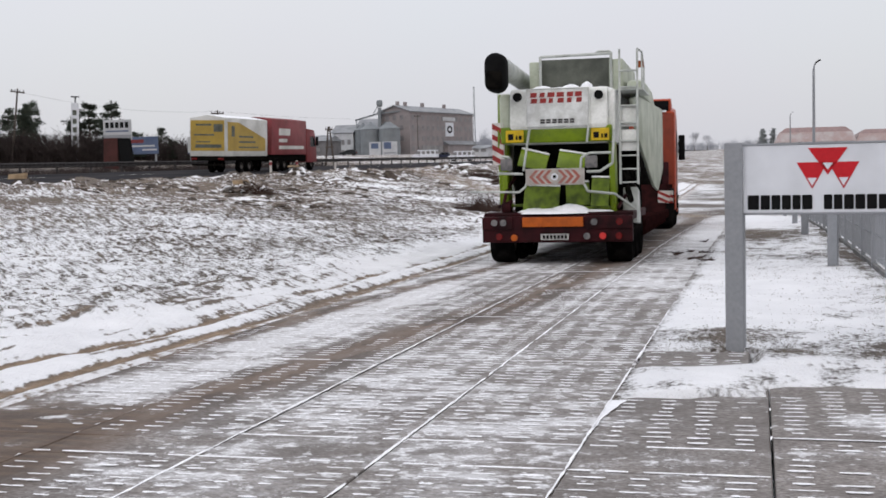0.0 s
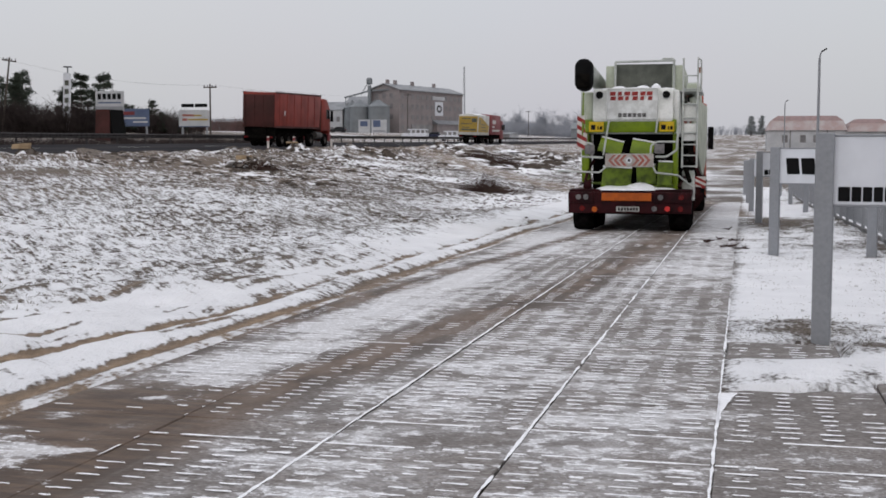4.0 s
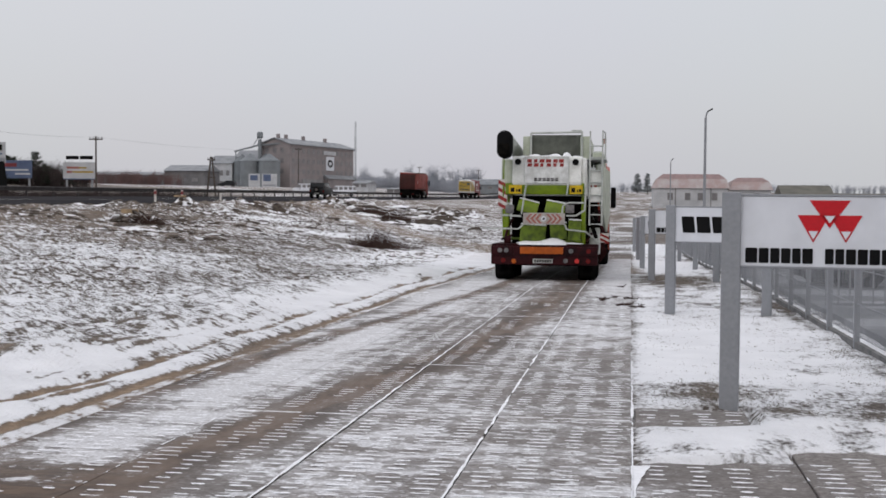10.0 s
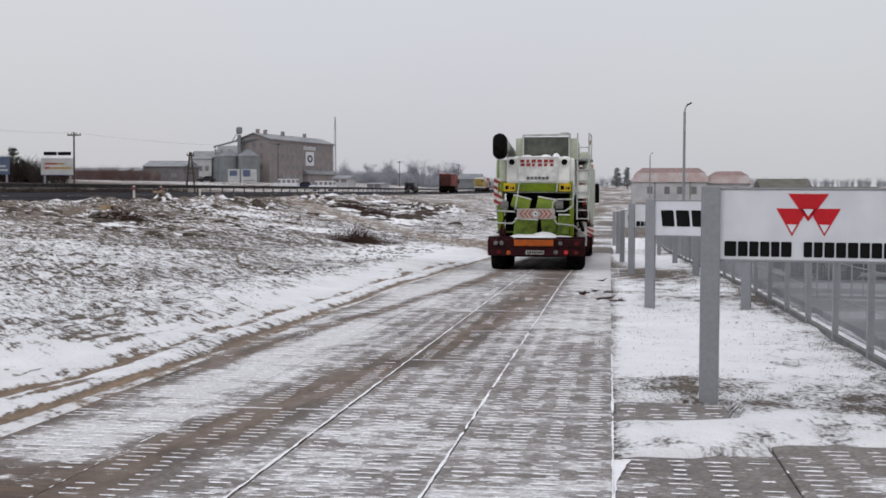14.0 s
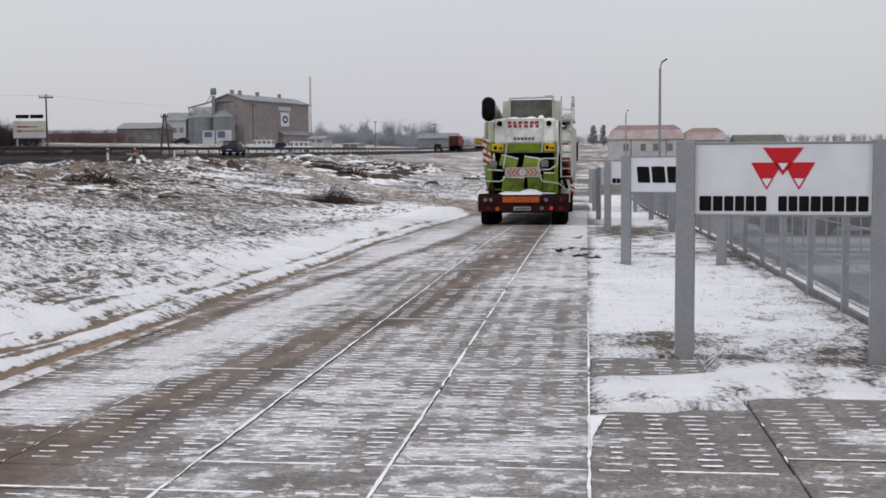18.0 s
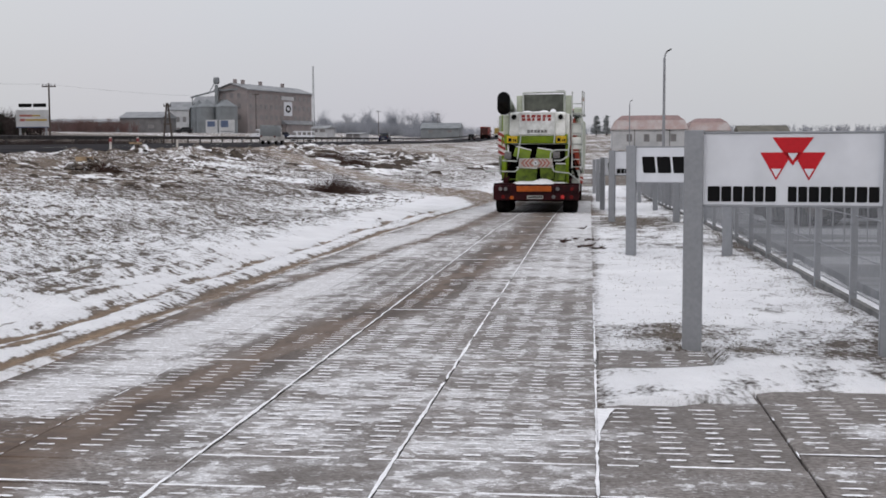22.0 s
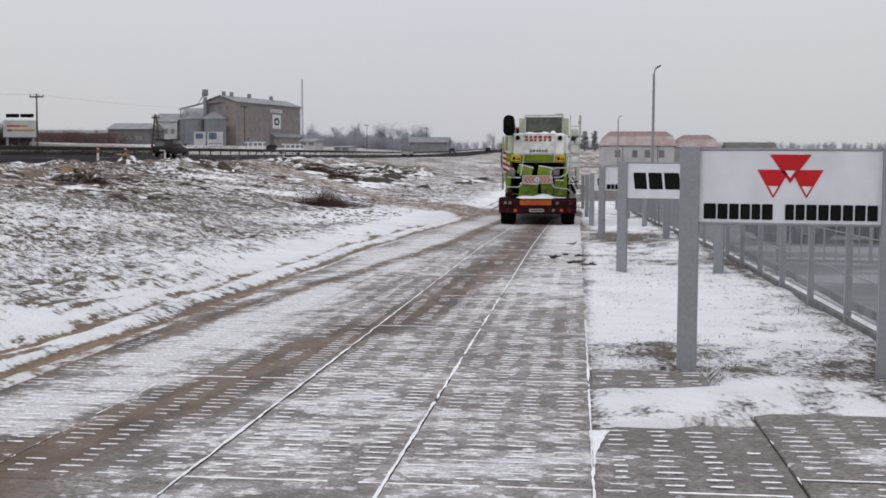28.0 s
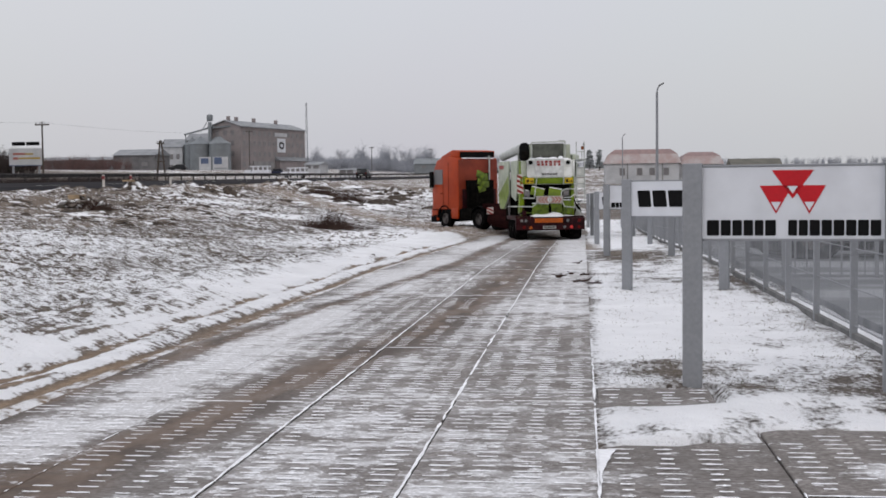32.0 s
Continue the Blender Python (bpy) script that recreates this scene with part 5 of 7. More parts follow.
    part("axle_bracket", bm, TUBE_WHITE, c, "snowy white bracket", bevel=0.02)
    return c


def ladder_rails():
    bm = B()
    for x in (1.02, 1.31):
        pipe(bm, [(x, 0.4, 1.4), (x, 0.4, 3.0)], 0.02)
        pipe(bm, [(x, 0.42, 3.0), (x, 0.45, 3.62)], 0.018)
    pipe(bm, [(1.31, 0.45, 3.62), (1.36, 0.8, 3.6), (1.36, 1.3, 3.4), (1.36, 1.3, 2.98)], 0.016)
    pipe(bm, [(1.36, 0.8, 3.6), (1.36, 0.8, 3.0)], 0.014)
    box(bm, 0.95, 1.4, 0.5, 2.0, 2.95, 2.98)
    return bm


def tractor():
    """Origin on the ground under the kingpin; the cab lies ahead."""
    s = thing("truck_tractor", "orange-red lorry tractor with tall sleeper cab and roof spoiler", "lorry")
    bm = B()
    prism(bm, [(2.35, 0.95), (2.35, 3.47), (3.3, 3.62), (4.25, 3.42), (4.55, 2.98), (4.7, 1.95), (4.72, 0.95)], "x", -1.2, 1.2)
    part("cab", bm, CAB_ORANGE, s, "orange-red cab shell", bevel=0.07)
    bm = B()
    rbox(bm, -1.2, 1.2, 4.5, 4.8, 0.35, 1.0, 0.06)
    part("bumper", bm, CAB_ORANGE, s)
    for x in (-1.2, 1.1):
        for y0, y1, z0 in ((2.4, 3.02, 0.5), (4.22, 4.62, 0.4)):
            bm = B()
            rbox(bm, x, x + 0.1, y0, y1, z0, 1.06, 0.03)
            part("side_skirt", bm, CAB_ORANGE, s)
        bm = B()
        for k in range(8):
            a, b = math.pi * k / 8, math.pi * (k + 1) / 8
            prism(bm, [(3.6 + 0.58 * math.cos(a), 0.52 + 0.58 * math.sin(a)), (3.6 + 0.58 * math.cos(b), 0.52 + 0.58 * math.sin(b)), (3.6 + 0.64 * math.cos(b), 0.52 + 0.64 * math.sin(b)), (3.6 + 0.64 * math.cos(a), 0.52 + 0.64 * math.sin(a))], "x", x - 0.02, x + 0.12)
        part("fender_arch", bm, BLACK, s)
        sx = 1.207 if x > 0 else -1.207
        bm = B()
        for y0, y1, z0, z1 in ((3.68, 3.695, 1.0, 2.7), (3.2, 3.215, 1.1, 3.3)):
            rbox(bm, sx - 0.004, sx + 0.004, y0, y1, z0, z1, 0.002, 1)
        part("door_seam", bm, BLACK, s, smooth=False)
        bm = B()
        rbox(bm, sx - 0.02, sx + 0.02, 3.76, 3.92, 1.72, 1.76, 0.008)
        part("door_handle", bm, BLACK, s)
    bm = B()
    rbox(bm, -1.22, 1.22, 4.3, 4.83, 0.3, 0.62, 0.04)
    part("front_skirt", bm, BLACK, s)
    for x in (-1.21, 1.21):
        for z in (0.62, 0.9):
            bm = B()
            rbox(bm, x - 0.03, x + 0.03, 4.2, 4.6, z, z + 0.05, 0.01)
            part("step", bm, BLACK, s)
    bm = B()
    prism(bm, [(2.45, 3.42), (2.4, 3.84), (3.0, 3.91), (4.0, 3.6), (4.1, 3.42)], "x", -1.08, 1.08)
    part("roof_spoiler", bm, CAB_ORANGE, s, bevel=0.03)
    bm = B()
    rbox(bm, -1.02, 1.02, 2.37, 2.44, 3.5, 3.8, 0.02)
    part("spoiler_opening", bm, BLACK, s)
    # dark panel added for the shade low on the cab's back
    bm = B()
    rbox(bm, -1.0, 1.0, 2.2, 2.31, 1.0, 1.95, 0.03)
    part("cab_back_panel", bm, TRAILER_RED, s, "dark red panel painting shade on the lower back")
    bm = B()
    rbox(bm, -0.95, 0.95, 2.3, 2.42, 3.45, 3.51, 0.02)
    part("roof_snow", bm, SNOW, s)
    # back wall carries its shade as a darker orange
    bm = B()
    rbox(bm, -1.17, 1.17, 2.31, 2.37, 0.98, 3.42, 0.04)
    part("cab_back", bm, CAB_BACK, s, "orange back wall with shade in its colour")
    bm = B()
    rbox(bm, -1.0, -0.3, 0.98, 1.06, 0.85, 2.75, 0.02)
    rbox(bm, -0.9, -0.4, 0.8, 2.2, 0.8, 0.95, 0.02)
    part("stowage_rack", bm, CAVITY, s, "dark stowage rack behind the cab")
    for x, z, lean in ((-0.8, 2.3, 12), (-0.62, 2.52, -8), (-0.85, 2.66, 20), (-0.55, 2.2, 5), (-0.75, 1.98, -12)):
        bm = B()
        rbox(bm, -0.22, 0.22, -0.03, 0.03, -0.16, 0.16, 0.015)
        o = part("stowed_flap", bm, GREEN_DARK, s, "spare green sheet part stowed behind the cab")
        o.matrix_basis = pose(x, 0.95, z, -8, lean, 6)
    for x in (-1.215, 1.195):
        # window grey stands for the reflected sky
        bm = B()
        prism(bm, [(3.72, 2.2), (3.72, 2.95), (4.44, 2.95), (4.64, 2.2)], "x", x, x + 0.02)
        part("side_window", bm, FAR_PANE, s, "side window with sky reflection painted grey", smooth=False)
        bm = B()
        sx = 1 if x > 0 else -1
        rbox(bm, sx * 1.34 - 0.1, sx * 1.34 + 0.1, 4.45, 4.6, 2.05, 2.85, 0.04)
        pipe(bm, [(sx * 1.15, 4.5, 2.58), (sx * 1.34, 4.55, 2.56)], 0.03)
        part("mirror", bm, BLACK, s, "black mirror housing")
    bm = B()
    prism(bm, [(4.56, 2.6), (4.7, 1.75), (4.73, 1.75), (4.6, 2.61)], "x", -1.05, 1.05)
    part("windscreen", bm, GLASS, s, smooth=False)
    bm = B()
    for x in (-0.42, 0.42):
        rbox(bm, x - 0.06, x + 0.06, -1.3, 4.3, 0.6, 0.9, 0.015)
    rbox(bm, -1.15, 1.15, 1.2, 2.3, 0.45, 1.0, 0.04)
    rbox(bm, -0.8, 0.8, 2.1, 2.3, 0.9, 2.4, 0.04)
    part("chassis", bm, CAVITY, s)
    for x in (-1.2, 0.75):
        for y in (-0.72, 0.72):
            bm = B()
            for k in range(8):
                a, b = math.pi * k / 8, math.pi * (k + 1) / 8
                prism(bm, [(y + 0.6 * math.cos(a), 0.52 + 0.6 * math.sin(a)), (y + 0.6 * math.cos(b), 0.52 + 0.6 * math.sin(b)), (y + 0.62 * math.cos(b), 0.52 + 0.62 * math.sin(b)), (y + 0.62 * math.cos(a), 0.52 + 0.62 * math.sin(a))], "x", x, x + 0.45)
            part("mudguard", bm, BLACK, s)
    for y in (-0.72, 0.72):
        for x in (-0.92, 0.92):
            wheel(s, x, y, 0.5, 0.56)
    for x in (-1.02, 1.02):
        wheel(s, x, 3.6, 0.5, 0.32)
    bm = B()
    rod(bm, (-0.8, 3.9, 3.4), (-0.8, 3.9, 3.55), 0.09, seg=12)
    part("beacon", bm, BEACON, s, "lit amber beacon")
    bm = B()
    pipe(bm, [(0.6, 2.2, 0.9), (0.6, 2.2, 3.6)], 0.04)
    part("exhaust", bm, TUBE_WHITE, s)
    stripe_board(s, -1.1, -1.35, 0.9, 0.3, 0.34)
    stripe_board(s, 1.1, -1.35, 0.9, 0.3, 0.34)
    return s


trailer_ob, combine_ob, tractor_ob = low_loader(), combine(), tractor()

# seconds, place of the trailer's rear, its heading to the left, the tractor's heading to the left
CONVOY = [(0, -0.29, 19.7, 1.3, 2.0), (1, -0.245, 20.75, 1.2, 1.8), (2, -0.19, 21.8, 1.1, 1.6),
          (4, -0.132, 24.8, 0.7, 1.2), (6.5, -0.096, 26.9, 0.3, 0.6), (9, -0.036, 28.2, 0.1, 0.4), (13, 0.06, 31.0, 0.0, 0.4),
          (16, 0.174, 32.8, 0.1, 0.5), (19, 0.296, 34.4, 0.15, 1.0), (23, 0.438, 36.6, 0.1, 2.5), (26, 0.535, 38.2, 0.3, 4.5),
          (28, 0.631, 40.0, 1.0, 9), (29, 0.652, 41.3, 2.2, 18), (30, 0.674, 42.7, 4.2, 25), (31, 0.712, 43.9, 6.4, 33), (32, 0.751, 44.8, 9.3, 40)]
KINGPIN = 15.6


def convoy_motion():
    trailer_rows, tractor_rows = [], []
    for t, x, y, a, b in CONVOY:
        m = Matrix.Translation((x, y, float(land(x, y)))) @ Matrix.Rotation(radians(a), 4, "Z") @ Matrix.Rotation(math.atan((float(land(x, y + 15)) - float(land(x, y))) / 15), 4, "X")
        trailer_rows.append((t, m))
        k = m @ Vector((0, KINGPIN, 0))
        tractor_rows.append((t, Matrix.Translation((k.x, k.y, float(land(k.x, k.y)))) @ Matrix.Rotation(radians(b), 4, "Z") @ Matrix.Rotation(math.atan((float(land(k.x, k.y + 4)) - float(land(k.x, k.y))) / 4), 4, "X")))
    walk(trailer_ob, trailer_rows)
    walk(combine_ob, [(t, m @ Matrix.Translation((0, 0, -0.1))) for t, m in trailer_rows])
    walk(tractor_ob, tractor_rows)
    # the wheels roll
    ts, ys = [r[0] for r in CONVOY], [r[2] for r in CONVOY]
    for ob in (trailer_ob, tractor_ob):
        for hub in [c for c in ob.children if c.name.startswith("wheel")]:
            at = hub.matrix_basis.copy()
            r = at.translation.z
            walk(hub, [(k * 0.4, at @ Matrix.Rotation(-(float(np.interp(k * 0.4, ts, ys)) - ys[0]) / r, 4, "X")) for k in range(81)])

# ---- high road: guard rail, marker posts, painted lines ----
def high_z(x, y):
    return float(np.interp(y, HIGH_Y, HIGH_Z) + bank(x))


def guard_rail():
    g = thing("guard_rail", "dark weathered steel crash barrier along the high road", "guard rail")
    x = -39.1
    ys = list(range(28, 330, 4))
    for k, y in enumerate(ys):
        z = high_z(x, y) - 0.05
        bm = B()
        rbox(bm, x - 0.06, x + 0.06, y - 0.05, y + 0.05, z - 0.4, z + 0.72, 0.01, 1)
        part("post", bm, RAIL_GREY, g, smooth=False)
        z2 = high_z(x, y + 4) - 0.05
        bm = B()
        prof = [(0.07, 0.42), (0.14, 0.47), (0.14, 0.53), (0.09, 0.57), (0.14, 0.61), (0.14, 0.68), (0.07, 0.74)]
        prof = prof + [(p - 0.014, q) for p, q in reversed(prof)]
        a = [bm.verts.new((x + p, y, z + q)) for p, q in prof]
        b = [bm.verts.new((x + p, y + 4, z2 + q)) for p, q in prof]
        for j in range(len(prof)):
            i = (j + 1) % len(prof)
            bm.faces.new((a[j], a[i], b[i], b[j]))
        part("beam", bm, RAIL_GREY, g, smooth=False)
    return g


guard_rail()
far_rail = thing("guard_rail", "distant continuation of the steel crash barrier", "guard rail")
for y in range(332, 620, 24):
    bm = B()
    z, z2 = high_z(-39.1, y), high_z(-39.1, y + 24)
    box(bm, -39.15, -39.05, -12, 12, 0.4, 0.72, Matrix.Translation((0, y + 12, (z + z2) / 2)) @ Matrix.Rotation(math.atan2(z2 - z, 24), 4, "X"))
    part("beam", bm, RAIL_GREY, far_rail, smooth=False)

road_lines = tagged(new("road_marking"), "worn white dashed line on wet asphalt", "road marking", kind="structure")
for k in range(26):
    y = 30 + 12 * k
    bm = B()
    for x, y0, y1 in ((-33.7, y, y + 4),):
        vs = [bm.verts.new((xx, yy, high_z(xx, yy) + 0.012)) for xx, yy in ((x - 0.07, y0), (x + 0.07, y0), (x + 0.07, y1), (x - 0.07, y1))]
        bm.faces.new(vs)
    o = link("dash", bm, ROAD_PAINT, road_lines)


def marker_post(x, y, red, tall=0.95):
    m = thing("marker_post", "white roadside marker post with dark red band" if red else "plain white roadside marker post", "marker post", pose(x, y, float(land(x, y)) - 0.02), "roadside marker posts")
    bm = B()
    prism(bm, [(-0.07, -0.05), (0.07, -0.05), (0.05, 0.06), (-0.05, 0.06)], "z", -0.2, tall - (0.3 if red else 0))
    part("shaft", bm, STRIPE_WHITE, m, smooth=False)
    if red:
        bm = B()
        prism(bm, [(-0.08, -0.06), (0.08, -0.06), (0.06, 0.07), (-0.06, 0.07)], "z", tall - 0.3, tall - 0.08)
        part("band", bm, TARP_RED, m, "faded red band", smooth=False)
        bm = B()
        prism(bm, [(-0.07, -0.05), (0.07, -0.05), (0.05, 0.06), (-0.05, 0.06)], "z", tall - 0.08, tall)
        part("cap", bm, STRIPE_WHITE, m, smooth=False)


marker_post(-28.2, 75.9, True)
marker_post(-28.2, 80.7, True)
marker_post(-28.2, 88.7, False, 0.75)


# ---- buildings ----
def window(parent, x, z, w, h, y=0.0, mat=None):
    bm = B()
    rbox(bm, x - w / 2, x + w / 2, y - 0.06, y + 0.1, z, z + h, 0.03, 1)
    f = part("window", bm, PLASTER, parent, smooth=False)
    bm = B()
    box(bm, x - w / 2 + 0.12, x + w / 2 - 0.12, y - 0.075, y - 0.06, z + 0.1, z + h - 0.1)
    part("pane", bm, mat or FAR_PANE, f, smooth=False)


def mill():
    """Its long front runs along the high road and is seen at a slant; the gable faces the field."""
    g, long, deep, eaves = 4.2, 41.0, 10.0, 13.0
    h = thing("mill_building", "four-storey grey-brown brick mill with grey pitched roof", "building", pose(-94.8, 345, g, 0, 0, 76.5))
    bm = B()
    prism(bm, [(0, -1.5), (0, eaves), (deep / 2, eaves + 1.7), (deep, eaves), (deep, -1.5)], "x", 0, long)
    part("wall", bm, BRICK, h, smooth=False)
    for y0, y1 in ((-0.5, deep / 2), (deep + 0.5, deep / 2)):
        bm = B()
        prism(bm, [(y0, eaves - 0.12), (y1, eaves + 1.75), (y1, eaves + 2.0), (y0, eaves + 0.13)], "x", -0.5, long + 0.5)
        roof = part("roof", bm, ROOF_GREY, h, smooth=False)
    for x in (2.0, 6.5, 17.0, 31.0):
        bm = B()
        rbox(bm, x - 0.5, x + 0.5, deep / 2 - 0.4, deep / 2 + 0.4, eaves + 1.5, eaves + 3.1, 0.05, 1)
        part("roof_vent", bm, BRICK, roof, smooth=False)
    bm = B()
    rbox(bm, -0.05, long + 0.05, -0.12, 0.0, eaves - 0.7, eaves - 0.15, 0.02, 1)
    part("cornice", bm, BRICK, h, smooth=False)
    for z in (1.5, 4.6, 7.7, 10.6):
        for k in range(13):
            if z > 4 and 6 < k < 9:
                continue
            window(h, 2.0 + k * 3.08, z, 1.5, 1.4)
    for z in (4.6, 7.7, 10.6):
        for y in (2.6, 5.0, 7.4):
            bm = B()
            box(bm, -0.06, 0.02, y - 0.55, y + 0.55, z, z + 1.4)
            part("end_window", bm, FAR_PANE, h, smooth=False)
    bm = B()
    rbox(bm, 22.0, 27.2, -0.25, 0.0, 6.0, 10.2, 0.03, 1)
    bd = part("banner", bm, BOARD_WHITE, h, "white banner with dark ring emblem", smooth=False)
    bm = B()
    ring(bm, [(0.6, 0), (1.15, 0), (1.15, 0.06), (0.6, 0.06)], 20)
    bmesh.ops.transform(bm, matrix=Matrix.Translation((24.6, -0.27, 8.1)) @ Matrix.Diagonal((1.5, 1, 1, 1)) @ Matrix.Rotation(radians(90), 4, "Z"), verts=bm.verts)
    part("ring_mark", bm, SIGN_BLACK, bd)
    bm = B()
    rbox(bm, 20.5, 28.5, -0.2, 0.0, 10.7, 11.8, 0.03, 1)
    part("name_board", bm, WHITE_WALL, h, "pale name board", smooth=False)
    bm = B()
    box(bm, 21.0, 40.8, -1.4, 0, -1.5, 3.4)
    lean = part("lean_to", bm, BRICK, h, smooth=False)
    bm = B()
    prism(bm, [(-1.8, 3.4), (-1.8, 3.6), (0, 4.7), (0, 3.4)], "x", 20.6, 41.2)
    part("lean_to_roof", bm, ROOF_GREY, lean, smooth=False)
    bm = B()
    box(bm, 7.0, 19.5, -0.3, 0, -1.0, 3.2)
    part("loading_door", bm, PLASTER, h, "grey loading doors", smooth=False)
    return h


def silos():
    for k, (x, y, r, top) in enumerate(((-99.4, 340, 3.1, 8.6), (-105.3, 341, 3.0, 8.6), (-102.4, 347.0, 2.8, 8.9), (-109.6, 347, 2.5, 8.6))):
        s = thing("grain_silo", "grey corrugated steel grain silo with conical roof", "silo", pose(x, y, 3.6), "grain silos")
        bm = B()
        prof = []
        z = -0.5
        while z < top:
            prof += [(r, z), (r - 0.06, z + 0.25)]
            z += 0.5
        ring(bm, prof, 28)
        bmesh.ops.transform(bm, matrix=Matrix.Rotation(radians(-90), 4, "Y"), verts=bm.verts)
        part("shell", bm, SILO, s)
        bm = B()
        ring(bm, [(r + 0.15, top), (0.35, top + 1.9), (0.35, top + 2.1), (0.0, top + 2.1)], 28)
        bmesh.ops.transform(bm, matrix=Matrix.Rotation(radians(-90), 4, "Y"), verts=bm.verts)
        part("roof_cone", bm, SILO, s)
    e = thing("grain_elevator", "grey steel bucket elevator with sloping conveyor bridge", "elevator", pose(-104.0, 346, 3.6))
    bm = B()
    rbox(bm, -0.45, 0.45, -0.4, 0.4, 0, 15.0, 0.05, 1)
    part("leg", bm, SILO, e)
    bm = B()
    rbox(bm, -0.85, 0.85, -0.7, 0.7, 15.2, 17.2, 0.5, 3)
    part("head", bm, SILO, e)
    bm = B()
    box(bm, -4.5, 4.5, -0.3, 0.3, -0.2, 0.2, pose(-3.2, 0, 12.6, 0, -14, 0))
    box(bm, -3.0, 3.0, -0.3, 0.3, -0.2, 0.2, pose(3.4, 0, 13.6, 0, -4, 0))
    part("conveyor", bm, SILO, e, smooth=False)
    bm = B()
    pipe(bm, [(-7.2, 0, 11.6), (-7.2, 0, 8.0)], 0.15)
    part("brace", bm, SILO, e)
    bm = B()
    pipe(bm, [(-2.5, 0, 12.4), (-0.5, 0, 15.6)], 0.12)
    part("spout", bm, SILO, e)
    h = thing("annex_building", "pale grey plastered annex with dark hipped roof", "building", pose(-118.5, 345, 3.6))
    bm = B()
    box(bm, 0, 6.5, 0, 9, -1, 8.0)
    box(bm, 5.5, 14.5, 6, 16, -1, 9.5)
    part("wall", bm, WHITE_WALL, h, smooth=False)
    bm = B()
    prism(bm, [(-0.4, 8.0), (9.4, 8.0), (4.5, 10.4)], "x", -0.3, 6.8)
    prism(bm, [(5.6, 9.5), (16.4, 9.5), (11, 12.2)], "x", 5.2, 14.8)
    part("roof", bm, ROOF_GREY, h, smooth=False)
    for z in (1.5, 4.5):
        for x in (1.4, 3.3, 5.2):
            window(h, x, z, 1.0, 1.5)


def long_shed(x0, x1, y, base, eaves, ridge, wall, roof, label, name="warehouse"):
    h = thing(name, label, "building", pose(x0, y, base))
    w = x1 - x0
    bm = B()
    box(bm, 0, w, 0, 12, -1.5, eaves)
    part("wall", bm, wall, h, smooth=False)
    bm = B()
    prism(bm, [(-0.5, eaves), (12.5, eaves), (6, ridge)], "x", -0.4, w + 0.4)
    part("roof", bm, roof, h, smooth=False)
    n = max(2, int(w / 5))
    for k in range(n):
        window(h, (k + 0.5) * w / n, eaves * 0.42, 1.6, 0.9)
    return h


mill()
silos()
long_shed(-152, -121, 330, 4.0, 3.9, 4.9, SHED_WALL, ROOF_GREY, "long low dark grey warehouse")
long_shed(-123.5, -112, 322, 4.0, 4.9, 6.6, SHED_WALL, ROOF_GREY, "grey shed with dark roof beside the mill")
long_shed(-78.0, -73.6, 352, 4.2, 2.0, 2.9, WHITE_WALL, ROOF_GREY, "small white gatehouse beside the mill", "gatehouse")
long_shed(-57.5, -44, 436, 4.5, 2.6, 4.6, SILO, SILO, "distant grey hall with broad pitched roof", "hall")
long_shed(-57.6, -54.0, 300, 2.6, 1.5, 1.9, WHITE_WALL, ROOF_GREY, "low white container hut", "hut")


def red_roof_hall():
    h = thing("red_roofed_hall", "pale grey two-storey hall with faded, haze-greyed red mansard roof", "building", pose(5.4, 200, 0.3))
    bm = B()
    box(bm, 0, 11.6, 0, 14, -1.5, 3.4)
    box(bm, 11.6, 18.5, 2, 14, -1.5, 3.2)
    part("wall", bm, WHITE_WALL, h, smooth=False)
    for x0, x1, y0, e, top in ((-0.2, 11.9, -0.3, 3.4, 5.7), (11.9, 18.8, 1.7, 3.2, 5.2)):
        a = [(x0, y0, e), (x1, y0, e), (x1, 14.3, e), (x0, 14.3, e)]
        b = [(x0 + 0.7, y0 + 1.0, e + 0.65 * (top - e)), (x1 - 0.5, y0 + 1.0, e + 0.65 * (top - e)), (x1 - 0.5, 13.0, e + 0.65 * (top - e)), (x0 + 0.7, 13.0, e + 0.65 * (top - e))]
        c = [(x0 + 1.8, y0 + 3.5, top), (x1 - 1.4, y0 + 3.5, top), (x1 - 1.4, 11, top), (x0 + 1.8, 11, top)]
        for lower, upper, mat, name, label in ((a, b, ROOF_SNOWY, "lower_roof", "steep lower roof with thin snow"), (b, c, ROOF_RED, "upper_roof", "faded red upper roof with haze in its colour")):
            bm = B()
            rows = [[bm.verts.new(p) for p in r] for r in (lower, upper)]
            for k in range(4):
                bm.faces.new((rows[0][k], rows[0][(k + 1) % 4], rows[1][(k + 1) % 4], rows[1][k]))
            if upper is c:
                bm.faces.new(rows[1])
            part(name, bm, mat, h, label, smooth=False)
    for x in (2.7, 5.4, 7.4, 9.6, 13.5, 16.2):
        window(h, x, 1.5, 0.9, 1.2, 0.0 if x < 11.6 else 2.0)
    bm = B()
    box(bm, 3.4, 3.6, -0.05, 0.0, -1, 3.4)
    part("wall_seam", bm, PLASTER, h, smooth=False)
    bm = B()
    box(bm, 8.9, 9.1, -0.05, 0.0, -1, 3.4)
    part("wall_seam", bm, PLASTER, h, smooth=False)


red_roof_hall()
long_shed(24.6, 31.5, 190, 0.2, 2.1, 4.0, PLASTER, ROOF_OLIVE, "low shed with olive-grey pitched roof", "shed")
long_shed(33, 47, 215, 0.6, 1.5, 2.6, PLASTER, ROOF_OLIVE, "low house with dark roof", "house")
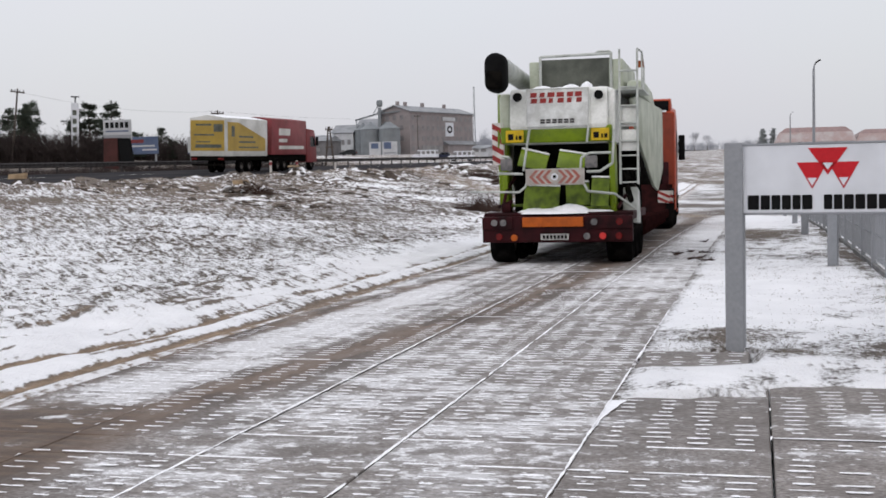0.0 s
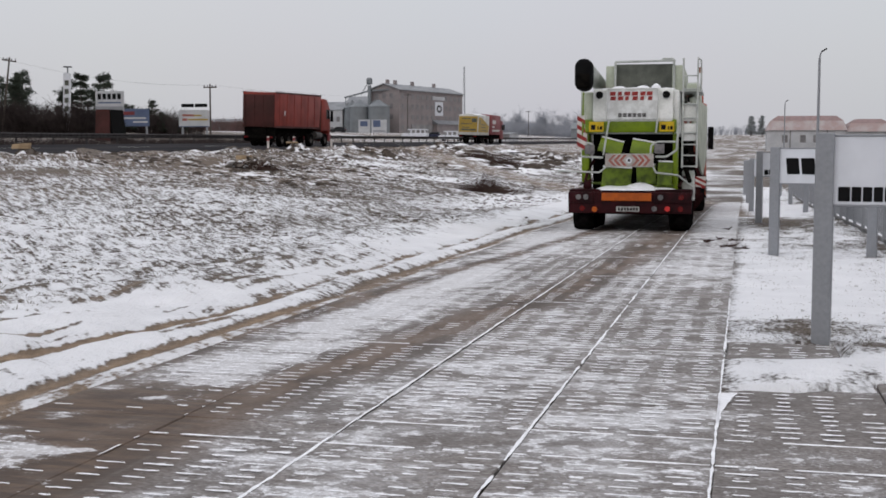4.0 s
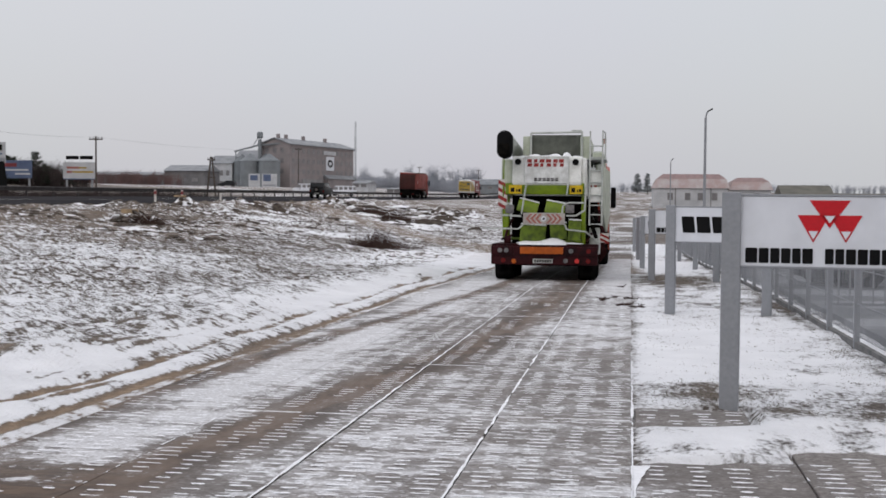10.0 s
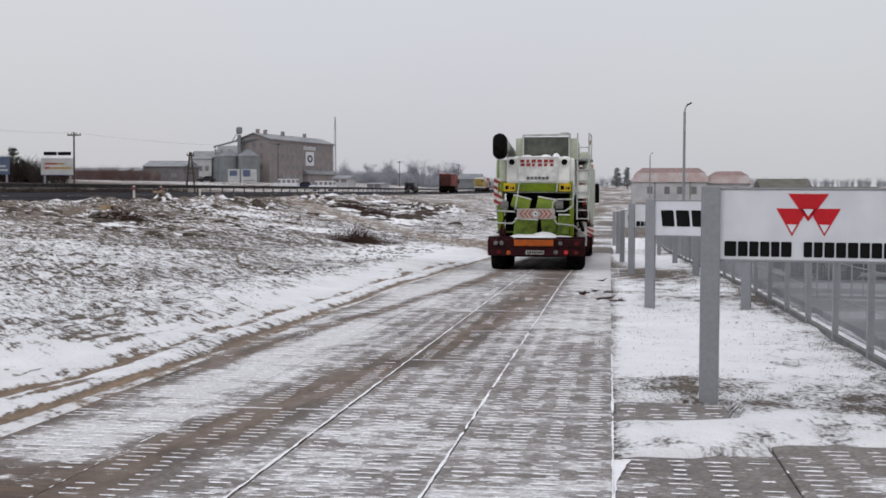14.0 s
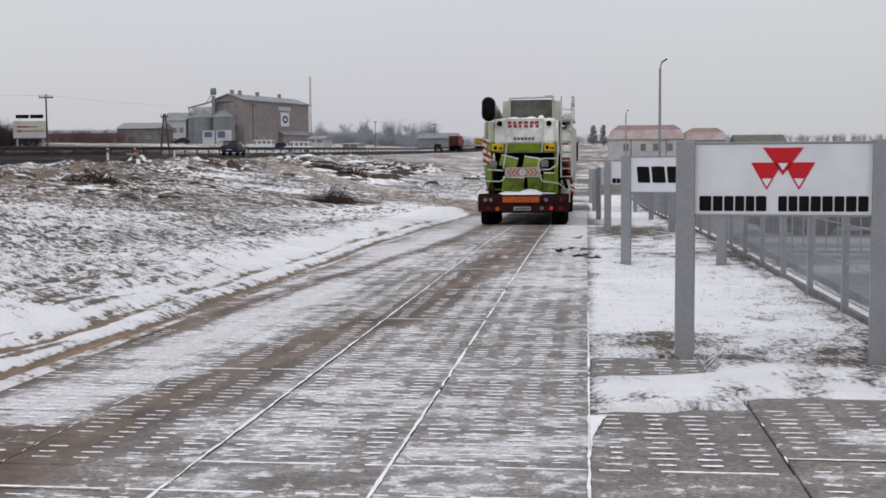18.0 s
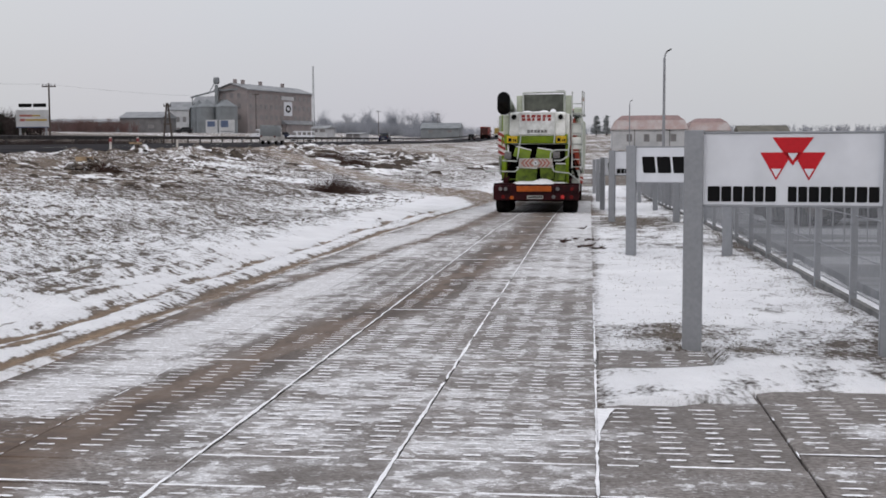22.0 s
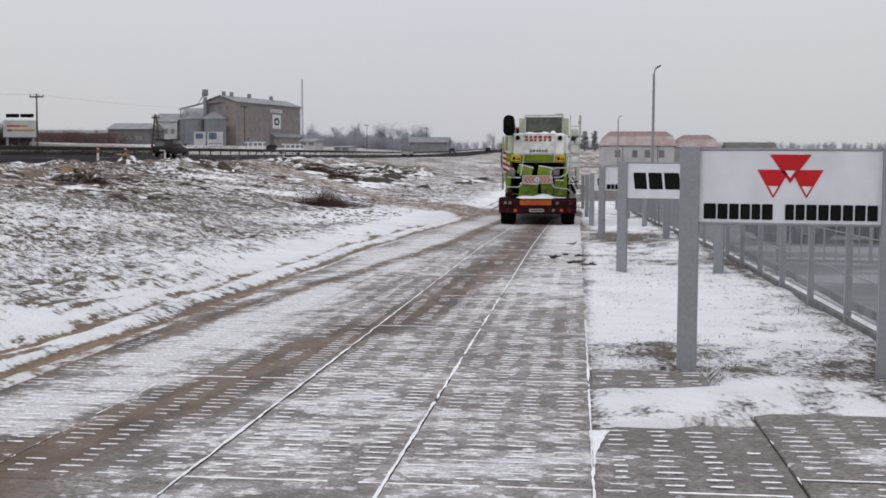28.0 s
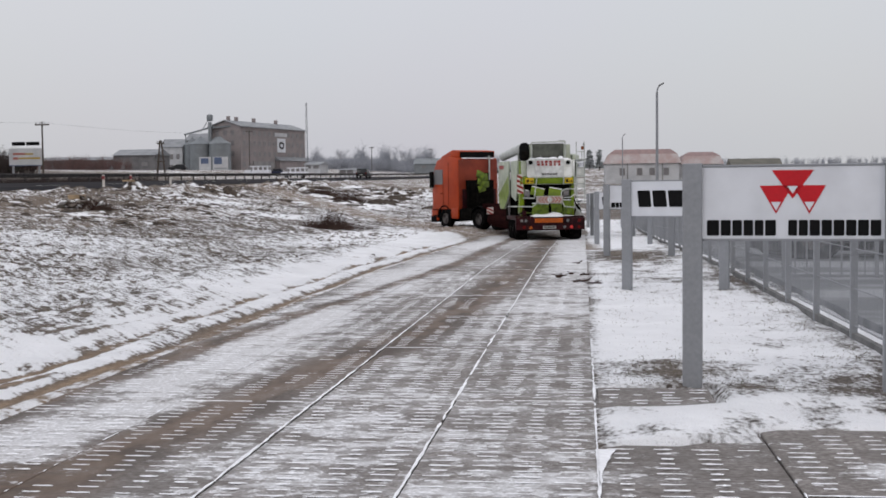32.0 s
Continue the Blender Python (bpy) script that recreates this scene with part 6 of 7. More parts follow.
long_shed(44, 56, 185, 0.3, 1.6, 2.6, WHITE_WALL, ROOF_GREY, "pale house with grey roof", "house")


def mast():
    m = thing("lattice_mast", "slender grey lattice radio mast", "mast", pose(-79.0, 360, 4.5))
    for x, y in ((-0.35, -0.35), (0.35, -0.35), (0.0, 0.4)):
        bm = B()
        rod(bm, (x, y, 0), (x * 0.5, y * 0.5, 20), 0.07, 0.05, seg=6)
        part("leg", bm, SILO, m)
    bm = B()
    for k in range(20):
        u, v = 1 - 0.5 * k / 20, 1 - 0.5 * (k + 1) / 20
        rod(bm, (-0.35 * u, -0.35 * u, k), (0.35 * v, -0.35 * v, k + 1), 0.03, seg=5)
        rod(bm, (0.35 * u, -0.35 * u, k), (0, 0.4 * v, k + 1), 0.03, seg=5)
    tagged(part("lacing", bm, SILO, m), kind="stuff")


mast()


# ---- poles, lamps, boards by the high road ----
def timber_pole(x, y, top, a_frame=False):
    g = float(land(x, y))
    lean = 8.0 if x < -70 and y < 130 else 0.0
    p = thing("utility_pole", "weathered timber utility pole with crossarm" if not a_frame else "weathered timber A-frame utility pole", "utility pole", pose(x, y, g, 0, lean, 0), "utility poles")
    h = top - g
    for dx in ((-0.6, 0.6) if a_frame else (0.0,)):
        bm = B()
        rod(bm, (dx, 0, -0.3), (dx * 0.12, 0, h), 0.12, 0.09, seg=10)
        part("shaft", bm, WOOD_POLE, p)
    bm = B()
    arm = 0.45 if a_frame else 0.85
    rbox(bm, -arm, arm, -0.07, 0.07, h - 0.45, h - 0.3, 0.01, 1)
    part("crossarm", bm, WOOD_POLE, p)
    if a_frame:
        bm = B()
        rbox(bm, -0.5, 0.5, -0.06, 0.06, h * 0.5, h * 0.5 + 0.14, 0.01, 1)
        part("brace", bm, WOOD_POLE, p)
    for dx in (-0.88 * arm, -0.35 * arm, 0.35 * arm, 0.88 * arm):
        bm = B()
        rod(bm, (dx, 0, h - 0.3), (dx, 0, h - 0.08), 0.05, 0.035, seg=8)
        part("insulator", bm, BLACK, p)
    return Vector((x, y, top - 0.1))


tops = [timber_pole(-76.6, 120, 11.0), timber_pole(-61.1, 140, 8.8), timber_pole(-80, 300, 14.2)]
timber_pole(-46.8, 140, 6.4, True)
timber_pole(-70, 420, 13.0)
timber_pole(-52, 440, 12.5)
for k, (a, b) in enumerate(zip(tops, tops[1:])):
    cable = thing("overhead_wire", "thin dark sagging overhead wire", "wire", group="overhead wires")
    bm = B()
    pts = [a.lerp(b, u / 12) - Vector((0, 0, 4 * 0.9 * (u / 12) * (1 - u / 12))) for u in range(13)]
    pipe(bm, pts, 0.008, 5)
    part("strand", bm, BLACK, cable)


def lamp_post(x, y, top):
    g = float(land(x, y))
    p = thing("street_lamp", "grey steel lamp post with short bent arm", "street lamp", pose(x, y, g), "yard lamps")
    h = top - g
    bm = B()
    rod(bm, (0, 0, -0.2), (0, 0, h - 0.4), 0.085, 0.055, seg=12)
    part("pole", bm, STEEL_GREY, p)
    bm = B()
    pipe(bm, [(0, 0, h - 0.42), (0.04, 0, h - 0.2), (0.12, 0, h - 0.08)], 0.035)
    part("arm", bm, STEEL_GREY, p)
    bm = B()
    rbox(bm, -0.14, 0.14, -0.07, 0.07, -0.035, 0.035, 0.02, 2, pose(0.2, 0, h - 0.04, 0, -30, 0))
    part("lamp_head", bm, RAIL_GREY, p)


lamp_post(5.4, 60, 5.9)
lamp_post(5.95, 130, 5.95)


def board_on_legs(x, y, z0, z1, w, label, rows, back=WHITE_WALL, turn=0.0):
    g = float(land(x, y))
    s = thing("billboard", label, "billboard", pose(x, y, g, 0, 0, turn))
    for dx in (-w * 0.4, w * 0.4):
        bm = B()
        rbox(bm, dx - 0.12, dx + 0.12, 0.05, 0.25, -0.3, z1 - g, 0.02, 1)
        part("leg", bm, STEEL_GREY, s, smooth=False)
    bm = B()
    rbox(bm, -w / 2, w / 2, -0.06, 0.06, z0 - g, z1 - g, 0.02, 1)
    b = part("board", bm, back, s, smooth=False)
    for mat, x0, x1, a, c in rows:
        bm = B()
        box(bm, -w / 2 + x0 * w, -w / 2 + x1 * w, -0.075, -0.063, z0 - g + a * (z1 - z0), z0 - g + c * (z1 - z0))
        part("print_bar", bm, mat, b, smooth=False)
    return s


bb = board_on_legs(-67.9, 150, 3.8, 6.0, 4.3, "white billboard with yellow and red bars, dark panels above", [(FADED_RED, 0.12, 0.5, 0.62, 0.74), (TARP_YELLOW, 0.5, 0.75, 0.63, 0.72), (TARP_YELLOW, 0.3, 0.95, 0.38, 0.48), (FADED_RED, 0.12, 0.28, 0.36, 0.5), (FAR_BLUE, 0.0, 1.0, 0.0, 0.05)])
for x0 in (-1.75, 0.15):
    bm = B()
    rbox(bm, x0, x0 + 1.7, -0.1, 0.1, 4.05, 4.5, 0.03, 1)
    part("top_panel", bm, BLACK, bb, "dark panel", smooth=False)
board_on_legs(-76.6, 150, 3.9, 6.2, 4.6, "blue billboard with pale and dark bars", [(WHITE_WALL, 0.05, 0.9, 0.42, 0.52), (WHITE_WALL, 0.5, 0.95, 0.2, 0.3), (TARP_RED, 0.05, 0.55, 0.65, 0.85)], FAR_BLUE)
board_on_legs(-63.6, 120, 5.0, 7.15, 3.3, "white roof sign with dark lettering bars", [(SIGN_BLACK, 0.08 + 0.175 * k, 0.2 + 0.175 * k, 0.6, 0.88) for k in range(5)] + [(FAR_BLUE, 0.1, 0.9, 0.4, 0.47), (STEEL_GREY, 0.0, 1.0, 0.05, 0.25)])
board_on_legs(-94.0, 322, 4.6, 8.2, 4.2, "white and blue board beside the silos", [(FAR_BLUE, 0.1, 0.6, 0.45, 0.95), (STEEL_GREY, 0.1, 0.9, 0.1, 0.2)])
board_on_legs(-98.2, 322, 4.6, 8.2, 3.2, "white board with blue square beside the silos", [(FAR_BLUE, 0.15, 0.8, 0.5, 0.9)])
# tall narrow pylon sign
py = thing("pylon_sign", "tall narrow white pylon sign with grey blocks", "sign", pose(-68.8, 120, float(land(-68.8, 120)), 0, 2.0, 0))
bm = B()
rod(bm, (0, 0.1, -0.2), (0, 0.1, 7.6), 0.09, seg=10)
part("pole", bm, STEEL_GREY, py)
bm = B()
rbox(bm, -0.42, 0.42, -0.08, 0.08, 1.5, 6.9, 0.02, 1)
pb = part("board", bm, BOARD_WHITE, py, smooth=False)
for k in range(5):
    bm = B()
    box(bm, -0.24, 0.24, -0.1, -0.082, 1.9 + k * 0.92, 2.45 + k * 0.92)
    part("letter_block", bm, HOPPER, pb, smooth=False)
bm = B()
rbox(bm, -0.45, 0.45, -0.1, 0.2, 7.5, 7.62, 0.02, 1)
part("top_lamp", bm, BLACK, py)
kiosk = thing("brick_kiosk", "small red-brown kiosk with dark slanting side", "kiosk", pose(-62.5, 117.0, float(land(-62.5, 117))))
bm = B()
prism(bm, [(-1.25, -0.3), (-1.1, 3.3), (0.45, 3.3), (0.45, -0.3)], "y", 0, 3)
part("wall", bm, DARK_BROWN_RED, kiosk, smooth=False)
bm = B()
prism(bm, [(0.46, -0.3), (0.46, 3.3), (0.95, -0.3)], "y", 0.1, 2.9)
part("side_brace", bm, BLACK, kiosk, smooth=False)
cot = thing("cottage", "red-brown cottage with snow-dusted blue-grey roof behind trees", "house", pose(-87.5, 118.5, float(land(-84, 119))))
cot_top = 6.7 - float(land(-84, 119))
bm = B()
prism(bm, [(0, -0.5), (7, -0.5), (7, cot_top - 1.5), (3.5, cot_top - 0.08), (0, cot_top - 1.5)], "x", 0, 6.6)
part("wall", bm, DARK_BROWN_RED, cot, smooth=False)
for y0, y1 in ((-0.5, 3.5), (7.5, 3.5)):
    bm = B()
    prism(bm, [(y0, cot_top - 1.72), (y1, cot_top), (y1, cot_top + 0.12), (y0, cot_top - 1.6)], "x", -0.4, 7.0)
    part("roof", bm, SILO, cot, "blue-grey roof with thin snow", smooth=False)
bm = B()
rbox(bm, 4.6, 5.2, 3.0, 3.6, cot_top - 0.6, cot_top + 0.7, 0.03, 1)
part("chimney", bm, BRICK, cot)
window(cot, 1.6, 0.9, 1.1, 1.1)
window(cot, 4.4, 0.9, 1.1, 1.1)

# ---- trees and shrubs ----
def grow(bm, p, way, length, r, depth, rng, spread, twigs):
    """A limb that forks into thinner ones."""
    q = p + way * length
    rod(bm, p, q, r, r * 0.68, seg=6 if depth > 1 else 3, caps=False)
    if depth == 0:
        for _ in range(twigs):
            d = (way + Vector((rng.uniform(-1, 1), rng.uniform(-1, 1), rng.uniform(-0.3, 1))) * 0.7).normalized()
            rod(bm, p.lerp(q, rng.random()), q + d * length * 0.8, r * 0.5, r * 0.25, seg=3, caps=False)
        return
    for _ in range(rng.choice((2, 3, 3))):
        d = (way + Vector((rng.uniform(-1, 1), rng.uniform(-1, 1), rng.uniform(-0.2, 0.9))) * spread).normalized()
        grow(bm, p.lerp(q, rng.uniform(0.6, 1.0)), d, length * rng.uniform(0.6, 0.82), r * 0.6, depth - 1, rng, spread, twigs)


def bare_tree(seed, tall, slim=0.55):
    t = thing("bare_tree", "leafless grey winter tree with fine twigs", "tree", group="bare trees")
    rng = random.Random(seed)
    bm = B()
    rod(bm, (0, 0, -0.3), (0, 0, tall * 0.25), tall * 0.02, tall * 0.016, seg=8)
    part("trunk", bm, BARK, t)
    bm = B()
    for k in range(7):
        d = Vector((rng.uniform(-1, 1) * slim, rng.uniform(-1, 1) * slim, 1)).normalized()
        grow(bm, Vector((0, 0, tall * rng.uniform(0.12, 0.3))), d, tall * 0.26, tall * 0.011, 3, rng, slim, 4)
    part("crown", bm, TWIG, t)
    return t


def pine(seed, tall, label="dark green pine with open layered crown", needles=PINE):
    t = thing("pine_tree", label, "tree", group="roadside pines")
    rng = random.Random(seed)
    bm = B()
    rod(bm, (0, 0, -0.3), (rng.uniform(-0.2, 0.2), 0, tall * 0.97), 0.16, 0.04, seg=8)
    part("trunk", bm, BARK, t)
    limbs, verts, faces = B(), [], []
    z = tall * 0.12
    while z < tall:
        reach = (1 - z / tall) ** 0.7 * tall * 0.34 + 0.35
        for k in range(rng.choice((5, 6, 7))):
            a = rng.uniform(0, 6.283)
            e = Vector((math.cos(a) * reach * rng.uniform(0.5, 1), math.sin(a) * reach * rng.uniform(0.5, 1), z + rng.uniform(0.1, 0.6)))
            rod(limbs, (0, 0, z), e, 0.035, 0.015, seg=4, caps=False)
            for _ in range(5):
                c = Vector((0, 0, z)).lerp(e, rng.uniform(0.4, 1.08)) + Vector((rng.gauss(0, 0.15), rng.gauss(0, 0.15), rng.gauss(0.05, 0.1)))
                for _ in range(20):
                    d = Vector((rng.gauss(0, 1), rng.gauss(0, 1), rng.gauss(0.2, 0.7))).normalized()
                    s = d.orthogonal().normalized() * 0.05
                    b = c + d * 0.1 + Vector((rng.uniform(-0.2, 0.2), rng.uniform(-0.2, 0.2), rng.uniform(-0.1, 0.1)))
                    n = len(verts)
                    verts.extend([tuple(b - s), tuple(b + s), tuple(b + d * rng.uniform(0.2, 0.38))])
                    faces.append((n, n + 1, n + 2))
        z += tall * rng.uniform(0.08, 0.14)
    part("limbs", limbs, BARK, t)
    me = bpy.data.meshes.new("crown")
    me.from_pydata(verts, [], faces)
    me.materials.append(needles)
    o = new("crown", me)
    o.parent = t
    return t


def thicket(name, label, spots, tall, material, seed, per=14, category="shrubs", lean=0.5):
    """Many thin stems over an area, past counting."""
    rng = random.Random(seed)
    verts, faces = [], []

    def stem(p, q, w):
        d = Vector(q) - Vector(p)
        s = d.orthogonal().normalized() * w
        u = d.normalized().cross(s)
        n = len(verts)
        verts.extend([tuple(Vector(p) + s), tuple(Vector(p) - 0.5 * s + 0.87 * u), tuple(Vector(p) - 0.5 * s - 0.87 * u), tuple(q)])
        faces.extend([(n, n + 1, n + 3), (n + 1, n + 2, n + 3), (n + 2, n, n + 3)])

    for x, y in spots:
        g = float(land(x, y))
        h = tall * rng.uniform(0.6, 1.15)
        for _ in range(per):
            b = Vector((x + rng.uniform(-0.4, 0.4), y + rng.uniform(-0.4, 0.4), g - 0.05))
            q = b + Vector((rng.uniform(-1, 1) * lean * h, rng.uniform(-1, 1) * lean * h, h * rng.uniform(0.6, 1)))
            stem(b, q, 0.012 * h + 0.006)
            for _ in range(4):
                c = b.lerp(q, rng.uniform(0.3, 0.9))
                stem(c, c + Vector((rng.uniform(-0.3, 0.3), rng.uniform(-0.3, 0.3), rng.uniform(0.1, 0.35))) * h, 0.006 * h + 0.003)
    me = bpy.data.meshes.new(name)
    me.from_pydata(verts, [], faces)
    me.materials.append(material)
    return tagged(new(name, me), label, category, kind="stuff")


plant_rng = random.Random(12)
trees = [bare_tree(1, 8.0), bare_tree(2, 9.0), bare_tree(3, 7.0, 0.4), bare_tree(4, 10.0, 0.28)]
spots = [(-100 + k * 8.6 + plant_rng.uniform(-2, 2), 490 + plant_rng.uniform(-30, 60)) for k in range(5)]
spots += [(-38 + k * 7 + plant_rng.uniform(-3, 3), 520 + plant_rng.uniform(-50, 70)) for k in range(4)]
for k, (x, y) in enumerate(spots):
    base = trees[k % 4]
    m = pose(x, y, float(land(x, y)), 0, 0, plant_rng.uniform(0, 360))
    if k < 4:
        base.matrix_basis = m
    else:
        copy_thing(base, m)
pines = [pine(21, 6.0), pine(22, 7.0), pine(23, 5.2)]
for k, (x, y) in enumerate([(-77.5, 124), (-66.6, 124), (-73.0, 127), (-88, 122), (-92, 125), (-96, 121), (-86, 134), (-70.3, 126), (-100, 128), (-104, 122), (-80.5, 130)]):
    m = pose(x, y, float(land(x, y)), 0, 0, plant_rng.uniform(0, 360))
    if k < 3:
        pines[k].matrix_basis = m
    else:
        copy_thing(pines[k % 3], m)
for k, (x, y, size) in enumerate([(-81.2, 158, 0.6), (-79.4, 161, 0.66), (-77.4, 160, 0.55), (-83.0, 160, 0.62), (-75.6, 163, 0.5), (-78.2, 163, 0.5)]):
    copy_thing(pines[k % 3], pose(x, y, float(land(x, y)), 0, 0, plant_rng.uniform(0, 360)) @ Matrix.Scale(size, 4))
# far pine, its haze painted into the needles
far_pine = pine(24, 6.5, "distant grey-green pine beside the hall", FAR_PINE)
far_pine.matrix_basis = pose(7.5, 430, float(land(7.5, 430)))
copy_thing(far_pine, pose(4.0, 440, float(land(4, 440)), 0, 0, 130))
thicket("hedge", "dense dark leafless roadside hedge", [(-100 + plant_rng.uniform(0, 34), 121 + plant_rng.uniform(-1.5, 3)) for _ in range(330)], 3.6, HEDGE, 31, 16, "hedge")
thicket("roadside_scrub", "low dark leafless scrub behind the crash barrier", [(plant_rng.uniform(-47, -41.5), plant_rng.uniform(62, 125)) for _ in range(520)], 0.95, HEDGE, 36, 14)
thicket("garden_shrubs", "dark leafless shrubs before the cottage", [(plant_rng.uniform(-90, -80), plant_rng.uniform(113, 117)) for _ in range(26)], 2.3, HEDGE, 37, 12)
thicket("shrub_belt", "reddish leafless shrubs in front of the warehouse", [(plant_rng.uniform(-122, -95), plant_rng.uniform(235, 265)) for _ in range(150)], 3.0, TWIG_RED, 32, 14)
thicket("shrub_belt", "dark scrub behind the blue billboard", [(plant_rng.uniform(-88, -74), plant_rng.uniform(156, 168)) for _ in range(70)], 3.6, HEDGE, 33, 14)
# the far woods carry their haze in the stem colour
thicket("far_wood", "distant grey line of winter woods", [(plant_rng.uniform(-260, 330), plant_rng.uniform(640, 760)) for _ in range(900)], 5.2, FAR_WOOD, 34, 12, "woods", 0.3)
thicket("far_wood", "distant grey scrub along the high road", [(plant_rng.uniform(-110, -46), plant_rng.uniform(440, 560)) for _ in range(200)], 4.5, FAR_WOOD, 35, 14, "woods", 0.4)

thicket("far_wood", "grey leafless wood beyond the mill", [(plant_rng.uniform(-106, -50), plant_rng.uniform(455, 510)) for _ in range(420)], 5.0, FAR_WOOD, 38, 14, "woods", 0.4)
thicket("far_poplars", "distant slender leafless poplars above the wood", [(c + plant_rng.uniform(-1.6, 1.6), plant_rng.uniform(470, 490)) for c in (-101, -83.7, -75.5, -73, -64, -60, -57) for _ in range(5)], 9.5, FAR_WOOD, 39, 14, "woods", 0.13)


def brush(x, y, wide, tall, seed, label):
    rng = random.Random(seed)
    g = float(land(x, y))
    s = thing("brushwood_heap", label, "brushwood", pose(x, y, g))
    bm = B()
    for _ in range(int(420 * wide)):
        u = rng.gauss(0, 0.33)
        b = Vector((u * wide, rng.gauss(0, 0.25), rng.uniform(-0.02, 0.1)))
        h = tall * max(0.15, 1 - (u / 0.75) ** 2) * rng.choice((0.2, 0.4, 0.6, 0.9, 1.4)) * rng.uniform(0.6, 1.0)
        rod(bm, b, b + Vector((rng.uniform(-0.5, 0.5), rng.uniform(-0.3, 0.3), h)), rng.uniform(0.006, 0.012), 0.003, seg=3, caps=False)
    tagged(part("brushwood", bm, BRUSH, s), kind="stuff")
    bm = B()
    mound(bm, wide * 0.5, 0.3, tall * 0.16, rng)
    part("earth", bm, SOIL, s)
    return s


brush(-17.35, 48.0, 0.8, 0.4, 44, "tangle of dark red-brown brush on the rubble")
brush(-8.7, 51.5, 2.3, 0.66, 41, "dark heap of cut brushwood on the snowy slope")
brush(-14.4, 85.3, 2.0, 0.75, 42, "dark brushwood heap with one upright stake")
brush(-17.5, 91.0, 2.2, 0.45, 43, "low dark brushwood heap in the field")


def rubble_heap(x, y, wide, tall, seed, label, planks=0, bits=26, jagged=False):
    rng = random.Random(seed)
    g = float(land(x, y))
    s = thing("rubble_heap", label, "rubble heap", pose(x, y, g), "heaps along the high road")
    bm = B()
    mound(bm, wide / 2, wide / 3, tall * (0.7 if jagged else 1.0), rng, 18)
    part("earth", bm, SNOWY_EARTH if "snowy" in label else SOIL, s)
    for k in range(bits):
        bm = B()
        r = rng.choice((0.05, 0.07, 0.1, 0.16)) * rng.uniform(0.7, 1.2)
        long = rng.uniform(1.0, 3.2) if jagged else 1.0
        rbox(bm, -r * long, r * long, -r * 0.8, r * 0.8, -r * 0.5 / long, r * 0.6 / long, r * 0.2 / long, 1)
        u = max(-0.5, min(0.5, rng.gauss(0, 0.26)))
        o = part("stone", bm, (SNOW, SOIL, RUBBLE, BRUSH if jagged else SOIL, CLOD, SOIL)[k % 6], s, smooth=False)
        o.matrix_basis = pose(u * wide, rng.uniform(-0.35, 0.1) * wide, tall * max(0, 1 - abs(u) * 1.9) * rng.uniform(0.2, 0.9), rng.uniform(-40, 40), rng.uniform(-40, 40), rng.uniform(0, 180))
    for k in range(planks):
        bm = B()
        box(bm, -0.35, 0.35, -0.06, 0.06, -0.05, 0.05)
        o = part("plank", bm, PALE_WOOD, s, "pale sawn plank", smooth=False)
        o.matrix_basis = pose(-0.25 + rng.uniform(-0.1, 0.1), -0.1, tall + 0.02 + 0.09 * k, rng.uniform(-5, 5), rng.uniform(-4, 4), rng.uniform(-12, 12))


rubble_heap(-18.25, 49.0, 2.3, 0.4, 51, "heap of dark earth, rubble and pale planks", 2, 150, True)
rubble_heap(-24.2, 70.5, 2.2, 0.6, 52, "snowy earth heap with a pale plank", 1, 18)
rubble_heap(-23.0, 77.5, 2.4, 0.6, 53, "snowy earth and stone heap", 0, 22)
rubble_heap(-20.0, 75.5, 1.7, 0.55, 54, "rounded dark earth heap", 0, 6)
rubble_heap(-23.5, 40.5, 2.4, 0.45, 55, "earth heap with a sawn log on it", 2, 16)
rubble_heap(-12.6, 113.0, 2.6, 0.65, 56, "snowy earth heap where the track meets the field", 0, 16)
rubble_heap(-22.5, 100.0, 3.0, 0.75, 57, "snowy earth heap near the high road", 0, 20)
rubble_heap(-14.4, 106.0, 3.0, 0.7, 58, "snowy earth heap near the high road", 0, 20)

# hydrant
hy = thing("hydrant", "red standing hydrant with blue cap in the snow", "hydrant", pose(-20.22, 29.5, float(land(-20.22, 29.5))))
bm = B()
rod(bm, (0, 0, -0.15), (0, 0, 0.9), 0.085, 0.08, seg=16)
part("column", bm, HYDRANT_RED, hy)
bm = B()
rod(bm, (0, 0, 0.88), (0, 0, 1.04), 0.11, 0.12, seg=16)
rod(bm, (0, 0, 1.04), (0, 0, 1.14), 0.12, 0.03, seg=16)
rod(bm, (-0.2, 0, 0.98), (0.2, 0, 0.98), 0.05, seg=12)
part("cap", bm, BLUE, hy, "blue cap with side outlets")


def fallen_branches():
    rng = random.Random(61)
    for x, y, n in ((1.52, 22.0, 6), (1.72, 22.9, 3), (2.02, 22.6, 6), (1.86, 21.0, 4), (2.15, 20.6, 4), (1.85, 26.4, 3)):
        s = thing("fallen_branch", "dark broken branch lying in the snow", "branch", pose(x, y, float(land(x, y)) + relief(x, y) - 0.01, 0, 0, rng.uniform(0, 180)), "branches on the verge")
        bm = B()
        p = Vector((-0.16, 0, 0.02))
        for k in range(n):
            q = p + Vector((rng.uniform(0.02, 0.09), rng.uniform(-0.06, 0.06), rng.uniform(-0.015, 0.015)))
            rod(bm, p, q, 0.022, 0.016, seg=5)
            for _ in range(2):
                rod(bm, q, q + Vector((rng.uniform(-0.08, 0.08), rng.uniform(-0.12, 0.12), rng.uniform(0.0, 0.06))), 0.012, 0.006, seg=4)
            p = q
        part("twig", bm, BRUSH, s)


fallen_branches()


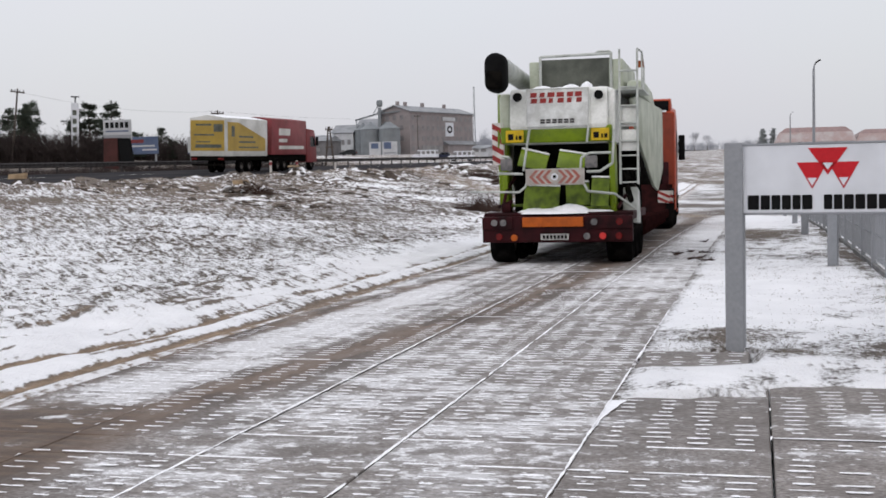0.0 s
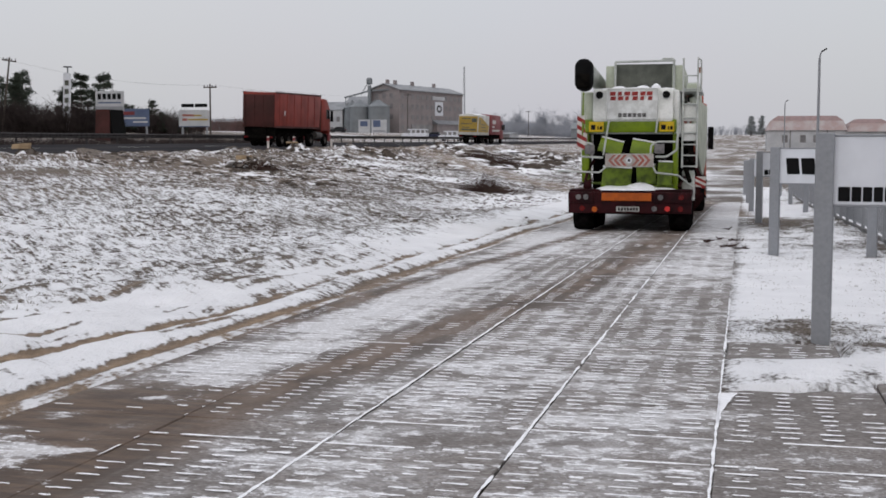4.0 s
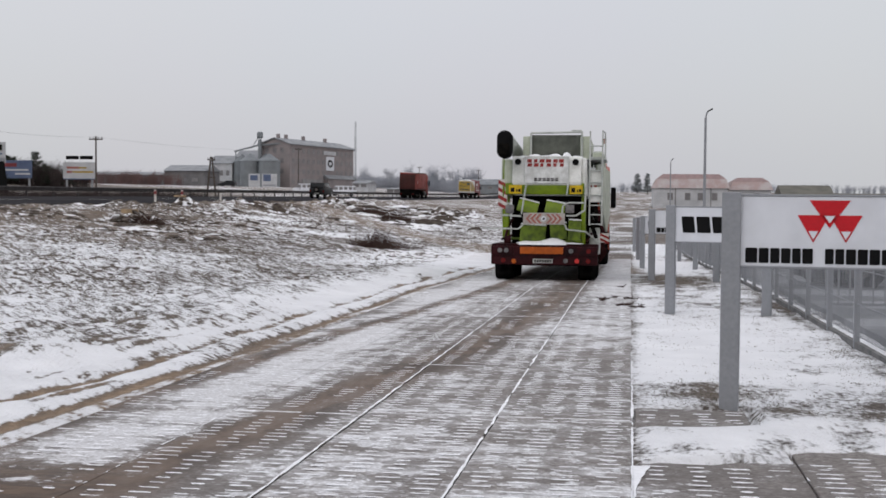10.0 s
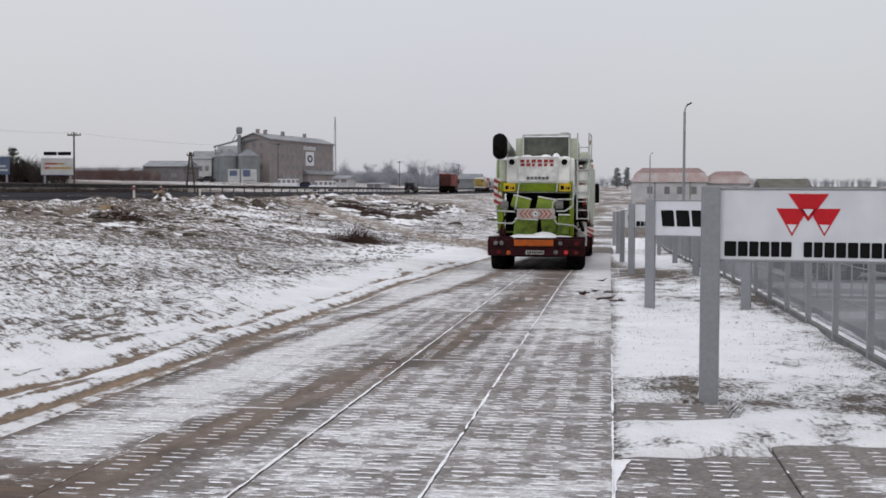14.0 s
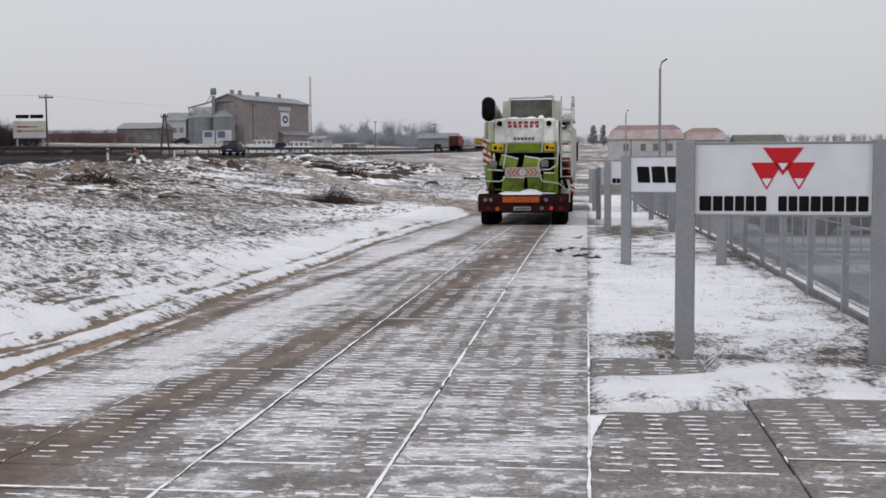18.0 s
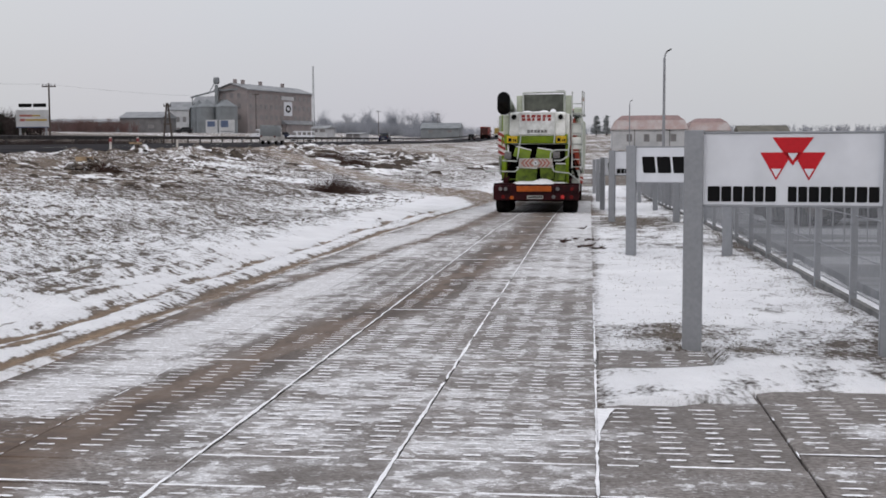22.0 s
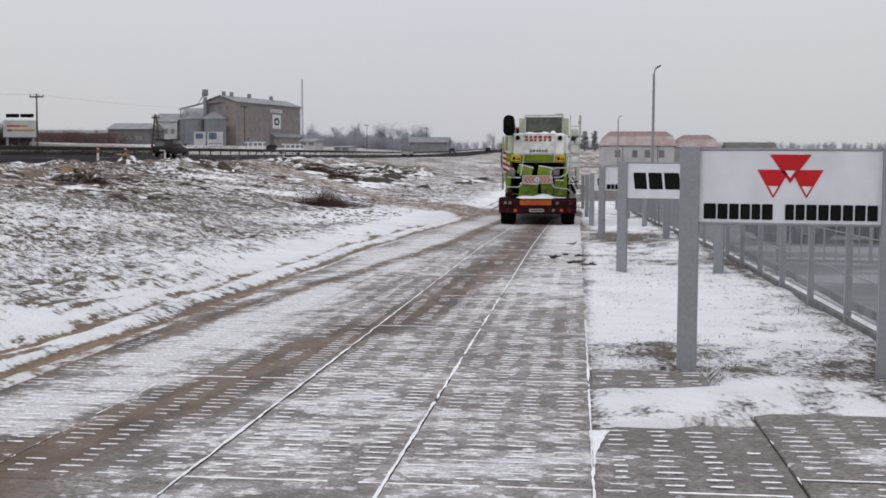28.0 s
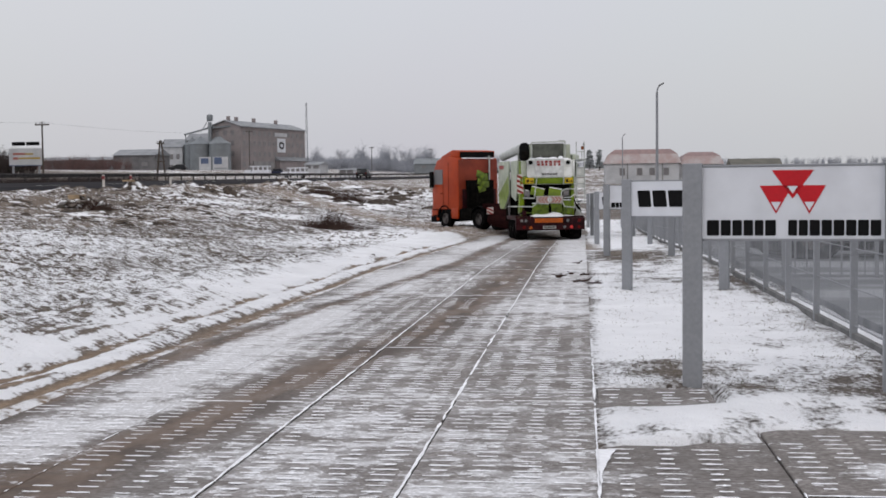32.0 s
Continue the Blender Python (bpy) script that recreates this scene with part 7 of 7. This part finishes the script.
def tufts():
    """Dry grass that stands out of the thin snow."""
    rng = random.Random(71)
    verts, faces = [], []
    spots = []
    while len(spots) < 6000:
        x, y = rng.uniform(2.1, 4.6), rng.uniform(8.3, 34)
        w = 1.1 * math.exp(-((x - 2.75) / 0.5) ** 2 - ((y - 10.4) / 0.9) ** 2) + 0.35 * math.exp(-((x - 4.4) / 0.25) ** 2) + 0.1 + 0.5 * math.exp(-((x - 3.1) / 0.9) ** 2 - ((y - 30) / 3.0) ** 2)
        if rng.random() < w and not (x < 2.95 and y < 9.92):
            spots.append((x, y, rng.uniform(0.012, 0.035)))
    while len(spots) < 12000:
        x, y = rng.uniform(-16, -4.5), rng.uniform(7, 46)
        if noise.noise((x * 0.5, y * 0.3, 2)) > rng.uniform(-0.4, 0.5):
            spots.append((x, y, 0.05))
    for x, y, h in spots:
        g = float(land(x, y)) + relief(x, y) - 0.01
        for _ in range(5):
            a, l = rng.uniform(0, 6.283), h * rng.uniform(0.5, 1.3)
            b = Vector((x + rng.uniform(-0.05, 0.05), y + rng.uniform(-0.05, 0.05), g))
            s = Vector((math.cos(a), math.sin(a), 0)) * 0.007
            n = len(verts)
            verts.extend([tuple(b - s), tuple(b + s), tuple(b + Vector((rng.uniform(-0.9, 0.9) * l, rng.uniform(-0.9, 0.9) * l, l * rng.uniform(0.3, 0.9))))])
            faces.append((n, n + 1, n + 2))
    me = bpy.data.meshes.new("dry_grass")
    me.from_pydata(verts, [], faces)
    me.materials.append(DRY_GRASS)
    tagged(new("dry_grass", me), "dry brown grass blades standing out of thin snow", "grass", kind="stuff")


tufts()


def clods():
    """Frozen clods and flattened grass over the field, dark against the snow: far too many to count."""
    rng = np.random.default_rng(5)
    n = 56000
    x = rng.uniform(-27.5, -2.5, n)
    y = 6 + 100 * rng.random(n) ** 1.9
    verts, faces = [], []
    z = land(x, y)
    turn, size = rng.normal(0.25, 0.5, n), rng.random(n)
    for k in range(n):
        xx, yy = float(x[k]), float(y[k])
        dense = 0.32 + 0.8 * noise.noise((xx * 0.3, yy * 0.22, 2)) + 0.6 * noise.noise((xx * 1.1, yy * 0.8, 6))
        if xx > -4.9 + 0.8 * noise.noise((yy * 0.4, 3, 1)):
            dense -= 0.75
        if xx < -18 and yy > 34:
            dense += 0.7 * noise.noise((xx * 0.5, yy * 0.2, 9)) + 0.1
        if on_track(xx, yy) < 2.4 and yy > 36:
            dense -= 0.5
        if yy < 45:
            dense -= 0.22
        if size[k] * 1.15 > dense:
            continue
        big = 1.0 + (1.6 if xx < -19 and yy > 60 else 0.0) * rng.random()
        if yy < 26:
            big *= 0.42 + 0.58 * max(0.0, yy - 8) / 18
        l, w, h = (0.035 + 0.1 * rng.random()) * big, (0.016 + 0.028 * rng.random()) * big, (0.015 + 0.035 * rng.random()) * big
        zz = float(z[k]) + relief(xx, yy) - 0.004
        c, s = math.cos(turn[k]), math.sin(turn[k])
        b = len(verts)
        for u, v, t in ((-l, 0, 0), (0, -w, 0), (l, 0, 0), (0, w, 0), (l * 0.3, 0, h), (-l * 0.4, 0, h * 0.8)):
            verts.append((xx + u * c - v * s, yy + u * s + v * c, zz + t))
        faces.extend(((b, b + 1, b + 5), (b + 1, b + 4, b + 5), (b + 1, b + 2, b + 4), (b + 2, b + 3, b + 4), (b + 3, b + 5, b + 4), (b + 3, b, b + 5)))
    me = bpy.data.meshes.new("clods")
    me.from_pydata(verts, [], faces)
    me.materials.append(CLOD)
    tagged(new("frozen_clods", me), "dark frozen clods and grass tufts showing through snow", "clods", kind="stuff")


clods()


def spoil(name, label, material, seed, spots, flat):
    """Jagged lumps thrown up along the high road and the track."""
    rng = random.Random(seed)
    verts, faces = [], []
    for x, y, size in spots:
        w, d, h = size * rng.uniform(0.8, 3.0), size * rng.uniform(0.5, 1.0), size * flat * rng.uniform(0.4, 1.2)
        a, z = rng.uniform(-0.5, 0.5), float(land(x, y)) + relief(x, y) - 0.03
        c, s, b = math.cos(a), math.sin(a), len(verts)
        foot = [(math.cos(q) * w * rng.uniform(0.7, 1.2), math.sin(q) * d * rng.uniform(0.7, 1.2), 0) for q in (0.2, 1.2, 2.3, 3.3, 4.3, 5.4)]
        crest = [(u * 0.45 + rng.uniform(-0.2, 0.2) * w, v * 0.4, h * rng.uniform(0.6, 1.2)) for u, v, _ in foot[::2]]
        for u, v, t in foot + crest:
            verts.append((x + u * c - v * s, y + u * s + v * c, z + t))
        for k in range(3):
            f0, f1, f2, t0, t1 = b + 2 * k, b + 2 * k + 1, b + (2 * k + 2) % 6, b + 6 + k, b + 6 + (k + 1) % 3
            faces.extend(((f0, f1, t0), (f1, t1, t0), (f1, f2, t1)))
        faces.append((b + 6, b + 7, b + 8))
    me = bpy.data.meshes.new(name)
    me.from_pydata(verts, [], faces)
    me.materials.append(material)
    tagged(new(name, me), label, "lumps", kind="stuff")


def spoil_spots(seed, n, near):
    """Places beside the high road and along the track's outer side."""
    rng = random.Random(seed)
    out = []
    while len(out) < n:
        if rng.random() < near:
            x, y, size = rng.uniform(-26, -13), 41 + 30 * rng.random() ** 1.5, rng.choice((0.05, 0.07, 0.1, 0.16))
            ok = noise.noise((x * 0.3, y * 0.25, 81)) > -0.02
        else:
            y = rng.uniform(74, 118)
            x, size = rng.uniform(-25, -6), rng.choice((0.12, 0.18, 0.26, 0.4))
            ok = on_track(x, y) > 2.8 and noise.noise((x * 0.25, y * 0.12, 83)) > 0.02 and x < np.interp(y, (74, 90, 118), (-11, -9, -6))
        if ok:
            out.append((x, y, size))
    return out


spoil("spoil_lumps", "dark frozen lumps of thrown-up earth", SOIL, 91, spoil_spots(92, 1700, 0.5), 0.6)
spoil("snow_lumps", "white snow lying on thrown-up earth", SNOW, 93, spoil_spots(94, 1000, 0.25), 0.4)

# ---- traffic on the high road; each thing's origin is on the road under the middle of its rear ----
def tipper_lorry():
    s = thing("tipper_lorry", "rust-red articulated tipper lorry with tall plain sides", "lorry")
    bm = B()
    prism(bm, [(0, 1.42), (0, 3.92), (10.0, 4.0), (9.7, 1.42)], "x", -1.25, 1.25)
    part("body", bm, TIPPER_RED, s, "rust-red tipper body", bevel=0.05)
    for x in (-1.27, 1.25):
        bm = B()
        prism(bm, [(0.05, 3.84), (0.05, 3.96), (9.95, 4.04), (9.95, 3.92)], "x", x, x + 0.02)
        part("top_rim", bm, DARK_BROWN_RED, s, smooth=False)
        bm = B()
        prism(bm, [(0.1, 1.38), (0.1, 1.52), (9.66, 1.52), (9.66, 1.38)], "x", x, x + 0.02)
        part("lower_rim", bm, DARK_BROWN_RED, s, smooth=False)
    for x in (-1.22, 1.14):
        bm = B()
        prism(bm, [(0.1, 3.95), (0.1, 4.03), (9.9, 4.11), (9.9, 4.03)], "x", x, x + 0.08)
        part("rim_snow", bm, SNOW, s, "thin line of snow", smooth=False)
    for y in (0.9, 2.4, 3.9, 5.4, 6.9, 8.4):
        bm = B()
        rbox(bm, 1.25, 1.28, y, y + 0.1, 1.5, 3.86, 0.008, 1)
        part("side_rib", bm, TIPPER_RED, s, smooth=False)
    bm = B()
    rbox(bm, -1.2, 1.2, 0.25, 0.3, 0.35, 1.38, 0.01, 1)
    part("mud_flap", bm, CAVITY, s, smooth=False)
    bm = B()
    rbox(bm, 1.251, 1.262, 1.9, 2.1, 2.3, 2.65, 0.004, 1)
    part("side_mark", bm, STRIPE_WHITE, s, "small white mark", smooth=False)
    # tailgate is a darker red than the body's sides
    bm = B()
    rbox(bm, -1.22, 1.22, -0.03, 0.02, 1.42, 3.74, 0.03)
    gate = part("tailgate", bm, DARK_BROWN_RED, s, "darker brown-red tailgate")
    for x in (-1.1, -0.4, 0.3, 1.0):
        bm = B()
        rbox(bm, x, x + 0.08, -0.07, -0.03, 1.45, 3.7, 0.01, 1)
        part("gate_rib", bm, DARK_BROWN_RED, gate, smooth=False)
    bm = B()
    rbox(bm, -0.55, 0.55, 0.1, 12.0, 0.75, 1.38, 0.03)
    part("chassis", bm, CAVITY, s)
    bm = B()
    rbox(bm, -1.2, 1.2, 0.02, 0.15, 0.55, 0.8, 0.03)
    part("rear_bumper", bm, CAVITY, s)
    bm = B()
    prism(bm, [(10.25, 1.15), (10.25, 3.65), (10.6, 3.8), (11.5, 3.75), (12.2, 3.0), (12.4, 1.9), (12.45, 1.0), (12.0, 1.0), (11.9, 1.25), (10.9, 1.25)], "x", -1.24, 1.24)
    cab = part("cab", bm, TIPPER_RED, s, "red cab", bevel=0.06)
    bm = B()
    rbox(bm, -1.2, 1.2, 10.05, 10.25, 1.2, 3.5, 0.03)
    part("back_panel", bm, DARK_BROWN_RED, cab)
    for x in (-1.26, 1.24):
        bm = B()
        prism(bm, [(11.35, 2.2), (11.35, 2.95), (12.0, 2.95), (12.2, 2.2)], "x", x, x + 0.02)
        part("side_window", bm, GLASS, cab, smooth=False)
        bm = B()
        rbox(bm, x * 1.12 - 0.1, x * 1.12 + 0.1, 12.2, 12.35, 2.0, 2.9, 0.03)
        part("mirror", bm, BLACK, cab)
    bm = B()
    prism(bm, [(12.22, 3.0), (12.41, 1.95), (12.44, 1.95), (12.26, 3.01)], "x", -1.1, 1.1)
    part("windscreen", bm, GLASS, cab, smooth=False)
    bm = B()
    rbox(bm, -1.24, 1.24, 12.0, 12.55, 0.4, 1.0, 0.05)
    part("bumper", bm, TARP_RED, s)
    for x in (-0.95, 0.95):
        bm = B()
        rod(bm, (x, 9.2, 0.85), (x, 10.5, 0.85), 0.3, seg=16)
        part("fuel_tank", bm, RIM, s, "grey metal fuel tank")
    for y in (1.82, 3.18, 4.53, 8.06):
        for x in (-1.0, 1.0):
            wheel(s, x, y, 0.5, 0.4)
    for x in (-1.05, 1.05):
        wheel(s, x, 11.4, 0.5, 0.32)
    for x in (-0.95, 0.95):
        bm = B()
        rbox(bm, x - 0.15, x + 0.15, -0.03, 0.02, 0.6, 0.75, 0.01)
        part("tail_lamp", bm, LAMP_RED, s)
    return s


def curtain_lorry():
    s = thing("tarpaulin_lorry", "dark red tarpaulin lorry with yellow printed sides", "lorry")
    bm = B()
    prism(bm, [(-1.25, 1.2), (1.25, 1.2), (1.25, 3.75), (0, 3.9), (-1.25, 3.75)], "y", 8.0, 15.0)
    part("front_body", bm, TARP_RED, s, "dark red tarpaulin body", bevel=0.03)
    for z, w, h in ((2.6, 2.2, 0.5), (2.1, 1.6, 0.25), (1.6, 5.0, 0.25)):
        bm = B()
        box(bm, 1.253, 1.262, 9.4, 9.4 + w, z, z + h)
        part("print_bar", bm, TARP_WHITE, s, smooth=False)
    bm = B()
    rbox(bm, -1.1, 1.1, 7.6, 17.2, 0.7, 1.2, 0.03)
    part("chassis", bm, CAVITY, s)
    bm = B()
    prism(bm, [(15.3, 0.6), (15.3, 3.2), (16.9, 3.1), (17.4, 2.2), (17.5, 0.6)], "x", -1.2, 1.2)
    cab = part("cab", bm, TARP_RED, s, "red cab", bevel=0.06)
    bm = B()
    prism(bm, [(16.0, 1.8), (16.0, 2.6), (16.85, 2.6), (17.2, 1.8)], "x", 1.19, 1.215)
    part("side_window", bm, GLASS, cab, smooth=False)
    bm = B()
    rbox(bm, 1.25, 1.42, 17.1, 17.25, 1.9, 2.6, 0.03)
    part("mirror", bm, BLACK, cab)
    for y in (9.4, 10.7, 16.4):
        for x in (-1.0, 1.0):
            wheel(s, x, y, 0.48, 0.36)
    return s


def curtain_trailer():
    s = thing("tarpaulin_trailer", "yellow tarpaulin drawbar trailer with dark print and snowy roof", "trailer")
    bm = B()
    prism(bm, [(-1.25, 1.1), (1.25, 1.1), (1.25, 3.6), (0, 3.8), (-1.25, 3.6)], "y", 0, 7.2)
    part("body", bm, TARP_WHITE, s, "soiled pale tarpaulin body", bevel=0.03)
    bm = B()
    rbox(bm, -1.2, 1.2, -0.02, 0.0, 1.45, 3.45, 0.008, 1)
    back = part("back_sheet", bm, TARP_YELLOW, s, "yellow printed back sheet", smooth=False)
    for x0, x1, z, h in ((-0.8, 0.3, 3.1, 0.12), (-0.95, 0.5, 2.45, 0.1), (0.45, 1.1, 2.7, 0.5), (-0.85, 1.0, 1.65, 0.22), (-0.8, 0.2, 2.0, 0.08)):
        bm = B()
        box(bm, x0, x1, -0.03, -0.022, z, z + h)
        part("print_bar", bm, HOPPER, back, smooth=False)
    bm = B()
    prism(bm, [(0.4, 1.45), (0.4, 3.35), (2.2, 3.35), (6.8, 2.3), (6.8, 1.45)], "x", 1.253, 1.262)
    side = part("side_print", bm, TARP_YELLOW, s, "yellow printed side panel", smooth=False)
    for y0, y1, z, h in ((2.2, 4.6, 2.35, 0.12), (2.2, 5.0, 2.0, 0.12), (1.0, 1.5, 2.4, 0.7), (2.2, 5.5, 1.65, 0.1)):
        bm = B()
        box(bm, 1.263, 1.27, y0, y1, z, z + h)
        part("print_bar", bm, HOPPER, side, smooth=False)
    bm = B()
    prism(bm, [(-1.2, 3.62), (1.2, 3.62), (0, 3.84)], "y", 0.1, 7.1)
    part("roof_snow", bm, SNOW, s, smooth=False)
    bm = B()
    rbox(bm, -1.2, 1.2, 0.0, 7.1, 0.8, 1.1, 0.03)
    rbox(bm, -1.1, 1.1, 0.0, 0.12, 0.45, 0.6, 0.02)
    pipe(bm, [(0, 7.0, 0.85), (0, 8.4, 0.85)], 0.07)
    part("chassis", bm, CAVITY, s)
    for y in (2.9, 4.2):
        for x in (-1.0, 1.0):
            wheel(s, x, y, 0.45, 0.36)
    for x in (-0.95, 0.95):
        bm = B()
        rbox(bm, x - 0.2, x + 0.2, -0.05, 0.0, 0.85, 1.0, 0.01)
        part("tail_lamp", bm, LAMP_RED, s)
    return s


def car(name, label, paint, category, prof, cabin, half, length, r=0.34, axles=(0.75, 3.3), spare=False, glass=GLASS):
    """A car from its side outline: prof the body, cabin the glass house."""
    s = thing(name, label, category)
    bm = B()
    prism(bm, prof, "x", -half, half)
    part("body", bm, paint, s, bevel=0.06)
    bm = B()
    prism(bm, cabin, "x", -half + 0.1, half - 0.1)
    part("glass_house", bm, glass, s, bevel=0.05)
    ys, zs = [p[0] for p in cabin], [p[1] for p in cabin]
    bm = B()
    rbox(bm, -half + 0.08, half - 0.08, sorted(ys)[1] - 0.05, sorted(ys)[-2] + 0.05, max(zs) - 0.03, max(zs) + 0.05, 0.03)
    part("roof", bm, paint, s)
    for y in axles:
        for x in (-half + 0.12, half - 0.12):
            wheel(s, x, y, r, 0.22)
    for x in (-half + 0.12, half - 0.12):
        bm = B()
        rbox(bm, x - 0.09, x + 0.09, -0.03, 0.02, 0.75, 0.95, 0.02)
        part("tail_lamp", bm, LAMP_RED, s)
        bm = B()
        sx = 1 if x > 0 else -1
        rbox(bm, sx * (half + 0.1) - 0.09, sx * (half + 0.1) + 0.09, length * 0.66, length * 0.7, 1.05, 1.2, 0.03)
        part("mirror", bm, BLACK, s)
    bm = B()
    rbox(bm, -0.26, 0.26, -0.035, -0.01, 0.55, 0.66, 0.005, 1)
    part("number_plate", bm, PLATE_WHITE, s)
    if spare:
        bm = B()
        ring(bm, [(0.1, -0.09), (0.33, -0.1), (0.35, 0.0), (0.33, 0.1), (0.1, 0.09)], 24)
        bmesh.ops.transform(bm, matrix=Matrix.Translation((0, -0.12, 1.0)) @ Matrix.Rotation(radians(90), 4, "Z"), verts=bm.verts)
        part("spare_wheel", bm, TYRE, s, "spare wheel on the tailgate")
        bm = B()
        rod(bm, (0, -0.23, 1.0), (0, -0.2, 1.0), 0.17, seg=18)
        part("spare_cover", bm, RIM, s)
    return s


SUV_BODY = [(0, 0.45), (0, 1.12), (3.0, 1.12), (4.2, 1.0), (4.3, 0.5)]
SUV_CABIN = [(0.05, 1.1), (0.1, 1.72), (2.3, 1.72), (3.05, 1.1)]
tipper, lorry, lorry_trailer = tipper_lorry(), curtain_lorry(), curtain_trailer()
suv = car("off_road_car", "dark boxy off-road car with spare wheel behind", CAR_DARK, "car", SUV_BODY, SUV_CABIN, 0.87, 4.3, 0.38, (0.8, 3.4), True)
suv_b = car("estate_car", "dark grey estate car on the high road", CAR_DARK, "car", [(0, 0.35), (0, 0.95), (3.2, 0.95), (4.4, 0.8), (4.5, 0.4)], [(0.1, 0.93), (0.4, 1.5), (2.4, 1.5), (3.3, 0.93)], 0.86, 4.5, 0.32, (0.85, 3.5))
blue_car = car("hatchback_car", "dark blue hatchback car on the high road", NAVY, "car", [(0, 0.35), (0, 0.95), (2.5, 0.95), (3.3, 0.8), (3.4, 0.4)], [(0.1, 0.93), (0.3, 1.42), (1.75, 1.42), (2.55, 0.93)], 0.78, 3.4, 0.29, (0.6, 2.7))
van = car("box_van", "dirty white small box van with high cargo box", VAN_WHITE, "van", [(0, 0.4), (0, 2.0), (2.3, 2.0), (2.6, 1.2), (3.9, 1.0), (4.0, 0.45)], [(2.35, 1.15), (2.4, 1.75), (2.9, 1.72), (3.45, 1.12)], 0.86, 4.0, 0.32, (0.75, 3.2))
bm = B()
rbox(bm, -0.88, 0.88, -0.02, 2.25, 0.85, 2.02, 0.05)
part("cargo_cover", bm, SILO, van, "grey cargo cover")
ROAD_RUNS = [(tipper, -32.2, [(0, 9.0), (2, 45.2), (3, 64.0), (4, 84.0), (9, 171.0), (13, 239.0), (22, 400.0), (26, 520.0), (32, 740.0)]),
             (lorry_trailer, -32.2, [(0, 74.8), (2, 112.6), (4, 154.0), (9, 238.0), (13, 305.0), (22, 460.0), (32, 632.0)]),
             (lorry, -32.2, [(0, 74.8), (2, 112.6), (4, 154.0), (9, 238.0), (13, 305.0), (22, 460.0), (32, 632.0)]),
             (suv, -32.3, [(0, -50.0), (7, 77.2), (8, 94.5), (9, 113.5), (13, 191.0), (22, 358.0), (32, 547.0)]),
             (van, -32.3, [(0, -290.0), (19, 73.0), (20, 92.4), (22, 130.0), (24, 169.0), (32, 322.0)]),
             (suv_b, -32.3, [(0, -330.0), (17, -100.0), (27, 78.0), (28, 100.0), (29.5, 133.0), (32, 190.0)]),
             (blue_car, -32.3, [(0, -278.0), (17, 94.6), (20, 160.6), (32, 424.0)])]


def traffic_motion():
    for ob, x, stops in ROAD_RUNS:
        rows = []
        for t, y in stops:
            z, z2 = high_z(x, y), high_z(x, y + 4)
            rows.append((t, Matrix.Translation((x, y, z + 0.012)) @ Matrix.Rotation(math.atan2(z2 - z, 4), 4, "X") @ Matrix.Rotation(math.atan(0.033), 4, "Y")))
        walk(ob, rows)


# vehicles parked before the mill
BUS_BODY = [(0, 0.4), (0, 1.35), (5.0, 1.35), (5.6, 1.1), (5.7, 0.45)]
BUS_CABIN = [(0.03, 1.33), (0.12, 2.1), (4.2, 2.1), (5.05, 1.33)]
minibus = car("minibus", "white minibus parked before the mill", BOARD_WHITE, "minibus", BUS_BODY, BUS_CABIN, 0.95, 5.7, 0.34, (1.0, 4.6), glass=FAR_PANE)
for y in (0.25, 1.25, 2.3, 3.35):
    for x in (-0.87, 0.85):
        bm = B()
        rbox(bm, x, x + 0.02, y, y + 0.3, 1.33, 2.08, 0.006, 1)
        part("pillar", bm, BOARD_WHITE, minibus, smooth=False)
bm = B()
rbox(bm, -0.93, 0.93, 0.1, 4.3, 1.98, 2.2, 0.06)
part("roof_edge", bm, BOARD_WHITE, minibus)
minibus.matrix_basis = pose(-56.0, 258, float(land(-58.8, 258)) + 0.02, 0, 0, 90)
tagged(minibus, group="parked cars")
second_bus = copy_thing(minibus, pose(-64.3, 259, float(land(-66, 259)) + 0.02, 0, 0, 90))
tagged(second_bus, "white minibus parked beside another before the mill", group="parked cars")
parked_blue = copy_thing(blue_car, pose(-62.3, 262, float(land(-64, 262)) + 0.3, 0, 0, 90))
tagged(parked_blue, "dark blue car parked between two white minibuses", group="parked cars")
dark_car = copy_thing(suv_b, pose(-96.5, 301, float(land(-96.5, 301)), 0, 0, 90))
tagged(dark_car, "dark car parked before the mill", group="parked cars")


def motions():
    convoy_motion()
    traffic_motion()


motions()
